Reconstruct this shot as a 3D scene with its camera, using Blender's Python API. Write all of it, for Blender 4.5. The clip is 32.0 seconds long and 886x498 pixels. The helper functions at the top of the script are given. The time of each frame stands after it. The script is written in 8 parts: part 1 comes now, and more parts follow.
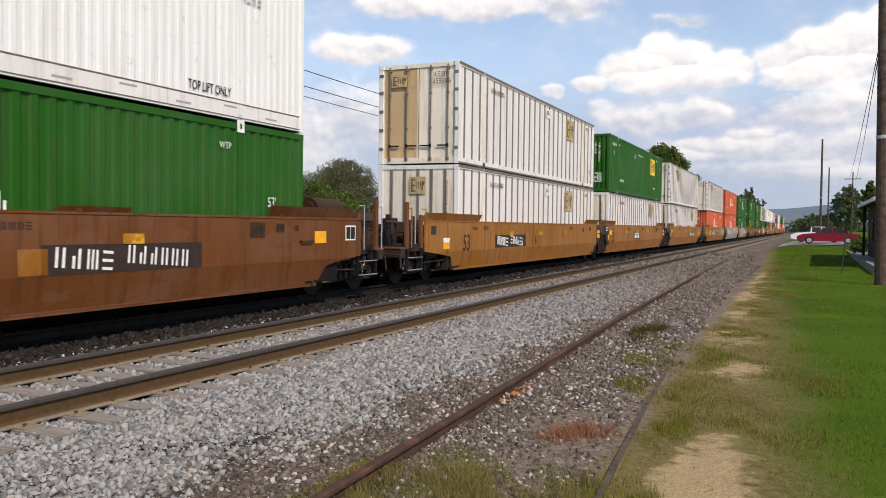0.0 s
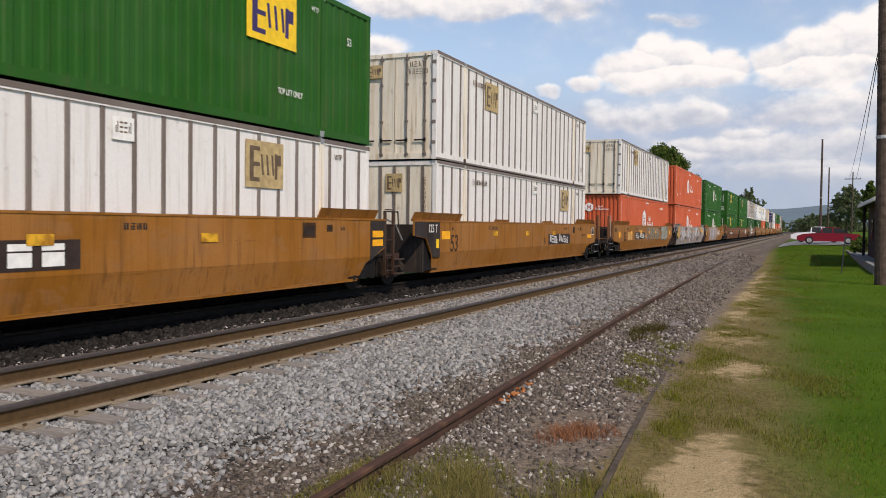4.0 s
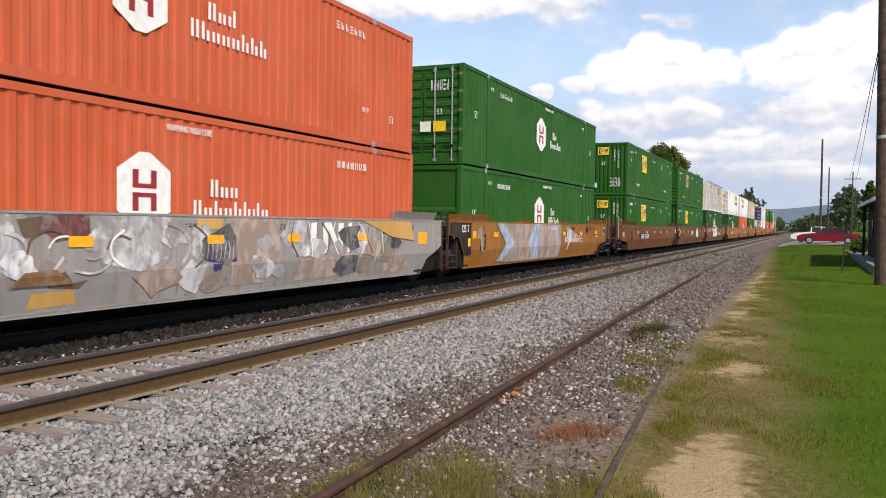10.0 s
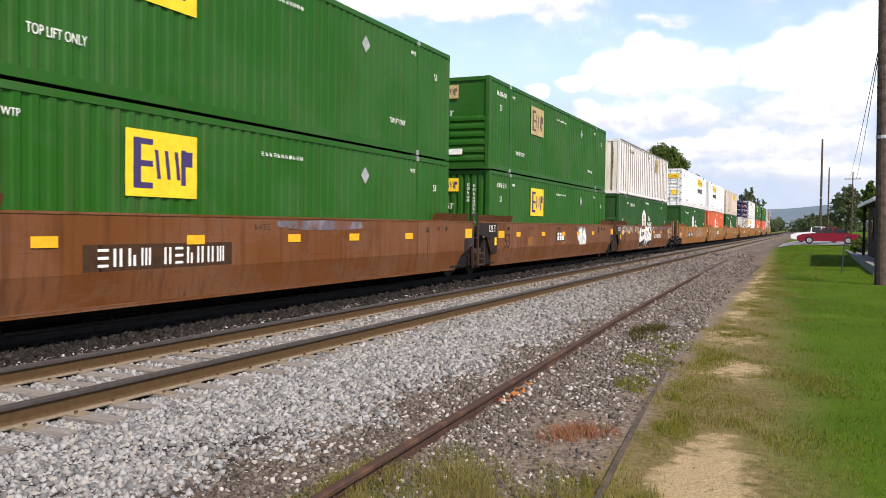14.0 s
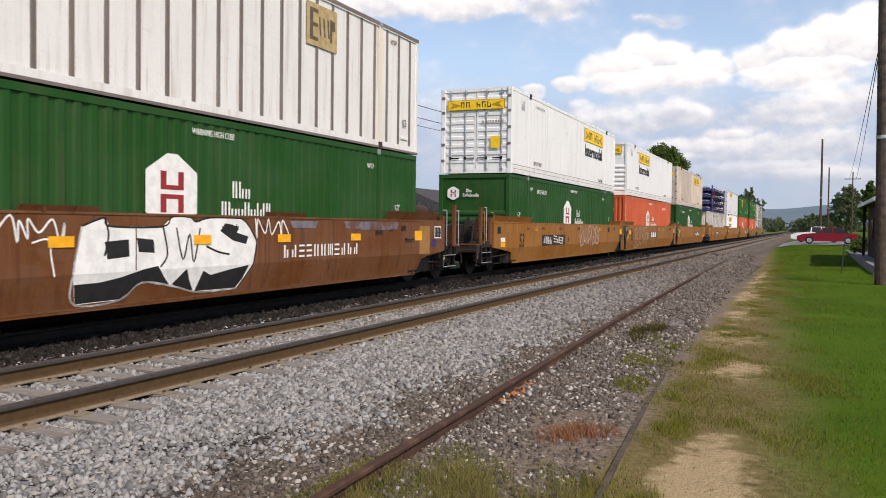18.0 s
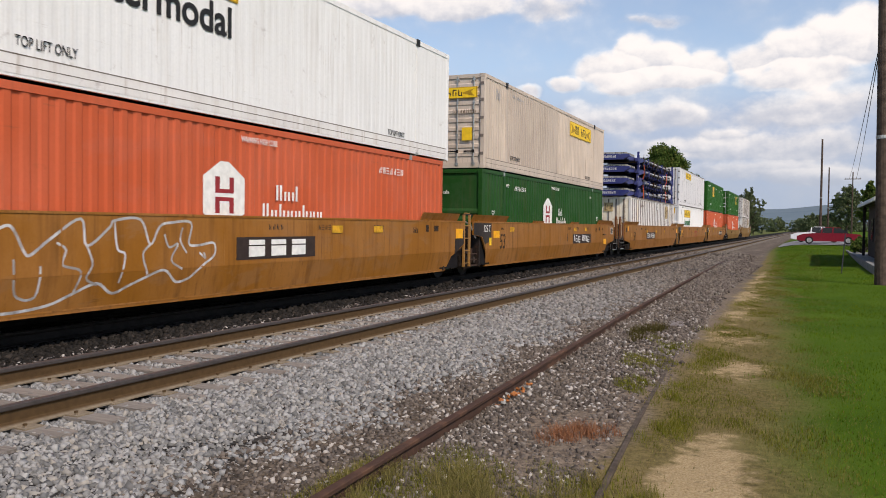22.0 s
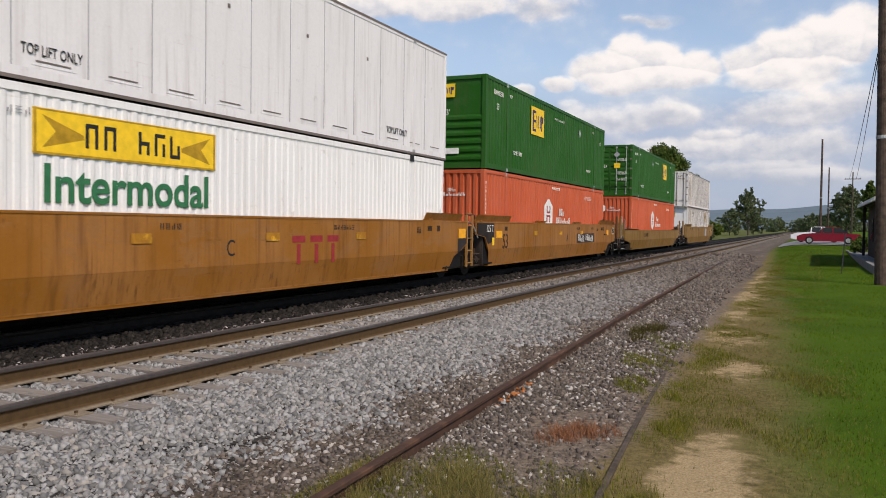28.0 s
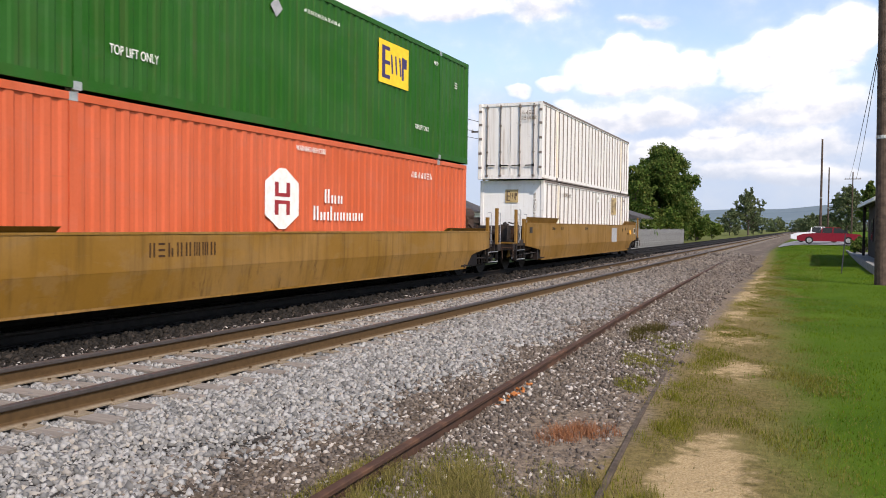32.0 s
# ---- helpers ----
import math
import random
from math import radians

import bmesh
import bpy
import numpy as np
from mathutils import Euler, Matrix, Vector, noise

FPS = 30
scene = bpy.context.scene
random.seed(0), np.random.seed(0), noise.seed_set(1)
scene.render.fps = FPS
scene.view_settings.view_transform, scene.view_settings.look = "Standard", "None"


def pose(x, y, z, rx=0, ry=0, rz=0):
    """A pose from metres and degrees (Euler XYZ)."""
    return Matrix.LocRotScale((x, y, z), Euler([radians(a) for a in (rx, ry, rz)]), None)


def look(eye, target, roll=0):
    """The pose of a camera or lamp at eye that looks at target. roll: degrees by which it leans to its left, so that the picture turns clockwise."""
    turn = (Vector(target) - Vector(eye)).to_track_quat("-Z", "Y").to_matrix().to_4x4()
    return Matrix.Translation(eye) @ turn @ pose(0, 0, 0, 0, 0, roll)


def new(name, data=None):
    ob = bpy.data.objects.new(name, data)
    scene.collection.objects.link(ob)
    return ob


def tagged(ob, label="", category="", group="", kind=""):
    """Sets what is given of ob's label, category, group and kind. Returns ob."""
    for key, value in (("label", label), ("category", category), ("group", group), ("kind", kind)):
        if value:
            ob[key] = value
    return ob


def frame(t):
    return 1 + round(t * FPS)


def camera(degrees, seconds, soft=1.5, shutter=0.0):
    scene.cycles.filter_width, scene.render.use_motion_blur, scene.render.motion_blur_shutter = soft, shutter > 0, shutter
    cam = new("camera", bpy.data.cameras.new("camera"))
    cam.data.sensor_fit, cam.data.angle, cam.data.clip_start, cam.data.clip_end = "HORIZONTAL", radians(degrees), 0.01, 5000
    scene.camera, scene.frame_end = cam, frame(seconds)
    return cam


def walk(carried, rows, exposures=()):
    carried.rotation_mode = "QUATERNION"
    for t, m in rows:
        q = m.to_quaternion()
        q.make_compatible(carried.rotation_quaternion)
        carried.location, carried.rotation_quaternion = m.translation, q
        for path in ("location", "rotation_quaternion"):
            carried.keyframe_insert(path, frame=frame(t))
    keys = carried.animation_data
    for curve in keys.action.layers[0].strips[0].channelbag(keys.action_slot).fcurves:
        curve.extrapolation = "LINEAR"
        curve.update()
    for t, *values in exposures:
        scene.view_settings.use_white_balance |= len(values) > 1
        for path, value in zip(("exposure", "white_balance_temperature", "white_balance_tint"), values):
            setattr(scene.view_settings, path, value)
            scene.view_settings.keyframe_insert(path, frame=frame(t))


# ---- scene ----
# The camera stands on the grass beside the line, 1.7 m above the ties.
EYE = Vector((0.0, 0.0, 1.70))
YAW, PITCH, ROLL = radians(23.7376), radians(1.6667), 0.738
cam = camera(56.147, 32.0, soft=0.95, shutter=0.08)
AIM = EYE + Vector((-math.sin(YAW) * math.cos(PITCH), math.cos(YAW) * math.cos(PITCH), -math.sin(PITCH)))
walk(cam, [(0, look(EYE, AIM, ROLL)), (32, look(EYE, AIM, ROLL))],
     [(t, e, 7250, 15) for t, e in ((0, 0.24), (1, 0.25), (2, 0.10), (3, 0.10), (6, 0.14), (7.2, 0.02), (8, 0.36), (9, 0.38), (12, 0.60), (14.5, 0.70), (17, 0.70), (18, 0.28), (19, 0.28), (20, 0.16), (22, 0.13), (23, 0.20), (24, 0.42), (25, 0.45), (27.5, 0.05), (29, 0.10), (30, 0.50), (32, 0.58))])

# ---- light ----
SUN_EL, SUN_AZ = 46, -35          # degrees above the horizon; from +X towards +Y
sun_dir = Vector((math.cos(radians(SUN_AZ)) * math.cos(radians(SUN_EL)), math.sin(radians(SUN_AZ)) * math.cos(radians(SUN_EL)), math.sin(radians(SUN_EL))))
sun = new("sun", bpy.data.lights.new("sun", "SUN"))
sun.data.energy, sun.data.angle, sun.data.color = 3.3, radians(0.7), (1.0, 0.94, 0.85)
sun.matrix_basis = look(sun_dir * 50, (0, 0, 0))
world = bpy.data.worlds.new("sky")
scene.world = world
world.use_nodes = True
wn = world.node_tree
sky = wn.nodes.new("ShaderNodeTexSky")
sky.sky_type, sky.sun_disc = "NISHITA", False
sky.sun_elevation, sky.sun_rotation = radians(SUN_EL), radians(90 - SUN_AZ)
sky.dust_density, sky.air_density, sky.ozone_density = 0.4, 1.0, 2.5
wn.nodes["Background"].inputs[1].default_value = 0.15
wn.links.new(sky.outputs[0], wn.nodes["Background"].inputs[0])

# ---- materials ----


class Mat:
    """Small wrapper for node materials."""

    def __init__(self, name, rough=0.6, metal=0.0, spec=0.2):
        self.m = bpy.data.materials.new(name)
        self.m.use_nodes = True
        self.n, self.l = self.m.node_tree.nodes, self.m.node_tree.links
        self.b = self.n["Principled BSDF"]
        self.b.inputs["Specular IOR Level"].default_value = spec
        self.b.inputs["Roughness"].default_value, self.b.inputs["Metallic"].default_value = rough, metal
        self.co = self.n.new("ShaderNodeTexCoord").outputs["Object"]

    def put(self, socket, value):
        if isinstance(value, bpy.types.NodeSocket):
            self.l.new(value, socket)
        else:
            socket.default_value = value

    def math(self, op, a, b=0.0, clamp=False):
        q = self.n.new("ShaderNodeMath")
        q.operation, q.use_clamp = op, clamp
        self.put(q.inputs[0], a), self.put(q.inputs[1], b)
        return q.outputs[0]

    def noise(self, scale, detail=4.0, rough=0.55, stretch=(1, 1, 1), dist=0.0, offset=None):
        mp = self.n.new("ShaderNodeMapping")
        mp.inputs["Scale"].default_value = stretch
        self.l.new(self.co, mp.inputs[0])
        if offset is not None:
            self.l.new(offset, mp.inputs["Location"])
        q = self.n.new("ShaderNodeTexNoise")
        q.inputs["Scale"].default_value, q.inputs["Detail"].default_value = scale, detail
        q.inputs["Roughness"].default_value, q.inputs["Distortion"].default_value = rough, dist
        self.l.new(mp.outputs[0], q.inputs["Vector"])
        return q.outputs["Fac"]

    def step(self, v, lo, hi):
        q = self.n.new("ShaderNodeMapRange")
        q.interpolation_type = "SMOOTHSTEP"
        self.put(q.inputs[0], v)
        self.put(q.inputs[1], lo), self.put(q.inputs[2], hi)
        return q.outputs[0]

    def mix(self, f, a, b, mode="MIX"):
        q = self.n.new("ShaderNodeMix")
        q.data_type, q.blend_type = "RGBA", mode
        self.put(q.inputs[0], f)
        for s, val in ((q.inputs[6], a), (q.inputs[7], b)):
            self.put(s, (*val, 1) if isinstance(val, tuple) and len(val) == 3 else val)
        return q.outputs[2]

    def xyz(self):
        q = self.n.new("ShaderNodeSeparateXYZ")
        self.l.new(self.co, q.inputs[0])
        return q.outputs

    def rand(self):
        return self.n.new("ShaderNodeObjectInfo").outputs["Random"]

    def island(self):
        return self.n.new("ShaderNodeNewGeometry").outputs["Random Per Island"]

    def out(self, colour, bump=None, depth=0.01, strength=0.5, rough=None):
        self.put(self.b.inputs["Base Color"], (*colour, 1) if isinstance(colour, tuple) else colour)
        if rough is not None:
            self.put(self.b.inputs["Roughness"], rough)
        if bump is not None:
            q = self.n.new("ShaderNodeBump")
            q.inputs["Strength"].default_value, q.inputs["Distance"].default_value = strength, depth
            self.l.new(bump, q.inputs["Height"])
            self.l.new(q.outputs[0], self.b.inputs["Normal"])
        return self.m


def plain(name, colour, rough=0.6, metal=0.0, vary=0.25, scale=6.0):
    a = Mat(name, rough, metal)
    n1, n2 = a.noise(scale, 5), a.noise(scale * 9, 3)
    dark = tuple(c * (1 - vary) for c in colour)
    lite = tuple(min(1, c * (1 + vary * 0.6)) for c in colour)
    c = a.mix(a.step(n1, 0.3, 0.7), dark, lite)
    c = a.mix(a.math("MULTIPLY", a.step(n2, 0.45, 0.75), vary), c, tuple(c_ * 0.6 for c_ in colour))
    return a.out(c, n2, 0.004, 0.3)


def painted(name, colour, dirt=(0.10, 0.065, 0.04), grime=0.35, rust=0.25, rough=0.5, fade=0.2, wear=0.25):
    """Weathered vehicle paint: faded patches, rain streaks, scrapes, rust spots. Each object takes its own part of the pattern."""
    a = Mat(name, rough, 0.0, 0.12)
    r = a.rand()
    off = a.math("MULTIPLY", r, 57.0)
    big = a.noise(0.55, 5, offset=off)
    streak = a.noise(1.0, 5, 0.6, (5.0, 5.0, 0.35), offset=off)
    drip = a.noise(1.0, 4, 0.6, (14.0, 14.0, 0.5), offset=off)
    fine = a.noise(24, 4, offset=off)
    spot = a.noise(3.1, 7, 0.7, offset=off)
    scuff = a.noise(1.3, 9, 0.66, (1.0, 0.7, 1.6), 0.3, offset=off)
    scrape = a.noise(1.0, 6, 0.7, (0.6, 0.6, 16.0), offset=off)
    pale = tuple(min(0.95, c * (1 + fade) + 0.25 * fade * (0.5 - c)) for c in colour)
    c = a.mix(a.step(big, 0.35, 0.68), colour, pale)
    lum = sum(colour) / 3
    chalk = tuple(min(0.9, 0.92 * x + 0.10 * lum + 0.025) for x in colour)
    c = a.mix(a.math("MULTIPLY", a.step(scuff, 0.52, 0.60), wear), c, chalk)
    c = a.mix(a.math("MULTIPLY", a.step(streak, 0.47, 0.78), grime), c, dirt)
    c = a.mix(a.math("MULTIPLY", a.math("MULTIPLY", a.step(drip, 0.54, 0.72), a.step(big, 0.40, 0.62)), min(1.0, grime * 1.3)), c, dirt)
    c = a.mix(a.math("MULTIPLY", a.math("MULTIPLY", a.step(scrape, 0.60, 0.70), a.step(spot, 0.45, 0.60)), wear), c, dirt)
    c = a.mix(a.math("MULTIPLY", a.step(spot, 0.60, 0.74), rust), c, (0.12, 0.045, 0.018))
    c = a.mix(a.math("MULTIPLY", a.step(fine, 0.35, 0.8), 0.18), c, tuple(x * 0.7 for x in colour))
    rgh = a.math("ADD", a.math("MULTIPLY", streak, 0.25), rough - 0.1)
    return a.out(c, fine, 0.003, 0.15, rgh)


GREEN_A = painted("green_paint", (0.012, 0.086, 0.007), grime=0.25, rust=0.2, fade=0.08)
GREEN_B = painted("dark_green_paint", (0.010, 0.062, 0.009), grime=0.25, rust=0.18, fade=0.08)
ORANGE = painted("orange_red_paint", (0.50, 0.095, 0.037), grime=0.20, rust=0.22, fade=0.12)
WHITE_P = painted("white_paint", (0.71, 0.685, 0.668), (0.36, 0.27, 0.20), 0.42, 0.30, fade=0.06)
WHITE_G = painted("greyed_white_paint", (0.72, 0.70, 0.71), (0.42, 0.38, 0.36), 0.40, 0.25, fade=0.05)
WHITE_C = painted("clean_white_paint", (0.76, 0.755, 0.75), (0.34, 0.28, 0.22), 0.24, 0.32, fade=0.05)
STAINED = painted("rust_stained_white_paint", (0.36, 0.27, 0.20), (0.17, 0.085, 0.045), 0.6, 0.5)
BEIGE = painted("dirty_cream_paint", (0.52, 0.43, 0.36), (0.22, 0.15, 0.10), 0.34, 0.3)
RUSTED = painted("rust_stained_door_paint", (0.52, 0.36, 0.20), (0.25, 0.11, 0.040), 0.75, 0.75)
RUSTY = painted("rust_brown_gear_paint", (0.044, 0.021, 0.012), (0.03, 0.018, 0.012), 0.6, 0.6)
STAINED = painted("stained_white_door_paint", (0.68, 0.62, 0.52), (0.42, 0.26, 0.10), 0.62, 0.5)
POST = painted("grey_post_paint", (0.150, 0.122, 0.108), grime=0.4, rust=0.3)
TTX_Y = painted("yellow_brown_car_paint", (0.268, 0.104, 0.014), (0.085, 0.036, 0.012), 0.55, 0.5, wear=0.6)
TTX_B = painted("brown_weathered_car_paint", (0.136, 0.047, 0.013), (0.046, 0.018, 0.009), 0.58, 0.55, wear=0.6)
TTX_G = painted("grey_overpainted_car_side", (0.26, 0.245, 0.235), (0.20, 0.105, 0.04), 0.6, 0.5, wear=0.7)
FEC_Y = painted("olive_yellow_car_paint", (0.205, 0.104, 0.017), (0.06, 0.034, 0.012), 0.52, 0.4, wear=0.5)
# Far sides of the cars: darker brown, their shade put into the colour.
FAR_SHADED = painted("shaded_brown_far_side_paint", (0.024, 0.015, 0.011), (0.02, 0.013, 0.010), 0.6, 0.4)
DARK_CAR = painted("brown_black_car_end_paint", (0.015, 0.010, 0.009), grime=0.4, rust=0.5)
# Grimy steel, its colour taken darker still for the shade under the cars.
UNDER = plain("grimy_shaded_gear_steel", (0.010, 0.008, 0.008), 0.75, 0.1, 0.4)
BLACK = plain("black_stencil_paint", (0.022, 0.021, 0.022), 0.6)
BOARD = plain("brown_black_board_paint", (0.040, 0.026, 0.022), 0.6)
WHITE_M = plain("white_marking_paint", (0.78, 0.77, 0.74), 0.6, 0, 0.12)
YELLOW_M = plain("yellow_marking_paint", (0.86, 0.55, 0.03), 0.55, 0, 0.12)
ORANGE_M = plain("orange_reflector", (0.88, 0.40, 0.02), 0.45, 0, 0.12)
RED_M = plain("dark_red_marking_paint", (0.30, 0.03, 0.035), 0.6, 0, 0.15)
GREEN_M = plain("green_lettering_paint", (0.03, 0.16, 0.07), 0.6, 0, 0.15)
NAVY_M = plain("navy_marking_paint", (0.05, 0.035, 0.12), 0.6, 0, 0.15)
GREY_M = plain("grey_marking_paint", (0.34, 0.34, 0.36), 0.6, 0, 0.15)
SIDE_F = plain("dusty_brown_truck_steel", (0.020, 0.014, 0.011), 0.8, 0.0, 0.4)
STEEL = plain("galvanised_steel", (0.42, 0.42, 0.41), 0.45, 0.6, 0.25)
CAP = plain("dull_bearing_steel", (0.050, 0.040, 0.034), 0.6, 0.2, 0.35)
CHASSIS = painted("navy_blue_chassis_paint", (0.028, 0.036, 0.15), grime=0.25, rust=0.25)
STRAP = plain("orange_strap_webbing", (0.75, 0.13, 0.03), 0.8)
TYRE = plain("black_rubber", (0.02, 0.02, 0.021), 0.85)
BARK = plain("grey_brown_bark", (0.11, 0.085, 0.065), 0.95, 0, 0.4, 9)
POLE_W = plain("weathered_pole_timber", (0.085, 0.060, 0.048), 0.95, 0, 0.4, 5)


def sprayed(name, colour, under=(0.22, 0.19, 0.17), worn=0.75):
    """Old sprayed paint, worn through in flakes and drips to what lies under it."""
    a = Mat(name, 0.65, 0.0, 0.1)
    off = a.math("MULTIPLY", a.rand(), 31.0)
    n1, n2, n3 = a.noise(1.1, 9, 0.68, offset=off), a.noise(4.5, 6, 0.7, (1, 1, 0.4), offset=off), a.noise(2.2, 6, 0.6, (1, 1, 0.6), 1.2, offset=off)
    c = a.mix(a.step(n3, 0.42, 0.58), tuple(x * 0.72 for x in colour), tuple(min(1, x * 1.12) for x in colour))
    c = a.mix(a.math("MULTIPLY", a.step(n2, 0.5, 0.66), 0.6), c, under)
    c = a.mix(a.math("MULTIPLY", a.step(n1, 0.50, 0.56), worn), c, tuple(x * 1.05 for x in under))
    return a.out(c, n2, 0.002, 0.2)


def rail_material():
    a = Mat("rusty_rail_steel", 0.6, 0.35)
    z = a.xyz()[2]
    n = a.noise(18, 5)
    rust = a.mix(n, (0.056, 0.033, 0.016), (0.130, 0.078, 0.036))
    top = a.mix(n, (0.050, 0.042, 0.041), (0.105, 0.090, 0.085))
    rust = a.mix(a.math("SUBTRACT", 1.0, a.step(z, 0.020, 0.034)), rust, a.mix(n, (0.15, 0.115, 0.078), (0.36, 0.29, 0.21)))
    f = a.step(z, 0.140, 0.150)
    return a.out(a.mix(f, rust, top), n, 0.003, 0.3, a.math("SUBTRACT", 0.85, a.math("MULTIPLY", f, 0.35)))


def siding_material():
    a = Mat("dark_rusted_disused_rail", 0.85, 0.1)
    n, m = a.noise(22, 5), a.noise(2.5, 4)
    c = a.mix(n, (0.036, 0.021, 0.017), (0.095, 0.050, 0.034))
    c = a.mix(a.math("MULTIPLY", a.step(m, 0.5, 0.7), 0.5), c, (0.17, 0.085, 0.05))
    return a.out(c, n, 0.004, 0.5)


def tie_material():
    a = Mat("weathered_grey_tie_timber", 0.95)
    off = a.math("MULTIPLY", a.rand(), 40.0)
    n = a.noise(6, 6, 0.65, (0.5, 6, 6), offset=off)
    m = a.noise(2.0, 3, offset=off)
    c = a.mix(a.step(n, 0.3, 0.72), (0.130, 0.110, 0.094), (0.265, 0.232, 0.205))
    c = a.mix(a.math("MULTIPLY", a.rand(), 0.4), c, (0.23, 0.20, 0.175))
    c = a.mix(a.math("MULTIPLY", m, 0.35), c, (0.27, 0.24, 0.21))
    return a.out(c, n, 0.012, 0.8)


def stone_material(name, dark, light, warm, dusty=True):
    a = Mat(name, 0.9)
    r = a.island()
    n = a.noise(30, 4)
    c = a.mix(r, dark, light)
    c = a.mix(a.step(a.math("FRACT", a.math("MULTIPLY", r, 7.3)), 0.78, 0.98), c, warm)
    c = a.mix(a.math("MULTIPLY", n, 0.35), c, dark)
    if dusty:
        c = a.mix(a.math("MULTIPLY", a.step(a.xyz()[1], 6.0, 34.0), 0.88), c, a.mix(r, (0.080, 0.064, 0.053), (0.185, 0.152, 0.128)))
    return a.out(c, n, 0.006, 0.5)


def leaf_material(name, dark, light, tint):
    a = Mat(name, 0.8, 0.0, 0.04)
    r = a.island()
    c = a.mix(r, dark, light)
    c = a.mix(a.step(a.math("FRACT", a.math("MULTIPLY", r, 9.7)), 0.72, 1.0), c, tint)
    n = a.noise(0.35, 3)
    c = a.mix(a.math("MULTIPLY", a.step(n, 0.4, 0.7), 0.4), c, tint)
    a.b.inputs["Subsurface Weight"].default_value = 0.0
    tr = a.n.new("ShaderNodeBsdfTranslucent")
    a.l.new(c, tr.inputs[0])
    ms = a.n.new("ShaderNodeMixShader")
    ms.inputs[0].default_value = 0.30
    a.out(c)
    a.l.new(a.b.outputs[0], ms.inputs[1]), a.l.new(tr.outputs[0], ms.inputs[2])
    a.l.new(ms.outputs[0], a.n["Material Output"].inputs[0])
    return a.m


BLUE_M = sprayed("pale_blue_spray_paint", (0.36, 0.44, 0.56), (0.27, 0.22, 0.20), 0.22)
TEAL_M = sprayed("faded_teal_spray_paint", (0.22, 0.30, 0.27), (0.20, 0.09, 0.03))
BROWN_F = sprayed("brown_spray_paint", (0.24, 0.15, 0.09), (0.20, 0.09, 0.03))
BAND = sprayed("faint_blue_grey_spray_paint", (0.17, 0.15, 0.175), (0.13, 0.05, 0.02))
PALE_F = sprayed("pale_grey_spray_paint", (0.50, 0.49, 0.50))
PINK_F = sprayed("pinkish_tan_spray_paint", (0.40, 0.30, 0.25), (0.28, 0.24, 0.22), 0.35)
MAROON = sprayed("dull_maroon_spray_paint", (0.16, 0.06, 0.06))
PALE_B = sprayed("pale_brown_grey_paint", (0.30, 0.235, 0.19))
PALE_T = sprayed("pale_teal_spray_paint", (0.27, 0.31, 0.28), (0.20, 0.10, 0.03))
WHITE_S = sprayed("worn_white_spray_paint", (0.62, 0.61, 0.62))
DARK_S = sprayed("worn_dark_grey_spray_paint", (0.07, 0.07, 0.085))
FADE_M = sprayed("worn_yellow_reflector", (0.62, 0.33, 0.03), (0.30, 0.12, 0.02))
# Ties beneath the train: its shade is put into their colour.
TIE_K = plain("shade_black_tie_timber", (0.014, 0.011, 0.010), 0.95, 0, 0.4)
RAIL = rail_material()
SIDING = siding_material()
TIE = tie_material()
# Rails beneath the train, darkened to carry its shade.
RAIL_K = plain("shade_dark_rail_steel", (0.016, 0.012, 0.010), 0.7, 0.2, 0.4)
SIDING_G = plain("grey_weathered_rail_steel", (0.098, 0.074, 0.056), 0.85, 0.05, 0.45, 9)
STONE = stone_material("grey_limestone_ballast", (0.120, 0.118, 0.115), (0.392, 0.386, 0.375), (0.36, 0.33, 0.29))
STONE_K = stone_material("oil_black_ballast", (0.070, 0.061, 0.058), (0.25, 0.225, 0.212), (0.50, 0.47, 0.45))
# Oily ballast beneath the train, with the shade there painted in as near-black.
STONE_U = stone_material("oily_shaded_ballast", (0.008, 0.007, 0.006), (0.028, 0.024, 0.021), (0.045, 0.036, 0.03), False)
STONE_D = stone_material("dirty_brown_ballast", (0.062, 0.050, 0.042), (0.205, 0.168, 0.140), (0.50, 0.46, 0.42))
LEAF_D = leaf_material("dark_green_leaves", (0.032, 0.066, 0.014), (0.100, 0.165, 0.036), (0.15, 0.155, 0.045))
LEAF_O = leaf_material("olive_autumn_leaves", (0.095, 0.105, 0.052), (0.150, 0.155, 0.082), (0.165, 0.140, 0.085))
LEAF_B = leaf_material("bright_green_leaves", (0.035, 0.070, 0.014), (0.115, 0.175, 0.035), (0.20, 0.20, 0.05))
# Paler, greyer green: the haze of distance is put into the leaf colour.
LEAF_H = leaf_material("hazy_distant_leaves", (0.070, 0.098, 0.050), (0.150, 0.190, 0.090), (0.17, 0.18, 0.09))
LAWN = leaf_material("mown_lawn_grass", (0.048, 0.100, 0.006), (0.108, 0.185, 0.011), (0.165, 0.195, 0.020))
DRYGRASS = leaf_material("dry_thin_grass", (0.135, 0.115, 0.036), (0.30, 0.245, 0.095), (0.150, 0.150, 0.036))
TURF = leaf_material("olive_green_turf", (0.085, 0.097, 0.010), (0.19, 0.19, 0.026), (0.21, 0.185, 0.035))
WEED_D = leaf_material("dark_olive_weeds", (0.060, 0.045, 0.018), (0.130, 0.105, 0.040), (0.09, 0.085, 0.025))
REDWEED = leaf_material("reddish_dry_weed", (0.20, 0.075, 0.035), (0.40, 0.185, 0.10), (0.30, 0.15, 0.08))

# ---- mesh tools ----


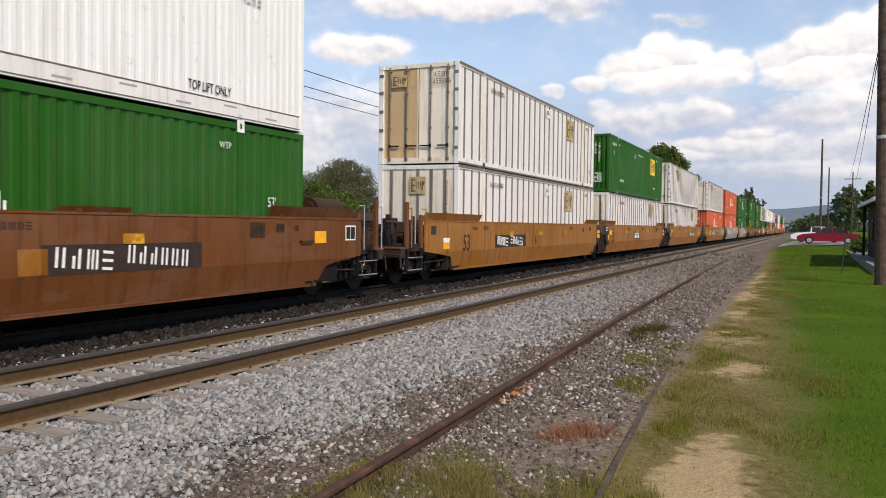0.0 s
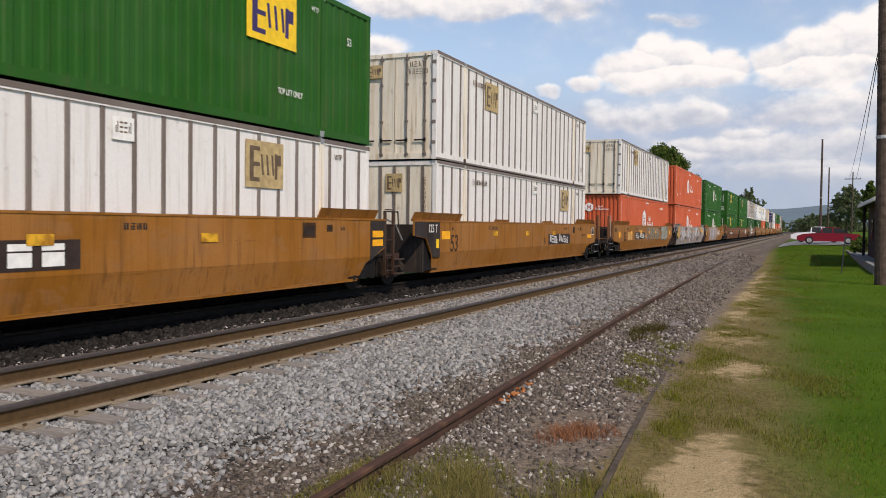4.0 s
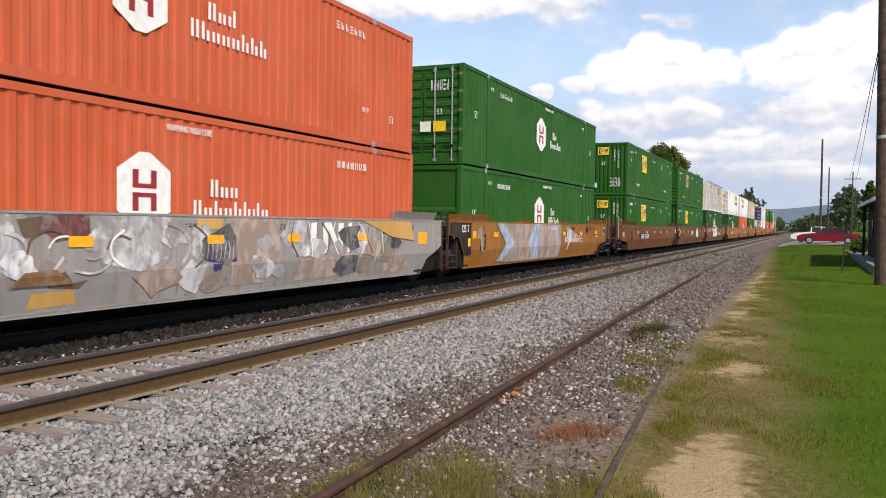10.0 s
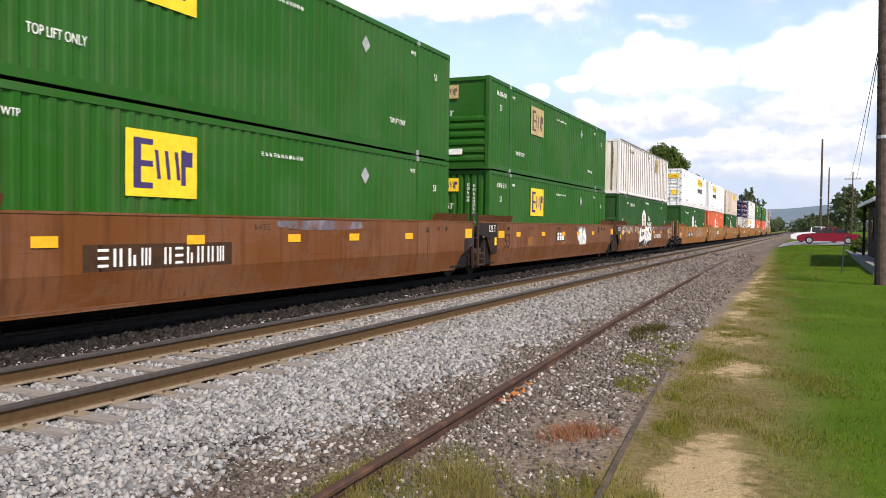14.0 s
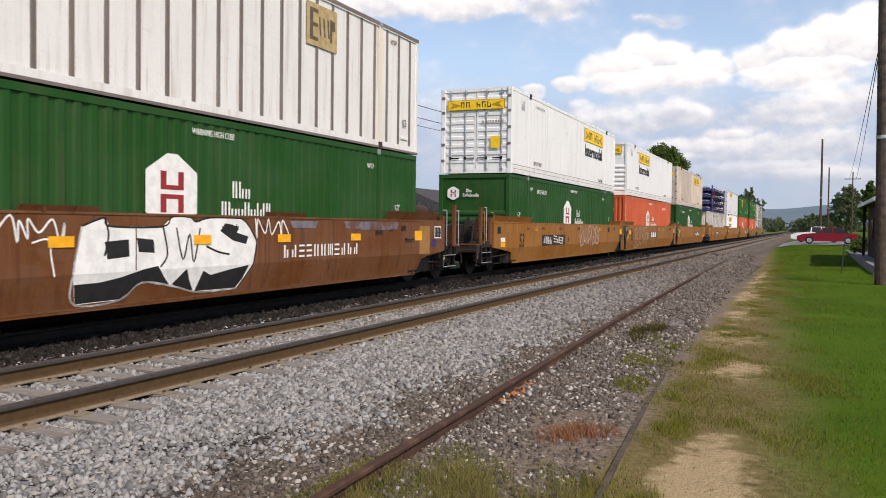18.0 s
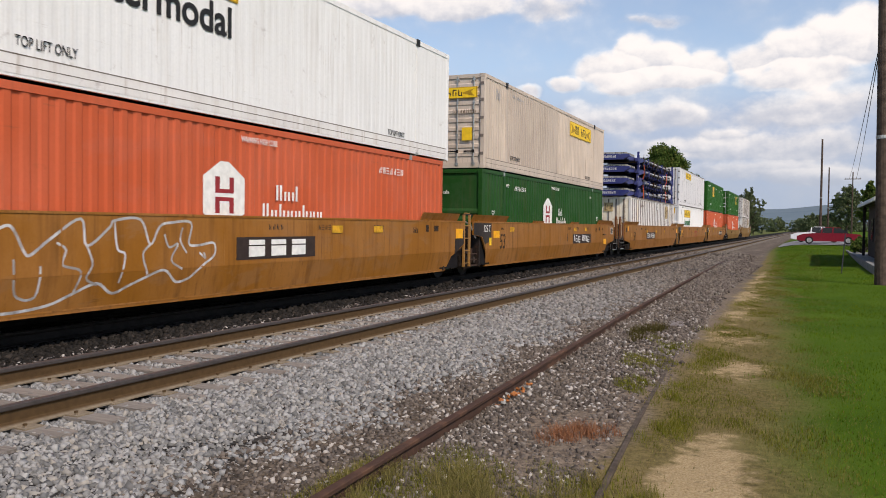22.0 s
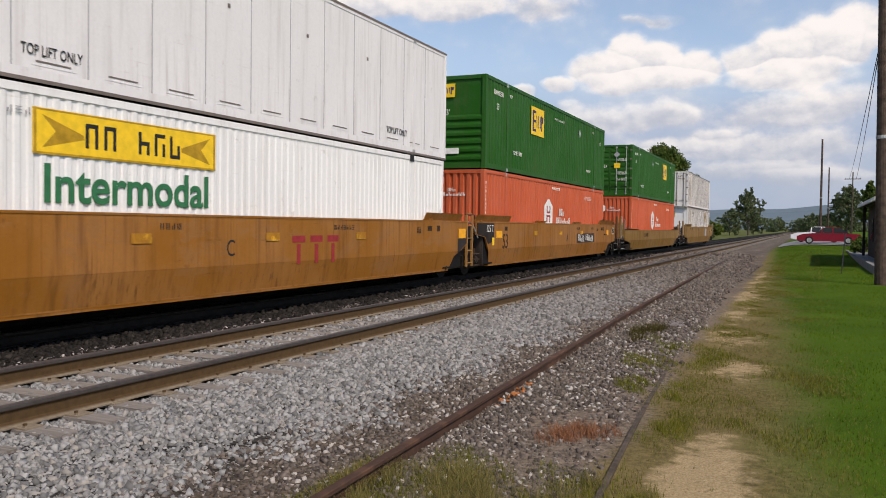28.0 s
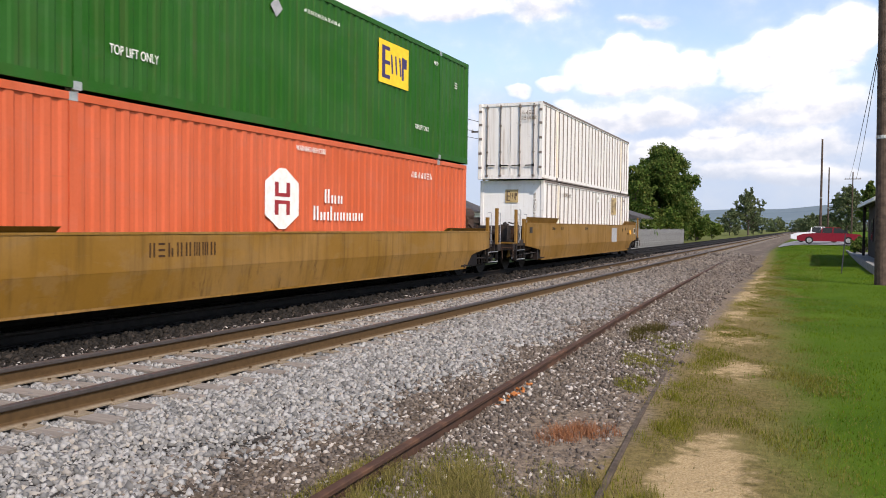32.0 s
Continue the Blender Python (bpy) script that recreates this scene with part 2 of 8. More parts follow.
class B:
    """Collects faces for one mesh."""

    def __init__(self):
        self.v, self.f = [], []

    def box(self, x0, x1, y0, y1, z0, z1):
        i = len(self.v)
        self.v += [(x, y, z) for z in (z0, z1) for x, y in ((x0, y0), (x1, y0), (x1, y1), (x0, y1))]
        self.f += [tuple(i + k for k in q) for q in ((3, 2, 1, 0), (4, 5, 6, 7), (0, 1, 5, 4), (1, 2, 6, 5), (2, 3, 7, 6), (3, 0, 4, 7))]
        return self

    def bbox(self, x0, x1, y0, y1, z0, z1, c=0.01):
        """A box with its upright edges cut."""
        p = [(x0 + c, y0), (x1 - c, y0), (x1, y0 + c), (x1, y1 - c), (x1 - c, y1), (x0 + c, y1), (x0, y1 - c), (x0, y0 + c)]
        return self.prism([(q[0], q[1]) for q in p], z0, z1, "z")

    def prism(self, poly, a, b, axis="y"):
        """A polygon pushed from a to b along an axis. Its plane: (x, z) for y, (y, z) for x, (x, y) for z."""
        i, n = len(self.v), len(poly)
        for t in (a, b):
            for p, q in poly:
                self.v.append({"y": (p, t, q), "x": (t, p, q), "z": (p, q, t)}[axis])
        self.f.append(tuple(range(i, i + n)))
        self.f.append(tuple(range(i + 2 * n - 1, i + n - 1, -1)))
        for k in range(n):
            m = (k + 1) % n
            self.f.append((i + k, i + n + k, i + n + m, i + m))
        return self

    def cyl(self, c, r, a, b, axis="x", n=14, r2=None):
        r2 = r if r2 is None else r2
        i = len(self.v)
        for t, rr in ((a, r), (b, r2)):
            for k in range(n):
                u, w = rr * math.cos(2 * math.pi * k / n), rr * math.sin(2 * math.pi * k / n)
                self.v.append({"x": (t, c[0] + u, c[1] + w), "y": (c[0] + u, t, c[1] + w), "z": (c[0] + u, c[1] + w, t)}[axis])
        self.f.append(tuple(range(i, i + n))), self.f.append(tuple(range(i + 2 * n - 1, i + n - 1, -1)))
        for k in range(n):
            m = (k + 1) % n
            self.f.append((i + k, i + n + k, i + n + m, i + m))
        return self

    def rod(self, p, q, r, n=6, r2=None):
        p, q = Vector(p), Vector(q)
        r2 = r if r2 is None else r2
        d = (q - p).normalized()
        u = d.orthogonal().normalized()
        w = d.cross(u)
        i = len(self.v)
        for s, rr in ((p, r), (q, r2)):
            for k in range(n):
                an = 2 * math.pi * k / n
                self.v.append(tuple(s + u * (rr * math.cos(an)) + w * (rr * math.sin(an))))
        self.f.append(tuple(range(i, i + n))), self.f.append(tuple(range(i + 2 * n - 1, i + n - 1, -1)))
        for k in range(n):
            m = (k + 1) % n
            self.f.append((i + k, i + n + k, i + n + m, i + m))
        return self

    def sheet(self, rows):
        """Quads between equal rows of points."""
        i, n = len(self.v), len(rows[0])
        for r in rows:
            self.v += [tuple(p) for p in r]
        for a in range(len(rows) - 1):
            for k in range(n - 1):
                self.f.append((i + a * n + k, i + a * n + k + 1, i + (a + 1) * n + k + 1, i + (a + 1) * n + k))
        return self

    def mesh(self, name, mat):
        me = bpy.data.meshes.new(name)
        me.from_pydata(self.v, [], self.f)
        me.materials.append(mat)
        bm = bmesh.new()
        bm.from_mesh(me)
        bmesh.ops.recalc_face_normals(bm, faces=bm.faces)
        bm.to_mesh(me)
        bm.free()
        return me


def part(name, b, mat, parent, label="", at=None):
    me = b.mesh(name, mat) if isinstance(b, B) else b
    ob = new(name, me)
    ob.parent = parent
    if at is not None:
        ob.matrix_basis = at if isinstance(at, Matrix) else Matrix.Translation(at)
    if label:
        ob["label"] = label
    return ob


def thing(name, label, category, group="", kind="", at=None):
    ob = new(name)
    ob.empty_display_size = 0.3
    if at is not None:
        ob.matrix_basis = at
    return tagged(ob, label, category, group, kind)


def raw_mesh(name, verts, faces, mat):
    """A mesh from numpy arrays: verts (n, 3), faces (m, k)."""
    me = bpy.data.meshes.new(name)
    n, m, k = len(verts), len(faces), faces.shape[1]
    me.vertices.add(n), me.loops.add(m * k), me.polygons.add(m)
    me.vertices.foreach_set("co", verts.astype(np.float32).ravel())
    me.loops.foreach_set("vertex_index", faces.astype(np.int32).ravel())
    me.polygons.foreach_set("loop_start", np.arange(0, m * k, k, dtype=np.int32))
    me.polygons.foreach_set("loop_total", np.full(m, k, dtype=np.int32))
    me.update(calc_edges=True)
    me.materials.append(mat)
    return me


SIDE = Matrix(((0, 0, 1, 0), (1, 0, 0, 0), (0, 1, 0, 0), (0, 0, 0, 1)))      # reads along +Y, faces +X
END = Matrix(((1, 0, 0, 0), (0, 0, -1, 0), (0, 1, 0, 0), (0, 0, 0, 1)))      # reads along +X, faces -Y
letters = {}


def text(parent, words, size, mat, face, x, y, z, label="", name="lettering", lean=0.0, wide=0.0, bold=0.0):
    squeeze = wide or (0.70 if len(words) > 5 else 0.85)
    key = (words, size, mat.name, lean, bold)
    if key not in letters:
        cu = bpy.data.curves.new("lettering", "FONT")
        cu.body, cu.size, cu.extrude, cu.align_x, cu.shear = words, size, 0.002, "CENTER", lean
        cu.offset = bold
        ob = bpy.data.objects.new("lettering", cu)
        me = bpy.data.meshes.new_from_object(ob)
        me.materials.clear()
        me.materials.append(mat)
        bpy.data.objects.remove(ob)
        letters[key] = me
    return part(name, letters[key], mat, parent, label, Matrix.Translation((x, y, z)) @ face @ Matrix.Diagonal((squeeze, 1, 1, 1)))


def plate(parent, name, mat, face, x, y, z, w, h, label="", lift=0.004):
    """A thin painted or glued panel, w wide and h high round a point."""
    b = B().box(-w / 2, w / 2, -h / 2, h / 2, 0, lift)
    return part(name, b, mat, parent, label, Matrix.Translation((x, y, z)) @ face)


GLYPHS = (((0, 0, 0.20, 1), (0.40, 0, 0.60, 1), (0.80, 0, 1, 1)), ((0.05, 0, 0.30, 1), (0.65, 0, 0.90, 1)), ((0, 0, 1, 0.15), (0, 0.42, 1, 0.58), (0, 0.85, 1, 1)), ((0.1, 0, 0.35, 1), (0.6, 0, 0.85, 0.62)), ((0.1, 0, 0.35, 0.62), (0.6, 0, 0.85, 1)))


def bars(parent, mat, face, x, y, z, w, h, n, seed=1, up=False, name="marking", lift=0.003, shape=None):
    """Writing that cannot be read: n marks of short bars in a row (or, up, one above another)."""
    rnd = random.Random(seed)
    b = B()
    for k in range(n):
        if up:
            cw, ch, x0, y0 = w, 0.74 * h / n, -w / 2, h / 2 - (k + 0.87) * h / n
        else:
            cw, ch, x0, y0 = 0.70 * w / n, h, -w / 2 + (k + 0.15) * w / n, -h / 2
        for p, q, r, t in shape or rnd.choice(GLYPHS):
            b.box(x0 + p * cw, x0 + r * cw, y0 + q * ch, y0 + t * ch, 0, lift)
    ob = part(name, b, mat, parent, "", Matrix.Translation((x, y, z)) @ face)
    ob["kind"] = "stuff"
    return ob


def badge(parent, face, x, y, z, h, ink=None):
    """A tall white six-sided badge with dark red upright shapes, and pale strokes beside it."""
    w = h * 0.96
    pts = [(-w / 2, -h * 0.27), (-w * 0.10, -h / 2), (w * 0.10, -h / 2), (w / 2, -h * 0.27), (w / 2, h * 0.27), (w * 0.10, h / 2), (-w * 0.10, h / 2), (-w / 2, h * 0.27)]
    logo = part("badge", B().prism(pts, 0, 0.003, "z"), WHITE_M, parent, "white six-sided badge", Matrix.Translation((x, y, z)) @ face)
    b = B()
    for s in (-1, 1):
        b.box(s * w * 0.17 - w * 0.055, s * w * 0.17 + w * 0.055, 0.03 * h, h * 0.27, 0.003, 0.005)
        b.box(s * w * 0.17 - w * 0.055, s * w * 0.17 + w * 0.055, -h * 0.27, -0.03 * h, 0.003, 0.005)
    b.box(-w * 0.17, w * 0.17, h * 0.03, h * 0.09, 0.003, 0.0052).box(-w * 0.17, w * 0.17, -h * 0.09, -h * 0.03, 0.003, 0.0052)
    part("badge_mark", b, ink or RED_M, logo)["kind"] = "stuff"
    return logo


def wordmark(parent, face, x, y, z, w, h, mat, seed=3, rows=2):
    """Two rows of plain upright bars in place of a name."""
    rnd = random.Random(seed)
    b = B()
    step = w / 8
    for r in range(rows):
        n, x0 = (3, -w * 0.30) if r == 0 else (8, -w / 2)
        base = h * (0.12 if r == 0 else -0.42) if rows == 2 else -0.25 * h
        low, tall, t = h * 0.26, h * 0.44, min(step * 0.24, h * 0.10)
        for k in range(n):
            cx = x0 + (k + 0.5) * step
            for e in (-1, 1):
                c = cx + e * step * 0.23
                b.box(c - t / 2, c + t / 2, base, base + (tall if k == 0 or rnd.random() < 0.25 else low), 0, 0.003)
    ob = part("wordmark", b, mat, parent, "", Matrix.Translation((x, y, z)) @ face)
    ob["kind"] = "stuff"
    return ob


def square_logo(parent, face, x, y, z, w, h, faded=False):
    """A yellow square panel with dark angular shapes."""
    ground, ink = (FADED_Y, FADED_K) if faded else (YELLOW_M, NAVY_M)
    p = plate(parent, "logo_panel", ground, face, x, y, z, w, h, "yellow square panel with dark shapes")
    b = B()
    b.box(-w * 0.40, -w * 0.30, -h * 0.36, h * 0.38, 0.004, 0.006)
    for k in (0.33, 0.0, -0.33):
        b.box(-w * 0.40, -w * 0.14, h * k - h * 0.045, h * k + h * 0.045, 0.004, 0.0062)
    for k in (-0.08, 0.06, 0.20):
        b.prism([(w * k, -h * 0.22), (w * (k + 0.05), -h * 0.22), (w * (k + 0.01), h * 0.22), (w * (k - 0.04), h * 0.22)], 0.004, 0.006, "z")
    b.box(w * 0.26, w * 0.33, -h * 0.30, h * 0.26, 0.004, 0.006)
    b.box(w * 0.26, w * 0.43, h * 0.0, h * 0.24, 0.004, 0.0062)
    part("logo_mark", b, ink, p)["kind"] = "stuff"
    return p


def long_logo(parent, face, x, y, z, w, h):
    """A long yellow panel with a dark rim and black strokes."""
    p = plate(parent, "logo_panel", YELLOW_M, face, x, y, z, w, h, "long yellow panel with black strokes")
    b = B()
    for k in (-1, 1):
        b.box(-w / 2, w / 2, k * h * 0.47 - h * 0.02, k * h * 0.47 + h * 0.02, 0.004, 0.006)
        b.box(k * w * 0.49 - w * 0.006, k * w * 0.49 + w * 0.006, -h / 2, h / 2, 0.004, 0.0062)
        b.prism([(k * w * 0.46, -h * 0.36), (k * w * 0.27, -h * 0.10), (k * w * 0.27, h * 0.0), (k * w * 0.46, h * 0.36), (k * w * 0.40, h * 0.02)], 0.004, 0.005, "z")
    part("logo_rim", b, OCHRE, p)
    rnd = random.Random(5)
    b = B()
    for k in range(6):
        cx = -w * 0.23 + k * w * 0.092
        if k == 2:
            continue
        b.box(cx - w * 0.032, cx - w * 0.016, -h * 0.28, h * 0.28, 0.004, 0.0065)
        b.box(cx + w * 0.014, cx + w * 0.030, -h * 0.28, h * rnd.choice((0.05, 0.28)), 0.004, 0.0065)
        t = rnd.choice((-0.25, 0.0, 0.24))
        b.box(cx - w * 0.03, cx + w * 0.03, h * (t - 0.05), h * (t + 0.05), 0.004, 0.0068)
    part("logo_mark", b, BLACK, p)["kind"] = "stuff"
    return p


FADED_Y = plain("faded_tan_logo_paint", (0.46, 0.34, 0.17), 0.7)
FADED_K = plain("faded_dark_logo_paint", (0.13, 0.09, 0.06), 0.7)
STENCIL = plain("worn_brown_stencil_paint", (0.052, 0.025, 0.011), 0.7, 0, 0.35)
OCHRE = plain("dark_ochre_logo_paint", (0.45, 0.26, 0.02), 0.6)

# ---- the train: its line and its speed ----
TRAIN_X, RAIL_TOP, SPEED = -10.467, 0.19, 10.216
LEN, WID, HGT = 16.15, 2.59, 2.896
DECK, UPPER = 0.540, 3.472         # heights of the lower and the upper containers' floors
train = []                        # (object, x, y at 0 s, z)


def roll(ob, x, y, z):
    ob.matrix_basis = pose(x, y, z)
    train.append((ob, x, y, z))
    return ob




# ---- containers ----
meshes = {}


def once(key, make):
    if key not in meshes:
        meshes[key] = make()
    return meshes[key]


def corrugated(x, pitch, depth, z0, z1, y0, y1, sign=1):
    """A ribbed steel side: points run along y."""
    low, high = [], []
    n = int(round((y1 - y0) / pitch))
    p = (y1 - y0) / n
    for k in range(n):
        for f, d in ((0.0, 0), (0.36, 0), (0.5, 1), (0.86, 1)):
            low.append((x - sign * d * depth, y0 + (k + f) * p, z0))
            high.append((x - sign * d * depth, y0 + (k + f) * p, z1))
    low.append((x, y1, z0)), high.append((x, y1, z1))
    return B().sheet([low, high])


def frame_parts(root, mat, rail_mat=None, castings=STEEL):
    """Rails, posts and castings that all the containers have."""
    w, rm = WID / 2, rail_mat or mat
    for s in (-1, 1):
        x0, x1 = sorted((s * (w - 0.07), s * w))
        part("top_rail", once(("tr", s, rm.name), lambda: B().box(x0, x1, 0.14, LEN - 0.14, HGT - 0.11, HGT).mesh("top_rail", rm)), rm, root)
        part("bottom_rail", once(("br", s, rm.name), lambda: B().box(x0, x1, 0.14, LEN - 0.14, 0.02, 0.17).mesh("bottom_rail", rm)), rm, root)
        for y in (0.0, LEN - 0.14):
            part("corner_post", once(("cp", s, y, mat.name), lambda: B().bbox(min(s * (w - 0.15), s * w), max(s * (w - 0.15), s * w), y, y + 0.14, 0.115, HGT - 0.115, 0.015).mesh("corner_post", mat)), mat, root)
        for y in (1.93, LEN - 2.07):
            part("lift_post", once(("lp", s, y, rm.name), lambda: B().box(min(s * (w - 0.05), s * (w + 0.003)), max(s * (w - 0.05), s * (w + 0.003)), y, y + 0.14, 0.17, HGT - 0.11).mesh("lift_post", rm)), rm, root)
            for z in (0.0, HGT - 0.118):
                part("corner_casting", once(("lc", s, y, z), lambda: B().bbox(min(s * (w - 0.16), s * (w + 0.005)), max(s * (w - 0.16), s * (w + 0.005)), y - 0.01, y + 0.15, z, z + 0.118, 0.012).mesh("corner_casting", castings)), castings, root)
        for y in (-0.005, LEN - 0.145):
            for z in (0.0, HGT - 0.118):
                part("corner_casting", once(("cc", s, y, z, mat.name), lambda: B().bbox(min(s * (w - 0.17), s * (w + 0.003)), max(s * (w - 0.17), s * (w + 0.003)), y, y + 0.15, z, z + 0.118, 0.015).mesh("corner_casting", mat)), mat, root)
    for s in (-1, 1):
        for y in (2.0, LEN - 2.0):
            part("stacking_lock", once(("lock", s, y), lambda: B().bbox(s * (w - 0.09) - 0.05, s * (w - 0.09) + 0.05, y - 0.06, y + 0.06, -0.036, 0.002, 0.01).mesh("stacking_lock", STEEL)), STEEL, root)
    part("roof", once(("roof", mat.name), lambda: corrugated_roof(mat)), mat, root)
    part("floor", once(("floor", "u"), lambda: B().box(-w + 0.08, w - 0.08, 0.1, LEN - 0.1, 0.10, 0.16).mesh("floor", UNDER)), UNDER, root)


def corrugated_roof(mat):
    w = WID / 2 - 0.07
    a, c = [], []
    n = 48
    for k in range(n):
        for f, d in ((0, 0), (0.4, 0), (0.5, 1), (0.9, 1)):
            y = 0.14 + (LEN - 0.28) * (k + f) / n
            a.append((-w, y, HGT - 0.02 - 0.02 * d)), c.append((w, y, HGT - 0.02 - 0.02 * d))
    return B().sheet([a, c]).mesh("roof", mat)


def nose_upright(root, mat):
    """A plain end with upright ribs."""
    w = WID / 2 - 0.15

    def make(y, sign):
        low, high = [], []
        for k in range(10):
            for f, d in ((0, 0), (0.45, 0), (0.58, 1), (0.87, 1)):
                x = -w + 2 * w * (k + f) / 10
                low.append((x, y + sign * 0.045 * d, 0.17)), high.append((x, y + sign * 0.045 * d, HGT - 0.12))
        low.append((w, y, 0.17)), high.append((w, y, HGT - 0.12))
        return B().sheet([low, high]).mesh("end_wall", mat)
    part("end_wall", once(("nu", mat.name), lambda: make(0.02, 1)), mat, root)
    end_sills(root, mat, 0.0)


def end_sills(root, mat, y):
    w = WID / 2 - 0.17
    part("end_header", once(("eh", y, mat.name), lambda: B().box(-w, w, y + 0.005, y + 0.10, HGT - 0.12, HGT - 0.004).mesh("end_header", mat)), mat, root)
    part("end_sill", once(("es", y, mat.name), lambda: B().box(-w, w, y + 0.005, y + 0.10, 0.01, 0.17).mesh("end_sill", mat)), mat, root)


def back_end(root, mat):
    """The end that nobody sees well: a flat wall with a shallow rib each way."""
    w = WID / 2 - 0.15
    part("end_wall", once(("be", mat.name), lambda: B().box(-w, w, LEN - 0.06, LEN - 0.02, 0.17, HGT - 0.12).box(-w, w, LEN - 0.02, LEN - 0.01, 1.4, 1.5).mesh("end_wall", mat)), mat, root)
    end_sills(root, mat, LEN - 0.105)


def nose_level(root, mat, top=1.7):
    """An end with level ribs below a flat upper field."""
    w = WID / 2 - 0.15

    def make():
        left, right, z = [], [], 0.17
        zs = [(0.17, 0)]
        n = 6
        for k in range(n):
            b0 = 0.2 + (top - 0.2) * k / n
            h = (top - 0.2) / n
            zs += [(b0 + 0.02, 0), (b0 + 0.3 * h, 1), (b0 + 0.62 * h, 1), (b0 + 0.9 * h, 0)]
        zs.append((HGT - 0.12, 0))
        for q, d in zs:
            left.append((-w, 0.05 - 0.04 * d, q)), right.append((w, 0.05 - 0.04 * d, q))
        return B().sheet([left, right]).mesh("end_wall", mat)
    part("end_wall", once(("nl", mat.name, top), make), mat, root)
    end_sills(root, mat, 0.0)


def doors(root, mat, bar_mat, level=False, hinge_mat=None, rusted=False):
    """Two door leaves with lock rods, keepers, handles and hinges."""
    w = WID / 2 - 0.13
    for s in (-1, 1):
        x0, x1 = (-w, -0.012) if s < 0 else (0.012, w)

        def leaf():
            b = B().box(x0, x1, 0.055, 0.095, 0.16, HGT - 0.125)
            return b.mesh("door", skin)
        skin = RUSTED if rusted and s < 0 else mat
        d = part("door", once(("door", s, mat.name, level, rusted), leaf), skin, root, "container door leaf with lock rods")
        if level:
            for k in range(9):
                part("rib", once(("rib", s, mat.name), lambda: B().prism([(0.055, 0.0), (0.032, 0.03), (0.032, 0.13), (0.055, 0.16)], x0 + 0.07, x1 - 0.07, "x").mesh("rib", mat)), mat, d, at=(0, 0, 0.34 + k * 0.265))
        for x_ in (x0, x1 - 0.05):
            part("leaf_edge", once(("le", round(x_, 3), mat.name), lambda: B().box(x_, x_ + 0.05, 0.043, 0.056, 0.16, HGT - 0.125).mesh("leaf_edge", mat)), mat, d)
        for k in (0.33, 0.80):
            x = s * w * (k if s > 0 else k)
            part("lock_rod", once(("rod", x, bar_mat.name), lambda: B().cyl((x, 0.018), 0.022, 0.08, HGT - 0.06, "z", 8).box(x - 0.05, x + 0.05, 0.0, 0.05, 0.10, 0.17).box(x - 0.05, x + 0.05, 0.0, 0.05, HGT - 0.20, HGT - 0.13)
                 .box(x - 0.035, x + 0.035, 0.0, 0.05, 1.0, 1.06).box(x - 0.035, x + 0.035, 0.0, 0.05, 2.0, 2.06).mesh("lock_rod", bar_mat)), bar_mat, d)
            part("handle", once(("hd", x), lambda: B().box(min(x, x - s * 0.32), max(x, x - s * 0.32), -0.002, 0.018, 0.50, 0.54).box(x - 0.03, x + 0.03, -0.004, 0.03, 0.47, 0.57).mesh("handle", UNDER)), UNDER, d)
        for z in (0.40, 0.95, 1.50, 2.05, 2.55):
            part("hinge", once(("hg", s, z), lambda: B().box(min(s * w - 0.02 * s, s * (w + 0.10)), max(s * w - 0.02 * s, s * (w + 0.10)), -0.012, 0.02, z, z + 0.09).mesh("hinge", hinge_mat or POST)), POST, d)
    end_sills(root, mat, 0.02)


def ribbed(label, mat, nose, pitch=0.28, group="containers", depth=0.024):
    """A steel container with ribbed sides."""
    root = thing("container", label, "container", group)
    frame_parts(root, mat)
    w = WID / 2
    for s in (1, -1):
        part("side_wall", once(("sw", mat.name, pitch, s, depth), lambda: corrugated(s * (w - 0.012), pitch, depth, 0.17, HGT - 0.11, 0.14, LEN - 0.14, s).mesh("side_wall", mat)), mat, root)
    ends(root, mat, nose)
    return root


def ends(root, mat, nose):
    if nose == "upright":
        nose_upright(root, mat)
    elif nose == "level":
        nose_level(root, mat)
    elif nose == "doors":
        doors(root, mat, STEEL, True)
    elif nose == "rusty_doors":
        doors(root, STAINED, POST, rusted=True)
    elif nose == "white_doors":
        doors(root, WHITE_P, POST)
    elif nose == "flat_doors":
        doors(root, STAINED if mat is WHITE_P else mat, POST)
    elif nose == "posts":
        w = WID / 2 - 0.15
        part("end_wall", once(("np", mat.name), lambda: B().box(-w, w, 0.03, 0.06, 0.17, HGT - 0.12).mesh("end_wall", STAINED)), STAINED, root)
        for k in range(5):
            x = -w + 0.28 + k * (2 * w - 0.56) / 4
            part("end_post", once(("ep", 0), lambda: B().box(-0.04, 0.04, 0.005, 0.03, 0.17, HGT - 0.12).mesh("end_post", POST)), POST, root, at=(x, 0, 0))
        end_sills(root, mat, 0.0)
    back_end(root, mat)


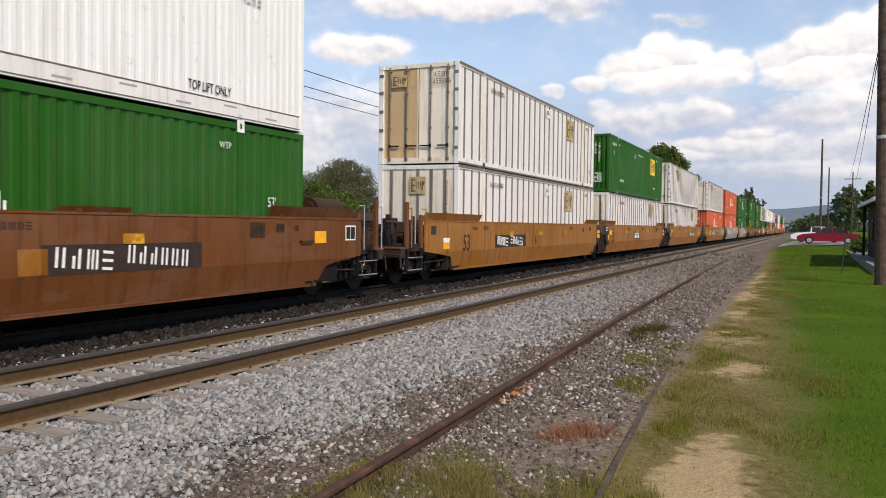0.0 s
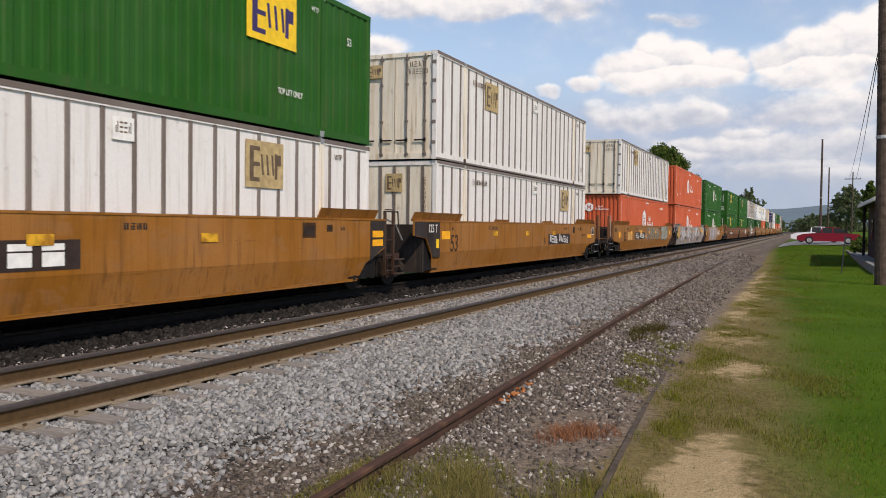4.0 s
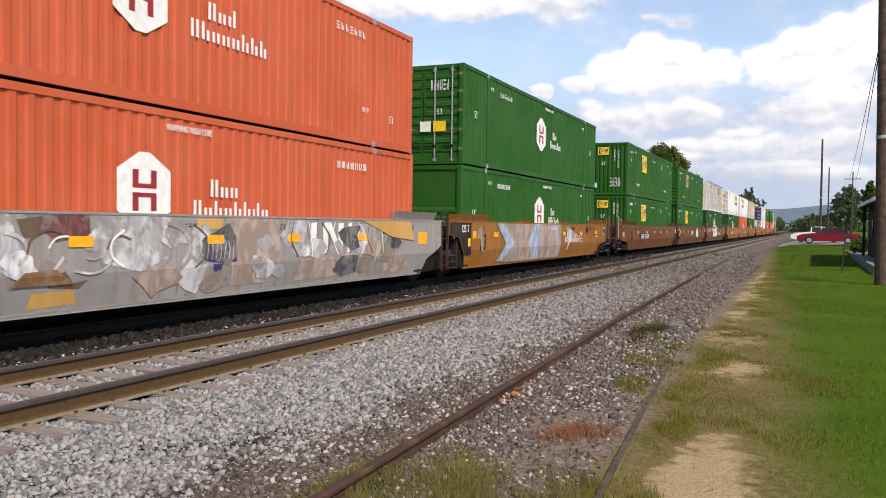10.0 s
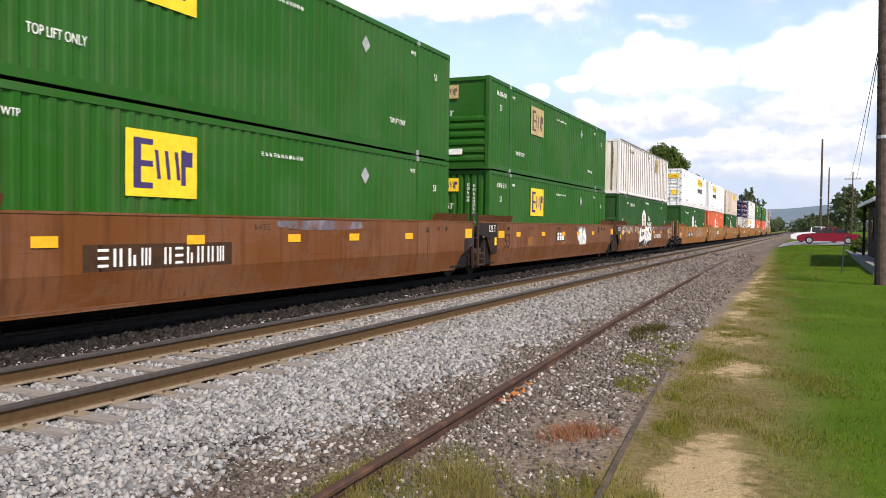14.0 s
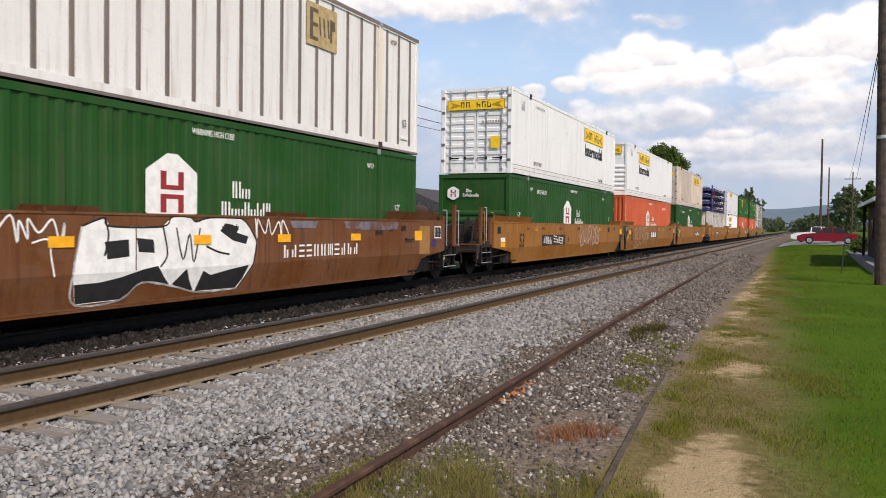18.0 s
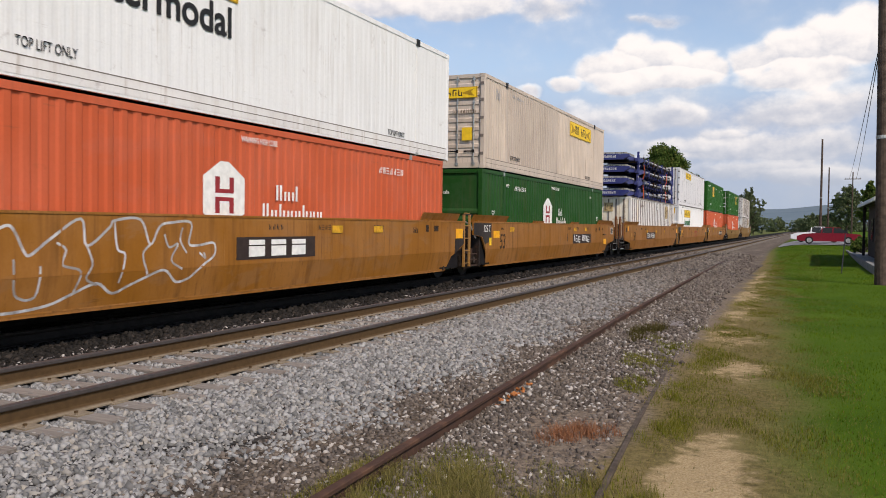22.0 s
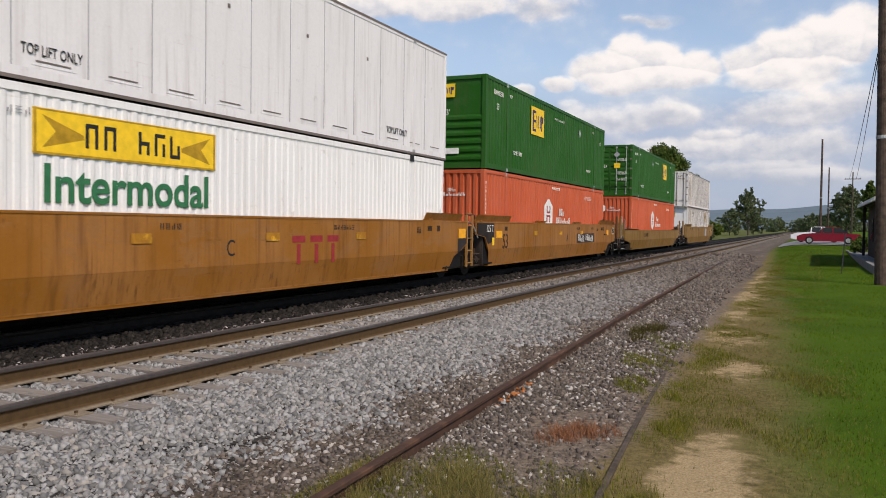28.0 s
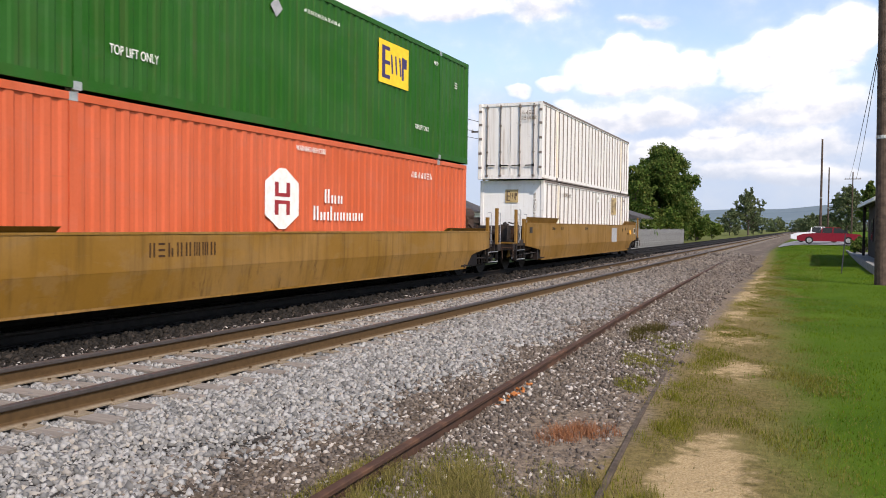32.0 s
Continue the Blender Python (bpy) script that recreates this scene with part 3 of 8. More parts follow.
def posted(label, nose, mat=WHITE_P, group="containers"):
    """A white sheet-and-post container: flat panels between grey upright posts."""
    root = thing("container", label, "container", group)
    frame_parts(root, mat, None, STEEL)
    w = WID / 2
    for s in (1, -1):
        part("side_wall", once(("pw", mat.name, s), lambda: B().box(min(s * (w - 0.05), s * (w - 0.028)), max(s * (w - 0.05), s * (w - 0.028)), 0.14, LEN - 0.14, 0.17, HGT - 0.11).mesh("side_wall", mat)), mat, root)
        n = 26
        if s > 0:
            me = once("post", lambda: B().prism([(w - 0.03, -0.05), (w - 0.006, -0.032), (w - 0.006, 0.032), (w - 0.03, 0.05)], 0.17, HGT - 0.11, "z").mesh("side_post", POST))
            for k in range(n):
                y = 0.14 + (LEN - 0.28) * (k + 0.5) / n
                if abs(y - 2.0) > 0.16 and abs(y - LEN + 2.0) > 0.16:
                    part("side_post", me, POST, root, at=(0, y, 0))
        else:
            def far():
                b = B()
                for k in range(n):
                    y = 0.14 + (LEN - 0.28) * (k + 0.5) / n
                    b.box(-w + 0.006, -w + 0.03, y - 0.04, y + 0.04, 0.17, HGT - 0.11)
                return b.mesh("side_post", POST)
            part("far_side_posts", once("farpost", far), POST, root)
        for y in (2.0, LEN - 2.0):
            if s > 0:
                part("lift_post", once(("lpost", y), lambda: B().bbox(w - 0.03, w + 0.004, y - 0.085, y + 0.085, 0.10, HGT - 0.06, 0.01).mesh("lift_post", STAINED)), STAINED, root, "rust-stained lifting post")
                part("lift_foot", once(("lfoot", y), lambda: B().bbox(w - 0.03, w + 0.012, y - 0.10, y + 0.10, -0.02, 0.14, 0.02).mesh("lift_foot", RUSTY)), RUSTY, root, "rusty corner casting")
    ends(root, mat, nose)
    part("edge_trim", once("trim", lambda: B().box(w - 0.002, w + 0.004, 0.0, LEN, HGT - 0.085, HGT + 0.002).mesh("edge_trim", POST)), POST, root)
    part("edge_trim", once("trim2", lambda: B().box(w - 0.002, w + 0.004, 0.0, LEN, 0.0, 0.05).mesh("edge_trim", POST)), POST, root)
    return root


def plated(label, mat, nose, group="containers"):
    """A white container with nearly flat riveted sides."""
    root = thing("container", label, "container", group)
    frame_parts(root, mat, None, mat)
    w = WID / 2
    n = 13
    for s in (1, -1):
        for k in range(n):
            y0 = 0.14 + (LEN - 0.28) * k / n
            y1 = y0 + (LEN - 0.28) / n - 0.012
            part("side_panel", once(("pp", mat.name, s), lambda: B().box(min(s * (w - 0.03), s * (w - 0.012)), max(s * (w - 0.03), s * (w - 0.012)), 0, y1 - y0, 0.17, HGT - 0.11)
                 .box(min(s * (w - 0.012), s * (w - 0.006)), max(s * (w - 0.012), s * (w - 0.006)), 0.3, y1 - y0 - 0.2, 0.22, 0.235).mesh("side_panel", mat)), mat, root, at=(0, y0, 0))
    for z0, z1 in ((0.0, 0.05), (HGT - 0.05, HGT + 0.004)):
        part("edge_trim", once(("ptrim", z0), lambda: B().box(w - 0.002, w + 0.006, 0.0, LEN, z0, z1).mesh("edge_trim", POST)), POST, root, "dark grey edge strip")
    for k in range(n):
        y0 = 0.14 + (LEN - 0.28) * k / n
        part("vent_slot", once("vslot", lambda: B().box(w - 0.012, w - 0.004, 0.36, 0.92, 0.27, 0.29).mesh("vent_slot", POST)), POST, root, at=(0, y0, 0))
        if k % 2:
            part("lashing_ring", once("lring", lambda: B().box(w - 0.012, w, 0.56, 0.62, 1.9, 1.97).mesh("lashing_ring", POST)), POST, root, at=(0, y0, 0))
        part("panel_seam", once("pseam", lambda: B().box(w - 0.012, w - 0.007, -0.012, 0.004, 0.17, HGT - 0.11).mesh("panel_seam", GREY_M)), GREY_M, root, at=(0, y0, 0))
    part("liner", once(("ln", mat.name), lambda: B().box(-w + 0.04, w - 0.04, 0.14, LEN - 0.14, 0.17, HGT - 0.11).mesh("liner", POST)), POST, root)
    ends(root, mat, nose)
    return root


FX = WID / 2 + 0.001              # the side's face


def patched_panel(c, mat, y0, y1):
    """A stretch of the side that was painted over in a darker shade."""
    return part("patched_panel", corrugated(WID / 2 - 0.008, 0.22, 0.024, 0.175, HGT - 0.115, y0, y1), mat, c, "duller repainted stretch of the side")


def marks_green(c, seed, logo=True, nose="upright", at=5.0):
    """White marks and the square panel of the green containers."""
    square_logo(c, SIDE, FX, at, 2.03, 1.55, 1.00, not logo)
    bars(c, WHITE_M, SIDE, FX, 1.12, 2.46, 0.95, 0.15, 5, seed), text(c, "53", 0.27, WHITE_M, SIDE, FX, 1.05, 1.93)
    bars(c, WHITE_M, SIDE, FX, 8.2, 2.42, 1.4, 0.07, 11, seed + 1), text(c, "53", 0.24, WHITE_M, SIDE, FX, 15.2, 2.05)
    text(c, "TOP LIFT ONLY", 0.20, WHITE_M, SIDE, FX, 3.05, 0.62), text(c, "TOP LIFT ONLY", 0.17, WHITE_M, SIDE, FX, 13.0, 0.66)
    text(c, "WTP", 0.15, WHITE_M, SIDE, FX, 2.32, 2.46), text(c, "WTP", 0.15, WHITE_M, SIDE, FX, 13.85, 2.46)
    plate(c, "placard", GREY_M, SIDE @ Matrix.Rotation(radians(45), 4, "Z"), FX, 11.4 if at < 8 else 6.6, 2.25, 0.27, 0.27, "grey diamond placard")
    if nose == "doors":
        square_logo(c, END, -0.72, -0.012, 2.50, 0.55, 0.36, not logo)
        plate(c, "placard", GREY_M, END @ Matrix.Rotation(radians(45), 4, "Z"), 0.40, -0.012, 2.35, 0.25, 0.25, "grey diamond placard")
        text(c, "53", 0.22, WHITE_M, END, -0.25, -0.012, 1.62), plate(c, "notice", YELLOW_M, END, 0.42, -0.012, 1.72, 0.35, 0.28, "yellow notice")
        for z, n in ((1.30, 8), (0.95, 6), (2.05, 7)):
            bars(c, WHITE_M, END, 0.72, -0.012, z, 0.55, 0.16, n, seed + n), bars(c, GREY_M, END, -0.62, -0.012, z - 0.05, 0.5, 0.2, n, seed + n + 3)
        return
    square_logo(c, END, -0.06, -0.004, 2.44, 0.62, 0.42, not logo)
    text(c, "53'", 0.25, WHITE_M, END, -0.04, -0.004, 1.68)
    if nose == "upright":
        plate(c, "placard", GREY_M, END @ Matrix.Rotation(radians(45), 4, "Z"), -0.76, -0.004, 2.30, 0.30, 0.30, "grey diamond placard")
        bars(c, WHITE_M, END, 0.58, -0.004, 2.2, 0.09, 0.62, 5, seed, True), bars(c, WHITE_M, END, 0.78, -0.004, 1.98, 0.09, 0.98, 8, seed, True)
        bars(c, WHITE_M, END, 0.62, -0.004, 0.72, 0.60, 0.48, 7, seed)
        plate(c, "notice", WHITE_M, END, -0.62, -0.004, 0.55, 0.42, 0.26), plate(c, "notice", WHITE_M, END, -1.2, -0.008, 0.42, 0.10, 0.16)
    else:
        plate(c, "notice", WHITE_M, END, 0.15, -0.004, 0.55, 0.5, 0.18), bars(c, WHITE_M, END, -0.55, -0.004, 0.55, 0.6, 0.2, 6, seed)
        plate(c, "placard", GREY_M, END @ Matrix.Rotation(radians(45), 4, "Z"), -0.76, -0.004, 2.35, 0.25, 0.25, "grey diamond placard")


def marks_hub(c, seed, size=1.15, nose=True, ink=None, at=6.9, green=False):
    """White badge, strokes and sizes of the orange and the dark green containers."""
    badge(c, SIDE, FX, at, 1.62, size, ink), wordmark(c, SIDE, FX, at + (1.9 if green else 2.1), 1.50, 1.45 if green else 2.1, 0.66, WHITE_M, seed)
    text(c, "WARNING HIGH CUBE", 0.15, WHITE_M, SIDE, FX, at + 1.0, 2.58)
    if green:
        bars(c, WHITE_M, SIDE, FX, 3.65, 2.42, 1.25, 0.15, 8, seed + 2), text(c, "53'", 0.30, WHITE_M, SIDE, FX, 1.0, 1.42), text(c, "53'", 0.26, WHITE_M, SIDE, FX, 15.1, 1.45)
    else:
        bars(c, WHITE_M, SIDE, FX, 13.1, 2.42, 1.3, 0.15, 7, seed + 4), text(c, "53", 0.28, WHITE_M, SIDE, FX, 1.0, 0.66), text(c, "53", 0.26, WHITE_M, SIDE, FX, 15.0, 0.62)
        bars(c, WHITE_M, SIDE, FX, 0.12, 1.7, 0.07, 1.7, 13, seed, True)
    text(c, "WTP", 0.17, WHITE_M, SIDE, FX, 2.35, 2.42 if green else 0.80), text(c, "WTP", 0.17, WHITE_M, SIDE, FX, 13.75, 2.42 if green else 0.72)
    if nose:
        badge(c, END, -0.42, -0.004, 2.22, 0.46, ink), wordmark(c, END, 0.28, -0.004, 2.18, 0.78, 0.26, WHITE_M, seed + 1)
        bars(c, WHITE_M, END, -0.98, -0.004, 1.75, 0.10, 1.35, 9, seed, True)
        text(c, "53'", 0.26, WHITE_M, END, -0.15, -0.004, 1.05)


def marks_white(c, seed, nose=True, at=12.2):
    square_logo(c, SIDE, FX - 0.004, at, 2.22, 1.15, 0.85, True)
    bars(c, FADED_K, SIDE, FX - 0.004, 3.2, 2.45, 1.25, 0.15, 10, seed)
    text(c, "53", 0.26, FADED_K, SIDE, FX - 0.004, LEN - 0.75, 0.62), plate(c, "notice", WHITE_M, SIDE, FX - 0.004, LEN - 0.75, 0.36, 0.36, 0.09), text(c, "WTP", 0.17, FADED_K, SIDE, FX - 0.004, LEN - 1.36, 2.50)
    plate(c, "notice", WHITE_M, SIDE, FX - 0.004, 8.75, 2.5, 0.42, 0.34), bars(c, FADED_K, SIDE, FX + 0.001, 8.75, 2.52, 0.34, 0.16, 4, seed)
    square_logo(c, END, -0.62, -0.003, 2.42, 0.50, 0.36, True) if nose else square_logo(c, END, 0.0, -0.003, 2.3, 0.52, 0.50, True)
    if nose:
        bars(c, FADED_K, END, 0.72, -0.003, 2.56, 0.52, 0.14, 4, seed), bars(c, FADED_K, END, 0.74, -0.003, 2.36, 0.60, 0.14, 6, seed + 1)
    else:
        bars(c, FADED_K, END, 0.92, -0.003, 1.9, 0.09, 1.1, 9, seed, True)


def marks_long(c, seed, words=True, at=11.6, doors_end=True, ink=None, band=WHITE_P):
    long_logo(c, SIDE, FX, at, 2.32, 3.6, 0.60)
    if words:
        text(c, "Intermodal", 0.72, ink or GREEN_M, SIDE, FX, at, 1.40, "dark grey lettering" if ink else "dark green lettering", wide=1.04, bold=0.014)
    bars(c, GREY_M, SIDE, FX, 3.2, 2.55, 1.2, 0.09, 9, seed), bars(c, GREY_M, SIDE, FX, 1.2, 2.4, 0.4, 0.35, 4, seed)
    text(c, "TOP LIFT ONLY", 0.20, BLACK, SIDE, FX, 2.95, 0.42), text(c, "TOP LIFT ONLY", 0.18, BLACK, SIDE, FX, 13.0, 0.36)
    for y in (2.0, LEN - 2.0):
        part("lift_lug", once(("lug", y), lambda: B().bbox(FX - 0.02, FX + 0.03, y - 0.09, y + 0.09, HGT - 0.16, HGT + 0.01, 0.02).mesh("lift_lug", BLACK)), BLACK, c, "black lifting lug")
    part("bottom_band", once(("bband", band.name), lambda: B().box(FX - 0.02, FX + 0.004, 0.16, LEN - 0.16, 0.06, 0.30).mesh("bottom_band", band)), band, c)
    part("band_edge", once("bedge", lambda: B().box(FX - 0.02, FX + 0.006, 0.16, LEN - 0.16, 0.30, 0.318).mesh("band_edge", POST)), POST, c)
    part("band_edge", once("bedge2", lambda: B().box(FX - 0.02, FX + 0.006, 0.16, LEN - 0.16, 0.165, 0.178).mesh("band_edge", POST)), POST, c)
    if doors_end:
        long_logo(c, END, 0.0, -0.012, 2.33, 2.1, 0.34)
        plate(c, "notice", YELLOW_M, END, 0.72, -0.012, 1.05, 0.34, 0.40, "yellow notice")
        bars(c, FADED_K, END, 0.62, -0.012, 1.75, 0.8, 0.10, 7, seed)
    else:
        long_logo(c, END, 0.0, -0.004, 2.48, 1.95, 0.40)


# ---- the well cars ----
CAR_X = 1.42                      # half the width over the side plates


BEND = 0.96                       # where the side plates bend


def face_x(z, up=None):
    """How far out the car's side lies at a height."""
    up = z >= BEND if up is None else up
    return CAR_X if up else CAR_X - 0.002 - (BEND - z) * 0.20


def clipped(pts, up):
    """The part of an outline above the bend, or below it."""
    out = []
    for (p, q), (p2, q2) in zip(pts, pts[1:] + pts[:1]):
        a, c = (q >= BEND) == up, (q2 >= BEND) == up
        if a:
            out.append((p, q))
        if a != c:
            out.append((p + (p2 - p) * (BEND - q) / (q2 - q), BEND))
    return out


def well_unit(car, y0, mat, front, back, seed, decor=None):
    """One well of a car from y0 on. front and back: 'coupler' or 'joint' (the shared truck)."""
    fy, by = (-1.86, -0.72) if front == "coupler" else (-0.95, -0.24)
    ry, rs = (18.25, 17.2) if back == "coupler" else (17.72, 17.55)
    flz, blz = (1.0, 0.89) if front == "coupler" else (1.42, 1.34)
    rlz, rbz = (1.0, 0.89) if back == "coupler" else (1.15, 1.08)
    a0, c0 = (-0.10, 0.10) if front == "coupler" else (0.15, 0.30)
    top = 1.50 if seed == 16 else 1.78
    outline = [(fy, top), (fy, flz), (by, blz), (a0, 0.82), (c0, 0.47), (16.62, 0.47), (16.85, 0.82), (rs, rbz), (ry, rlz), (ry, top)]
    for s in (1, -1):
        b = B()
        # the lower plate leans in towards the floor
        for upper in (True, False):
            ring = clipped(outline, upper)
            i, n = len(b.v), len(ring)
            b.v += [(s * (face_x(z, upper) - t), y, z) for t in (0.0, 0.05 if upper else 0.018) for y, z in ring]
            b.f += [tuple(range(i, i + n)), tuple(range(i + 2 * n - 1, i + n - 1, -1))]
            b.f += [(i + k, i + n + k, i + n + (k + 1) % n, i + (k + 1) % n) for k in range(n)]
        skin = mat if s > 0 else FAR_SHADED
        part("side_plate", b, skin, car, at=(0, y0, 0))
        part("top_chord", once(("chord", skin.name, s, fy, ry, top), lambda: B().box(min(s * 1.32, s * (CAR_X + 0.012)), max(s * 1.32, s * (CAR_X + 0.012)), fy, ry, top, top + 0.035).mesh("top_chord", skin)), skin, car, at=(0, y0, 0))
        part("bottom_chord", once(("bch", mat.name, s), lambda: B().box(min(s * 1.10, s * 1.318), max(s * 1.10, s * 1.318), 0.28, 16.6, 0.43, 0.472).mesh("bottom_chord", mat)), mat, car, at=(0, y0, 0))
        # guide flaps lean outwards above the chord at both ends, with short ones between
        spans = [(fy - 0.05, 2.1), (14.9, ry - 0.4)] + ([(5.0, 6.3), (10.2, 11.5)] if seed % 3 == 0 else [])
        for k, (a, c) in enumerate(spans):
            hh = (0.20 if k < 2 else 0.08) * (0.4 if seed == 16 else 1.0)
            tz = top + 0.035
            p = [(s * 1.335, tz), (s * 1.36, tz), (s * (1.46 if k < 2 else 1.40), tz + hh), (s * (1.435 if k < 2 else 1.375), tz + hh)]
            part("guide_flap", once(("flap", s, k, a, c, skin.name, top), lambda: B().prism(p, a, c, "y").box(min(s * 1.34, s * 1.45), max(s * 1.34, s * 1.45), a + 0.3, a + 0.34, tz, tz + 0.045).mesh("guide_flap", skin)), skin, car, at=(0, y0, 0))
        for a, c, k in ((-0.28, 0.62, 0), (16.2, 17.4, 1)):
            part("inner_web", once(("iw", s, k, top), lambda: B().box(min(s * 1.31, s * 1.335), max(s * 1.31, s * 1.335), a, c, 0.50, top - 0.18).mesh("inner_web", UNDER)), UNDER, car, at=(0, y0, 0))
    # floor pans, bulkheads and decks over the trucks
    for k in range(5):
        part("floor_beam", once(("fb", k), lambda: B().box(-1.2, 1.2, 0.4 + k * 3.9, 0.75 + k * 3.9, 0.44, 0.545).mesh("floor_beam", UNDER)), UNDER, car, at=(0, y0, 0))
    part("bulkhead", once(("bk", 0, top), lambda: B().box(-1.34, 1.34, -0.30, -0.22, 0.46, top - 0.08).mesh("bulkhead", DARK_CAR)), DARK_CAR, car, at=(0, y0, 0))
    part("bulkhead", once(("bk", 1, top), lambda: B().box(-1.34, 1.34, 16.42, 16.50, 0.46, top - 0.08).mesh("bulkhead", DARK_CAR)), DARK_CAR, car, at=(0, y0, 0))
    if front == "coupler":
        end_deck(car, y0 - 0.3, -1, mat, seed)
        if seed < 16:
            text(car, "53", 0.66, STENCIL, SIDE, CAR_X + 0.002, y0 + 0.95, 0.97, "worn stencilled size", lean=0.1, bold=0.008)
        my, mz, mw, mh = {1: (-0.5, 1.12, 0.42, 0.16), 4: (-0.44, 1.30, 0.40, 0.32), 7: (-1.39, 1.34, 0.42, 0.30), 10: (-0.98, 1.08, 0.42, 0.15), 13: (-0.9, 1.63, 0.30, 0.24)}.get(seed, (-0.7, 1.36, 0.4, 0.25))
        if seed < 16:
            plate(car, "marker", ORANGE_M, SIDE, CAR_X + 0.001, y0 + my, mz, mw, mh, "orange reflector")
        if seed in (1, 10):
            plate(car, "notice", WHITE_M, SIDE, CAR_X + 0.001, y0 + my, mz + 0.16, mw, 0.13)
        elif seed != 7 and seed < 16:
            plate(car, "notice", OLD_Y, SIDE, CAR_X + 0.001, y0 + 0.12, 1.28, 0.14, 0.20, "small faded notice")
        if seed != 16:
            part("panel_frame", B().box(0, 0.006, -0.16, 0.16, -0.11, 0.11).box(0.006, 0.009, -0.13, 0.13, -0.085, 0.085), DARK_CAR, car, at=(CAR_X, y0 - 1.35, 1.55))
    else:
        end = part("end_panel", B().prism([(-0.94, 1.765), (-0.94, 1.43), (-0.22, 1.35), (0.17, 0.84), (0.62, 0.84), (0.62, 1.765)] if seed < 10 else [(-0.94, 1.765), (-0.94, 1.43), (-0.22, 1.35), (0.0, 1.12), (0.55, 1.22), (0.55, 1.765)], CAR_X, CAR_X + 0.004, "x"), DARK_CAR, car, "black painted end panel", (0, y0, 0))
        text(end, "125 T", 0.30, WHITE_M, SIDE, CAR_X + 0.005, 0.16, 1.50, "white stencilled lettering")
        text(car, "53", 0.66, STENCIL, SIDE, CAR_X + 0.002, y0 + 1.6, 0.97, "worn stencilled size", lean=0.1, bold=0.008)
        plate(car, "notice", YELLOW_M, SIDE, CAR_X + 0.006, y0 + 0.46, 1.20, 0.18, 0.24, "pale yellow notice")
        plate(car, "marker", ORANGE_M, SIDE, CAR_X + 0.001, y0 + 1.02, 1.42, 0.55, 0.22, "orange reflector")
    if back == "coupler":
        end_deck(car, y0 + 16.5, 1, mat, seed)
        if seed != 16:
            my, mz, mw, mh = {3: (17.2, 1.28, 0.75, 0.15), 6: (16.23, 1.36, 0.42, 0.28), 12: (16.28, 1.0, 0.55, 0.25)}.get(seed, (16.6, 1.42, 0.42, 0.24))
            plate(car, "marker", ORANGE_M, SIDE, CAR_X + 0.001, y0 + my, mz, mw, mh, "orange reflector")
            part("grab_iron", B().rod((CAR_X + 0.05, y0 + 15.85, 1.34), (CAR_X + 0.05, y0 + 16.25, 1.34), 0.018).box(CAR_X, CAR_X + 0.05, y0 + 15.85, y0 + 15.88, 1.32, 1.36).box(CAR_X, CAR_X + 0.05, y0 + 16.22, y0 + 16.25, 1.32, 1.36), RUSTY, car)
            p = plate(car, "notice", WHITE_M, SIDE, CAR_X + 0.001, y0 + 17.80, 1.50, 0.42, 0.32, "white-framed black data panel")
            part("notice_field", B().box(-0.18, -0.01, -0.13, 0.13, 0.004, 0.006).box(0.01, 0.18, -0.13, 0.13, 0.004, 0.006), BLACK, p)
    else:
        if seed in (4, 5):
            plate(car, "marker", ORANGE_M, SIDE, CAR_X + 0.006, y0 + 16.5, 1.36, 0.52, 0.30, "orange reflector")
        else:
            part("end_panel", B().prism([(17.0, 1.765), (17.0, 0.86), (17.52, 1.10), (17.70, 1.17), (17.70, 1.765)] if seed < 4 else [(17.05, 1.30), (17.05, 0.88), (17.52, 1.10), (17.70, 1.17), (17.70, 1.55)], CAR_X, CAR_X + 0.004, "x"), DARK_CAR, car, "dark painted end panel", (0, y0, 0))
            for z, hh in ((1.47, 0.15), (1.27, 0.15)) if seed < 4 else ((1.46, 0.27),):
                plate(car, "marker", ORANGE_M, SIDE, CAR_X + 0.006, y0 + 17.35, z, 0.50, hh, "orange reflector")
        ladder(car, y0 + 17.95, CAR_X - 0.02, 0.75, 2.0, mat if seed >= 10 else RUSTY)
        joint_truck_deck(car, y0 + 18.1)
    if seed == 16:
        return
    rnd = random.Random(seed)
    where, mz = ((2.7, 5.6, 8.4, 10.7, 13.4), 1.41) if 4 <= seed <= 9 else ((2.5, 10.7, 12.5), 1.58) if 10 <= seed <= 12 else ((4.9, 8.2, 11.5), 1.44)
    for k in where if seed < 16 else ():
        plate(car, "marker", ORANGE_M if 4 <= seed <= 9 else FADE_M, SIDE, CAR_X + 0.014, y0 + k, mz, 0.42, 0.15, "orange reflector" if 4 <= seed <= 9 else "worn yellow reflector", 0.003)
    part("bottom_lip", once(("lip", mat.name), lambda: B().box(CAR_X - 0.112, CAR_X - 0.094, 0.32, 16.6, 0.472, 0.495).mesh("bottom_lip", mat)), mat, car, "", (0, y0, 0))
    for k in range(1, 5):
        y = 0.4 + k * 3.3 + rnd.uniform(-0.2, 0.2)
        part("weld_seam", once(("seam", mat.name), lambda: B().box(CAR_X, CAR_X + 0.003, -0.012, 0.012, BEND + 0.01, 1.775).mesh("weld_seam", mat)), mat, car, at=(0, y0 + y, 0))
    for k in range(3):
        blotch(car, y0 + (15.2, 15.75, 1.6)[k] + rnd.uniform(-0.1, 0.1), 1.60, 0.13, seed * 5 + k)
    blotch(car, y0 + 14.5, 1.56, 0.22, seed)
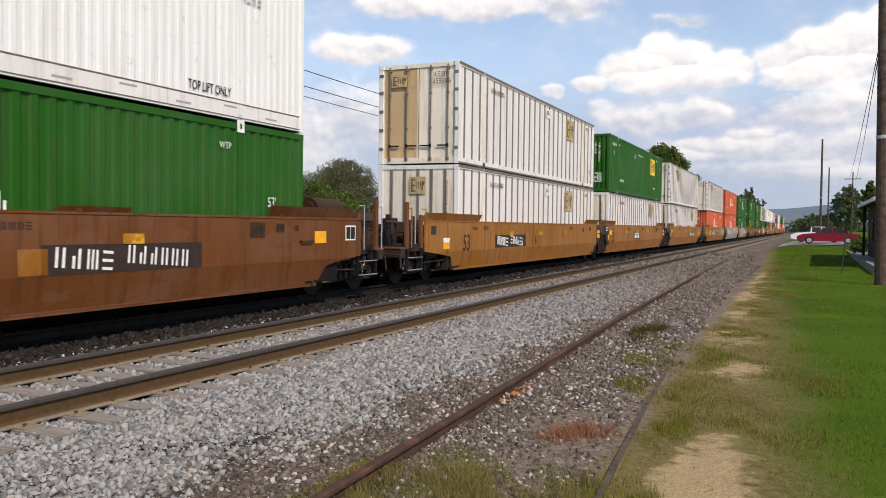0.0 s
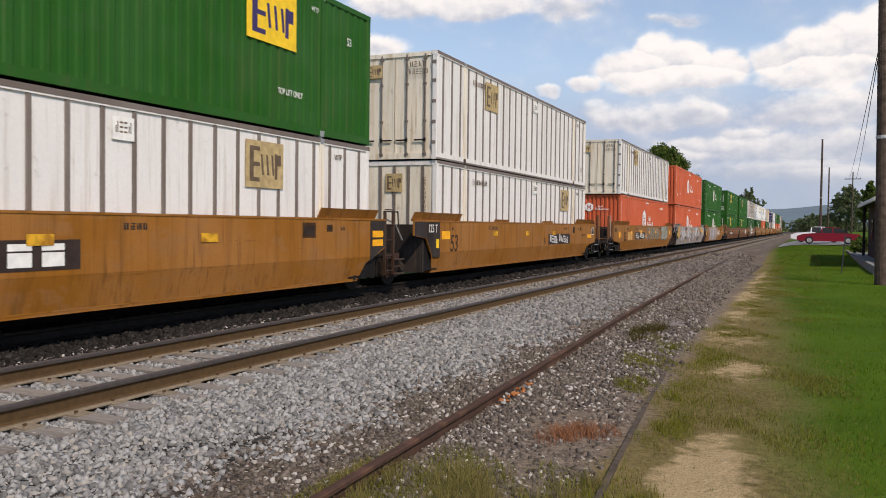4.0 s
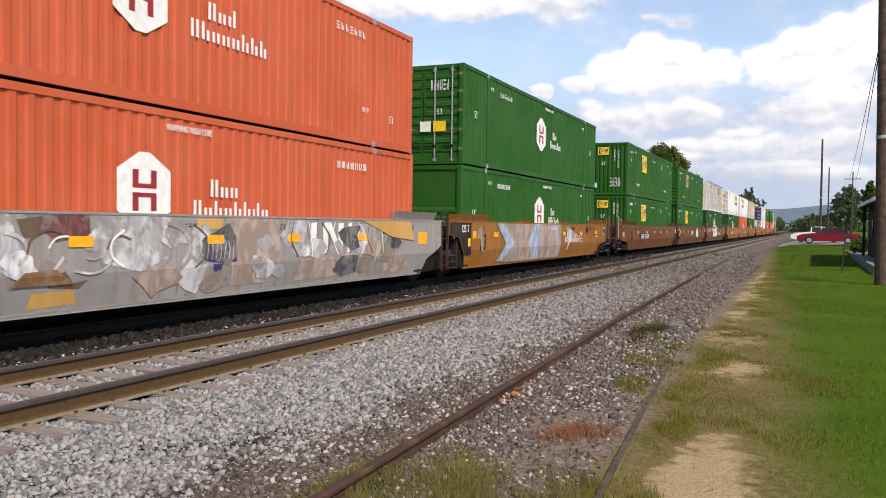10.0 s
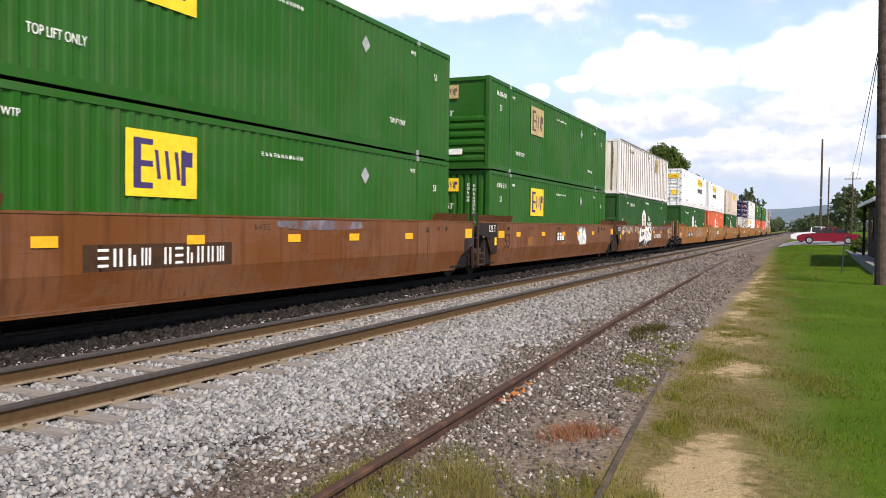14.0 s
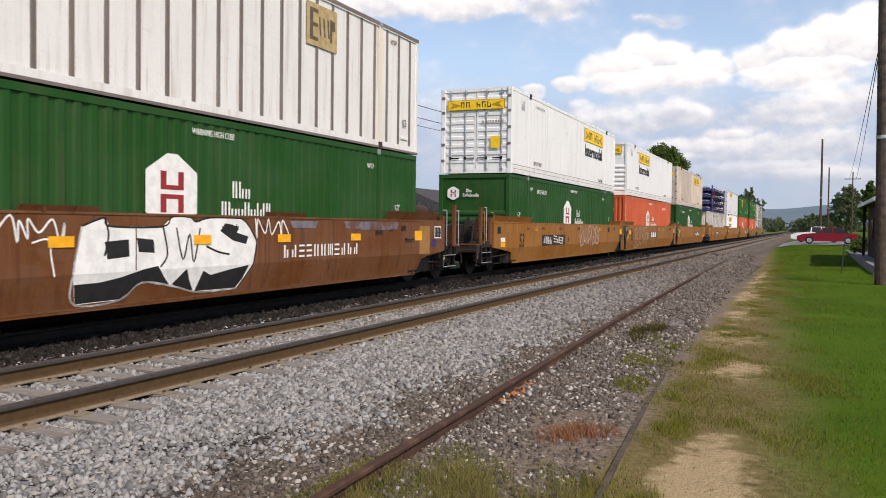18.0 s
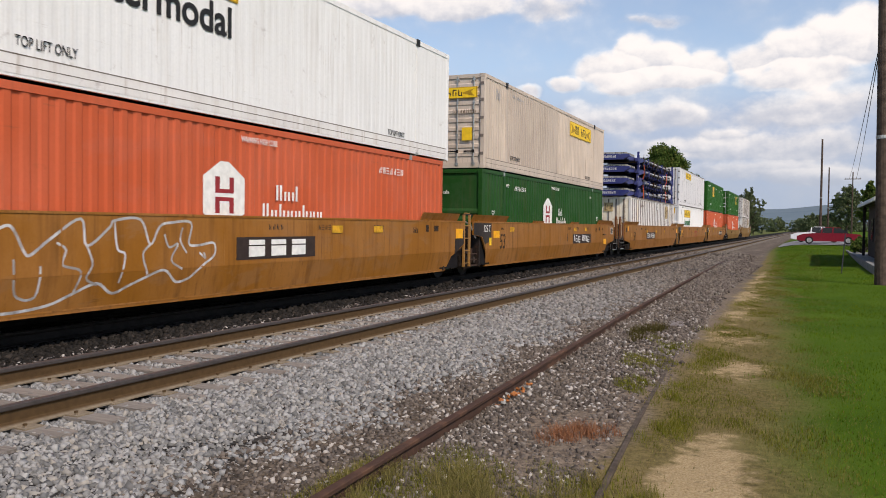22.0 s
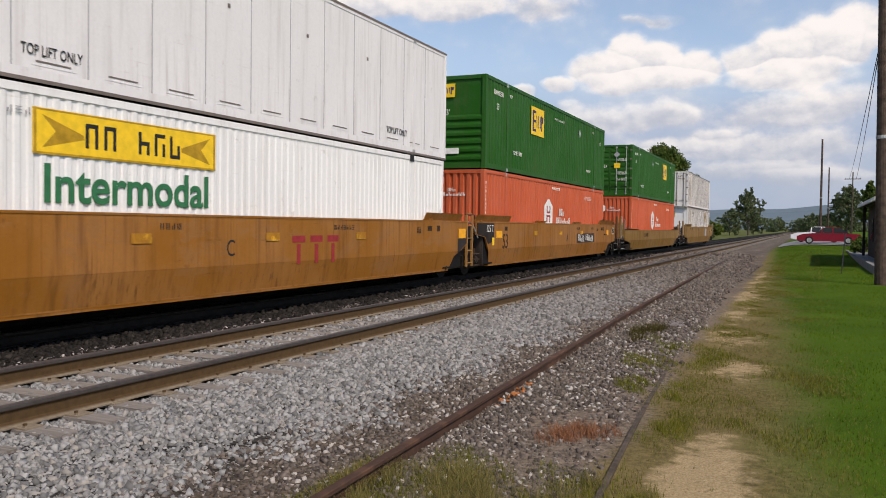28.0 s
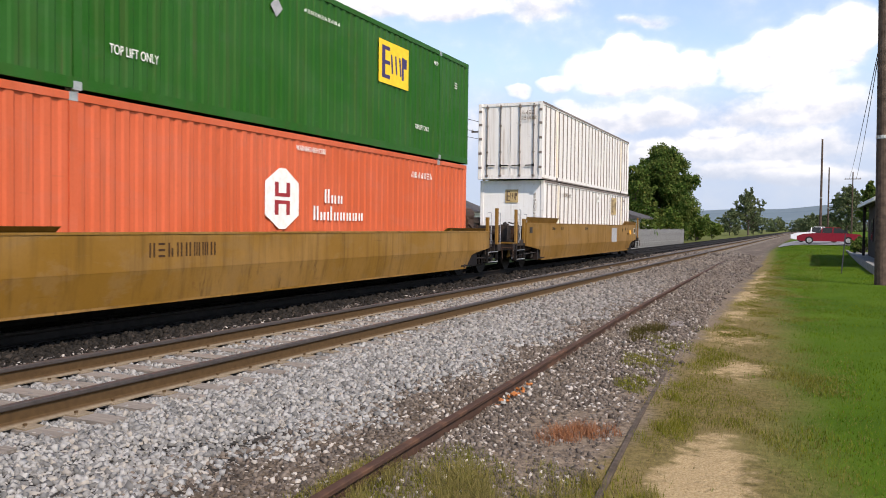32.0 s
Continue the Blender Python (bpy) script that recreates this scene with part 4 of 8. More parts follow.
    for k in range(3):
        bars(car, BLACK, SIDE, CAR_X + 0.001, y0 + rnd.uniform(1.2, 15.5), 1.62, 0.5, 0.10, 4, seed + k)
    for k in range(2 if seed in (4, 5, 6, 8) else 0):
        y = y0 + rnd.uniform(3, 15)
        plate(car, "patch", TTX_Y if mat is not TTX_Y else OLD_Y, SIDE, CAR_X, y, rnd.uniform(1.1, 1.35), rnd.uniform(0.5, 1.1), rnd.uniform(0.25, 0.45), "patch of newer paint", 0.002)


PATCH = painted("faded_tan_patch_paint", (0.29, 0.145, 0.040), (0.12, 0.06, 0.025), 0.4, 0.3)
OLD_Y = painted("faded_yellow_patch_paint", (0.52, 0.29, 0.085), (0.2, 0.1, 0.04), 0.3, 0.2)


coats = {}


def coat(car):
    """Each coat of paint on a car lies a little above the last."""
    coats[car.name] = coats.get(car.name, 0) + 1
    return 0.0015 + 0.0002 * coats[car.name]


def stroke(car, y, mat, pts, width=0.05, name="sprayed_line"):
    """One sprayed line through some points, rounded."""
    lift = coat(car)
    fine = []
    n = len(pts)
    for k in range(n - 1):
        p0, p1, p2, p3 = (Vector(pts[max(0, k - 1)]), Vector(pts[k]), Vector(pts[k + 1]), Vector(pts[min(n - 1, k + 2)]))
        for j in range(5):
            t = j / 5
            fine.append(0.5 * (2 * p1 + (p2 - p0) * t + (2 * p0 - 5 * p1 + 4 * p2 - p3) * t * t + (3 * p1 - p0 - 3 * p2 + p3) * t ** 3))
    fine.append(Vector(pts[-1]))
    rows = []
    for k, c in enumerate(fine):
        d = (fine[min(len(fine) - 1, k + 1)] - fine[max(0, k - 1)])
        e = Vector((-d.y, d.x)).normalized() * width / 2 if d.length > 0 else Vector((0, width / 2))
        rows.append([(face_x(q.y) + lift, y + q.x, min(1.775, max(0.49, q.y))) for q in (c - e, c + e)])
    return part(name, B().sheet(rows), mat, car, "sprayed looping line")


def spray(car, y, mat, pts):
    """A flat sprayed field on a car's side, which follows the bend of the lower plate."""
    lift = coat(car)
    b = B()
    for up in (True, False):
        out = clipped(pts, up)
        if len(out) > 2:
            i = len(b.v)
            b.v += [(face_x(q, up) + lift, y + p, q) for p, q in out]
            b.f.append(tuple(range(i, len(b.v))))
    return part("sprayed_field", b, mat, car, "sprayed field of paint")


def blotch(car, y, z, r, seed):
    """A small worn stencil: a faint field with dark strokes."""
    rnd = random.Random(seed)
    w, h = r * rnd.uniform(1.2, 2.2), r * rnd.uniform(0.9, 1.4)
    plate(car, "stencil", STENCIL, SIDE, CAR_X + 0.0005, y, z, w, h, "worn brown stencil", 0.002) if rnd.random() < 0.6 else None
    bars(car, BLACK, SIDE, CAR_X + 0.003, y, z, w * 0.8, h * 0.6, 3, seed)


def ladder(car, y, x, z0, z1, mat):
    b = B()
    for d in (-0.21, 0.21):
        b.box(x - 0.03, x + 0.03, y + d - 0.03, y + d + 0.03, z0 - 0.25, z1)
    paint, said = (PATCH, "yellow-brown steel ladder") if mat is TTX_Y else (RUSTY, "rust-brown steel ladder")
    lad = part("ladder", b, paint, car, said)
    for k in range(3):
        part("step", once(("lstep", k), lambda: B().box(x - 0.16, x + 0.03, 0.0, 0.55, 0.0, 0.03).mesh("step", RUSTY)), RUSTY, lad, at=(0, y + 0.22, 0.50 + 0.17 * k))
    part("step_side", B().prism([(y + 0.22, 0.42), (y + 0.77, 0.42), (y + 0.85, 1.0), (y + 0.22, 1.0)], x - 0.17, x - 0.15, "x"), RUSTY, lad)
    for k in range(5):
        part("rung", once(("rung", round(x, 3), paint.name), lambda: B().rod((x, -0.2, 0), (x, 0.2, 0), 0.016).mesh("rung", paint)), paint, lad, at=(0, y, z0 - 0.15 + k * 0.36))


def end_deck(car, y, d, mat, seed):
    """The end platform over the truck at a coupler end: sill, grating, steps, brake gear, coupler."""
    def lie(a, c):
        return tuple(sorted((y + d * a, y + d * c)))
    ya, yb = lie(0.0, 2.9)
    gear = TTX_B if mat is TTX_Y else mat          # the end posts are browner than the sides
    part("centre_sill", B().box(-0.32, 0.32, ya, yb, 0.72, 1.06).box(-0.9, 0.9, *lie(1.1, 1.7), 0.95, 1.05), UNDER, car)
    part("end_sill", B().box(-1.38, 1.38, *lie(2.65, 2.9), 0.88, 1.12), DARK_CAR, car)
    part("sill_lip", B().box(0.2, 1.385, *lie(2.62, 2.92), 1.10, 1.135), gear, car)
    g = part("walkway", B().box(-1.35, 1.35, *lie(1.75, 2.7), 1.10, 1.13), UNDER, car, "dark steel grating walkway")
    for k in range(2):
        part("cross_beam", B().box(-1.38, 1.38, *lie(1.62 + 0.95 * k, 1.70 + 0.95 * k), 1.06, 1.16), DARK_CAR, g)
    for s in (-1, 1):
        for k in (1.72, 2.55):
            q = y + d * k
            part("stanchion", B().bbox(s * 1.36 - 0.045, s * 1.36 + 0.045, q - 0.06, q + 0.06, 1.10, 2.25 if k > 2 else 1.95, 0.012), gear, car, "upright weathered grab post")
            part("step_hanger", B().box(s * 1.36 - 0.03, s * 1.36 + 0.03, q - 0.03, q + 0.03, 0.52, 1.10), UNDER, car)
            part("grab_rod", B().rod((s * 1.40, q + 0.22, 1.12), (s * 1.40, q + 0.22, 2.1), 0.014).rod((s * 1.40, q + 0.22, 2.1), (s * 1.36, q + 0.05, 2.1), 0.014), PATCH if mat is TTX_Y else GREY_M, car, "thin pale grab rod")
        a, c = lie(1.72, 2.55)
        part("step", B().box(s * 1.34 - 0.10, s * 1.34 + 0.06, a, c, 0.52, 0.56).box(s * 1.36 - 0.02, s * 1.36 + 0.02, a, c, 0.84, 0.87), UNDER, car)
        part("step_edge", B().rod((s * 1.41, a, 0.56), (s * 1.41, c, 0.56), 0.014).rod((s * 1.41, a, 0.87), (s * 1.41, c, 0.87), 0.012), STEEL, car, "worn bright step edge")
    rnd = random.Random(seed * 3 + d)
    for s in (-1, 1):
        part("side_sill", B().prism([(1.12, y + d * 0.0), (1.38, y + d * 0.0), (1.38, y + d * 2.0), (1.20, y + d * 2.65), (1.05, y + d * 2.65)] if s > 0 else [(-1.12, y), (-1.38, y), (-1.38, y + d * 2.0), (-1.20, y + d * 2.65), (-1.05, y + d * 2.65)], 1.02, 1.22, "z"), DARK_CAR, car)
        part("sill_web", B().box(min(s * 1.22, s * 1.26), max(s * 1.22, s * 1.26), *lie(0.0, 1.6), 0.90, 1.04), RUSTY, car)
        for k in range(3):
            q = y + d * (1.6 + 0.40 * k)
            part("bracket", B().prism([(s * 1.36, 1.20), (s * 1.36, 0.80), (s * 1.10, 1.05)], q - 0.02, q + 0.02, "y"), DARK_CAR, car)
        part("brace", B().rod((s * 1.34, y + d * 0.15, 1.75), (s * 1.30, y + d * 1.6, 1.22), 0.035), RUSTY, car)
    part("deck_plate", B().box(-1.12, 1.12, *lie(0.0, 1.72), 1.13, 1.17), DARK_CAR, car, "near-black steel deck")
    for k in range(5):
        q, x = rnd.uniform(0.25, 1.5), (-0.9, -0.45, 0.0, 0.75, 1.0)[k]
        w, h = rnd.uniform(0.12, 0.24), rnd.uniform(0.18, 0.55)
        part("control_box", B().bbox(x - w, x + w, *lie(q, q + rnd.uniform(0.2, 0.4)), 1.17, 1.17 + h, 0.03), DARK_CAR if k % 2 == 0 else RUSTY, car)
    for k in range(4):
        x, h = 0.95 + 0.12 * k, 1.28 + 0.11 * k
        part("brake_pipe", B().rod((x, y + d * 0.1, h), (x - 0.1, y + d * (1.2 + 0.3 * k), h - 0.02), 0.022).rod((x - 0.1, y + d * (1.2 + 0.3 * k), h - 0.02), (x - 0.05, y + d * (1.3 + 0.3 * k), 0.85), 0.022), RUSTY if k % 2 else UNDER, car)
    part("brake_cylinder", B().cyl((1.08, 0.92), 0.13, *lie(0.35, 1.0), "y", 14).cyl((1.08, 0.92), 0.05, *lie(1.0, 1.5), "y", 10), RUSTY, car, "rust-brown brake cylinder")
    part("uncoupling_lever", B().rod((1.40, y + d * 2.95, 0.95), (0.15, y + d * 3.0, 1.0), 0.018).rod((1.40, y + d * 2.95, 0.95), (1.42, y + d * 2.97, 0.62), 0.018), RUSTY, car)
    if d < 0:
        part("grab_iron", B().rod((1.36, y + d * 2.05, 1.2), (1.36, y + d * 2.05, 2.25), 0.016).rod((1.36, y + d * 2.05, 2.25), (1.36, y + d * 2.25, 2.25), 0.016), GREY_M, car, "pale bent grab iron")
    part("coupler", B().box(-0.09, 0.09, *lie(2.8, 3.45), 0.82, 1.0).prism([(-0.17, y + d * 3.35), (0.17, y + d * 3.35), (0.19, y + d * 3.62), (0.06, y + d * 3.68), (0.02, y + d * 3.5), (-0.15, y + d * 3.6)], 0.76, 1.06, "z"), UNDER, car, "rusty knuckle coupler")
    b = B()
    for k in range(7):
        an0, an1 = k / 7 * math.pi, (k + 1) / 7 * math.pi
        b.rod((0.35, y + d * (2.95 + 0.55 * math.sin(an0) * 0.5 + 0.07 * k), 0.85 - 0.28 * math.sin(an0)), (0.35, y + d * (2.95 + 0.55 * math.sin(an1) * 0.5 + 0.07 * (k + 1)), 0.85 - 0.28 * math.sin(an1)), 0.025)
    part("air_hose", b, TYRE, car, "black rubber brake hose")
    part("hose_coupling", B().bbox(0.28, 0.42, *lie(3.40, 3.55), 0.70, 0.86, 0.02), STEEL, car, "pale cast hose coupling")
    part("angle_cock", B().cyl((0.35, 0.88), 0.05, *lie(2.85, 3.05), "y", 10).rod((0.35, y + d * 2.95, 0.92), (0.52, y + d * 2.95, 1.02), 0.015), STEEL, car, "worn steel pipe cock")
    for k in range(6):
        x, q = rnd.uniform(0.2, 1.15), rnd.uniform(0.3, 2.4)
        part("bracket_plate", B().prism([(q, 0.62), (q + 0.30, 0.62), (q + 0.22, 1.10), (q + 0.05, 1.10)] if d > 0 else [(-q, 0.62), (-q - 0.30, 0.62), (-q - 0.22, 1.10), (-q - 0.05, 1.10)], x, x + 0.03, "x"), DARK_CAR if k % 3 else gear, car, at=(0, y, 0))
    for k in range(7):
        x, q, h = rnd.uniform(0.25, 1.15), rnd.uniform(0.05, 2.2), rnd.uniform(1.35, 1.95)
        part("gear_pipe", B().rod((x, y + d * q, 1.12), (x + rnd.uniform(-0.1, 0.1), y + d * q, h), 0.028).rod((x, y + d * q, h - 0.1), (x - rnd.uniform(0.1, 0.5), y + d * (q + rnd.uniform(-0.3, 0.5)), h - rnd.uniform(0.0, 0.3)), 0.024), RUSTY if k % 2 else DARK_CAR, car)
    for k in range(4):
        x, q, h = rnd.uniform(0.45, 0.95), 0.15 + 0.55 * k, rnd.uniform(0.35, 0.75)
        part("gear_box", B().bbox(x - 0.16, x + 0.16, *lie(q, q + rnd.uniform(0.25, 0.45)), 1.15, 1.15 + h, 0.04).cyl((x, y + d * (q + 0.2)), 0.07, 1.15 + h, 1.25 + h, "z", 10), DARK_CAR if k % 2 else RUSTY, car)
    part("truss_rod", B().rod((1.30, y + d * 0.1, 0.74), (1.22, y + d * 2.6, 0.66), 0.022).rod((1.22, y + d * 2.6, 0.66), (1.2, y + d * 2.7, 1.0), 0.022), DARK_CAR, car)
    part("hanging_chain", B().rod((1.18, y + d * 2.2, 1.05), (1.15, y + d * 2.3, 0.55), 0.016).rod((1.15, y + d * 2.3, 0.55), (1.12, y + d * 2.5, 0.95), 0.016), STEEL, car, "worn pale chain")
    if d > 0:
        a, c = lie(1.0, 2.1)
        part("air_reservoir", B().cyl((0.55, 2.02), 0.23, a, c, "y", 18).cyl((0.55, 2.02), 0.15, a - 0.07, a, "y", 14).cyl((0.55, 2.02), 0.15, c, c + 0.07, "y", 14), RUSTY, car, "rust-brown air reservoir")
        for q in (a + 0.1, c - 0.2):
            part("reservoir_stand", B().box(0.40, 0.70, q, q + 0.1, 1.05, 1.85), RUSTY, car)
        b = B()
        for k in range(16):
            p = [(-0.55 + 0.28 * math.cos(2 * math.pi * j / 16), y + d * 2.5, 2.15 + 0.28 * math.sin(2 * math.pi * j / 16)) for j in (k, k + 1)]
            b.rod(p[0], p[1], 0.02, 5)
        for k in range(4):
            b.rod((-0.55, y + d * 2.5, 2.15), (-0.55 + 0.28 * math.cos(k * math.pi / 2 + 0.4), y + d * 2.5, 2.15 + 0.28 * math.sin(k * math.pi / 2 + 0.4)), 0.016, 5)
        part("brake_wheel", b, RUSTY, car, "rusty hand brake wheel")
        part("brake_stand", B().box(-0.68, -0.42, *lie(2.2, 2.44), 1.1, 2.3), RUSTY, car)
        part("valve_box", B().bbox(-0.2, 0.25, *lie(1.75, 2.3), 1.12, 1.75, 0.04), RUSTY, car)
        part("brake_pipe", B().rod((1.1, y + d * 0.5, 1.72), (0.6, y + d * 1.2, 1.8), 0.03).rod((1.1, y + d * 0.5, 1.72), (1.15, y + d * 0.2, 1.2), 0.03), STEEL, car)
    else:
        part("brake_pipe", B().rod((1.2, y + d * 0.7, 1.5), (1.3, y + d * 1.3, 1.42), 0.025).rod((1.3, y + d * 1.3, 1.42), (1.33, y + d * 1.6, 1.2), 0.025).rod((1.2, y + d * 0.7, 1.5), (1.15, y + d * 0.4, 1.15), 0.025), STEEL, car, "pale air pipe")
        part("valve_box", B().bbox(0.5, 1.0, *lie(0.9, 1.35), 1.1, 1.6, 0.04), RUSTY, car)


def joint_truck_deck(car, y):
    """What shows between two wells that share a truck."""
    part("joint_casting", B().box(-0.45, 0.45, y - 1.4, y + 1.0, 0.75, 1.12).cyl((0.0, y), 0.5, 0.85, 1.2, "z", 16), UNDER, car)
    part("hand_rail", B().rod((1.3, y - 0.2, 2.0), (1.3, y + 0.5, 2.0), 0.018).rod((1.3, y + 0.5, 2.0), (1.32, y + 0.55, 1.4), 0.018), DARK_CAR, car)
    part("air_pipe", B().rod((1.36, y + 0.25, 1.7), (1.40, y + 0.55, 1.32), 0.022).rod((1.36, y + 0.25, 1.7), (1.30, y - 0.1, 1.82), 0.022), STEEL, car, "pale air pipe")


def truck(car, y, wheels):
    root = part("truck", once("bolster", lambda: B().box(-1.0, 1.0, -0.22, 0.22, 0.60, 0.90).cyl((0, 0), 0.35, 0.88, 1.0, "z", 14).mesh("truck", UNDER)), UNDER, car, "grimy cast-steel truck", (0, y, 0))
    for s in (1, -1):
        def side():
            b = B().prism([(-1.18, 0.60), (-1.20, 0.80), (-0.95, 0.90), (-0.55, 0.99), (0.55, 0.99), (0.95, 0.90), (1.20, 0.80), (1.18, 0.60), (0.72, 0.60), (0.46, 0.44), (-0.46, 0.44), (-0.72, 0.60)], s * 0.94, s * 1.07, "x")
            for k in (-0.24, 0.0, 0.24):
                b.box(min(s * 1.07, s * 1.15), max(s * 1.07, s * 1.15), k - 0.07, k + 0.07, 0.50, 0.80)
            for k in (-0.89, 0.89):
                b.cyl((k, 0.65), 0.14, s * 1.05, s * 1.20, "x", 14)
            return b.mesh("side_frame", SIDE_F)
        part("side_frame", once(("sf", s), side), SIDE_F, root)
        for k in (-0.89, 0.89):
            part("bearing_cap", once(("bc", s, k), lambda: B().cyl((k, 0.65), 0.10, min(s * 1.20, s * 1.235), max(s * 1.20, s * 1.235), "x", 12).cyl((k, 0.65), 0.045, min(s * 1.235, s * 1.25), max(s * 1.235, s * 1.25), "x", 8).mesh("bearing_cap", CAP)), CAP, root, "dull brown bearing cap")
    for k in (-0.89, 0.89):
        def wheelset():
            b = B()
            for s in (1, -1):
                x = s * 0.72
                b.cyl((0, 0), 0.46, x, x + s * 0.13, "x", 28).cyl((0, 0), 0.495, x - s * 0.03, x, "x", 28)
                b.cyl((0, 0), 0.16, x + s * 0.13, x + s * 0.2, "x", 14)
                for j in range(6):
                    an = j * math.pi / 3
                    b.box(min(x + s * 0.13, x + s * 0.135), max(x + s * 0.13, x + s * 0.135), 0.3 * math.cos(an) - 0.03, 0.3 * math.cos(an) + 0.03, 0.3 * math.sin(an) - 0.03, 0.3 * math.sin(an) + 0.03)
            b.cyl((0, 0), 0.085, -1.1, 1.1, "x", 12)
            return b.mesh("wheelset", WHEEL)
        wheels.append((part("wheelset", once("ws", wheelset), WHEEL, root, at=(0, k, 0.65)), k))
    return root


def wheel_material():
    a = Mat("worn_wheel_steel", 0.55, 0.5)
    n = a.noise(14, 4)
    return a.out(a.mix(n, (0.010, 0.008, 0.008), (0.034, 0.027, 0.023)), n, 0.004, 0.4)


WHEEL = wheel_material()
wheels = []


def well_car(label, y0s, mats, ends_of, seed):
    """A car of one or more wells. y0s: where each container's near end stands at 0 s."""
    car = thing("well_car", label, "rail car", "well cars of the train")
    base = y0s[0]
    for k, (y, m) in enumerate(zip(y0s, mats)):
        f = "coupler" if k == 0 and ends_of[0] == "coupler" else "joint"
        r = "coupler" if k == len(y0s) - 1 else "joint"
        well_unit(car, y - base, m, f, r, seed + k)
        if k == 0:
            truck(car, y - base - (1.5 if f == "coupler" else 1.1), wheels)
        truck(car, y - base + 18.1, wheels)
    roll(car, TRAIN_X, base, 0)
    return car


def number_board(car, y, z=1.28, w=2.1, seed=1, n=10):
    """A dark board: four slanting marks and six more, or three broad ones."""
    p = plate(car, "number_board", BOARD, SIDE, CAR_X + 0.002, y, z, w, 0.40, "dark board with white marks", 0.003)
    slant = Matrix(((1, 0.16, 0, 0), (0, 1, 0, 0), (0, 0, 1, 0), (0, 0, 0, 1)))
    if n < 5:
        bars(p, WHITE_M, Matrix.Identity(4), 0, 0, 0.003, w * 0.80, 0.30, 3, seed, shape=((0, 0.70, 1, 1), (0, 0, 1, 0.62)))
    else:
        bars(p, WHITE_M, slant, -w * 0.27, 0, 0.003, w * 0.35, 0.27, 4, seed), bars(p, WHITE_M, slant, w * 0.19, 0, 0.003, w * 0.44, 0.26, 6, seed + 50)
    return p


def graffiti(car, y0, y1, z0, z1, n, line, fill, seed, width=0.045):
    """Sprayed loops: n rounded shapes with a fill and an outline."""
    rnd = random.Random(seed)
    g = None
    for k in range(n):
        cx = y0 + (y1 - y0) * (k + 0.5) / n
        cz = (z0 + z1) / 2 + rnd.uniform(-0.05, 0.05)
        rx, rz = (y1 - y0) / n * rnd.uniform(0.50, 0.62), (z1 - z0) / 2 * rnd.uniform(0.8, 1.0)
        ph = [rnd.uniform(0, 6.28) for _ in range(3)]
        m = 26
        def rim(s):
            out = []
            for j in range(m):
                t = 2 * math.pi * j / m
                r = s * (1 + 0.16 * math.sin(2 * t + ph[0]) + 0.12 * math.sin(3 * t + ph[1]) + 0.07 * math.sin(5 * t + ph[2]))
                out.append((cx + rx * r * math.cos(t), min(1.77, max(0.83, cz + rz * r * math.sin(t)))))
            return out
        o, i = rim(1.0), rim(1.0 - width * 2.2 / max(rx, rz))
        b = B()
        b.sheet([[(face_x(p[1]) + 0.003 + 0.0004 * k, *p) for p in o + o[:1]], [(face_x(p[1]) + 0.003 + 0.0004 * k, *p) for p in i + i[:1]]])
        for q in range(2):
            a0 = rnd.uniform(0, 6.28)
            p0 = (cx + rx * 0.6 * math.cos(a0), cz + rz * 0.6 * math.sin(a0))
            p1 = (cx - rx * 0.5 * math.cos(a0 + 0.7), cz - rz * 0.5 * math.sin(a0 + 0.7))
            d = Vector((p1[0] - p0[0], p1[1] - p0[1])).normalized() * width
            e = Vector((-d.y, d.x)) * 0.5
            x = CAR_X + 0.0034 + 0.0004 * k
            b.v += [(x, p0[0] - e.x, p0[1] - e.y), (x, p1[0] - e.x, p1[1] - e.y), (x, p1[0] + e.x, p1[1] + e.y), (x, p0[0] + e.x, p0[1] + e.y)]
            b.f.append(tuple(range(len(b.v) - 4, len(b.v))))
        g = part("sprayed_outline", b, line, car, "sprayed looping lines")
        if fill:
            spray(car, 0, fill, o)


# ---- the train, from its head to its tail ----
Y0 = [-2.2, 21.3, 40.35, 60.6, 84.8, 104.9, 124.15, 148.07, 167.23, 186.3, 210.25, 229.1, 248.5, 271.4, 290.6, 310.05, 332.8, 356.6]

car_a = well_car("rust-brown weathered intermodal well car, end well", [Y0[0]], [TTX_B], ("joint",), 0)
number_board(car_a, 11.45, 1.17, 3.1, 1)
plate(car_a, "patch", TTX_Y, SIDE, CAR_X + 0.001, 9.78, 1.15, 0.45, 0.34, "patch of yellow paint")
car_b = well_car("yellow-brown three-unit articulated well car", Y0[1:4], [TTX_Y, TTX_Y, TTX_Y], ("coupler",), 1)
number_board(car_b, 4.9, 1.20, 3.1, 2), number_board(car_b, Y0[2] - Y0[1] + 7.9, 1.24, 1.9, 3, 3), number_board(car_b, Y0[3] - Y0[1] + 12.33, 1.20, 3.1, 4)
text(car_b, "A", 0.4, BLACK, SIDE, CAR_X + 0.002, Y0[3] - Y0[1] + 10.3, 1.02), text(car_b, "C", 0.4, BLACK, SIDE, CAR_X + 0.002, Y0[2] - Y0[1] + 5.5, 1.05)
text(car_b, "B", 0.4, BLACK, SIDE, CAR_X + 0.002, 7.6, 1.05)
car_c = well_car("three-unit articulated well car with sprayed graffiti", Y0[4:7], [TTX_Y, TTX_G, TTX_Y], ("coupler",), 4)


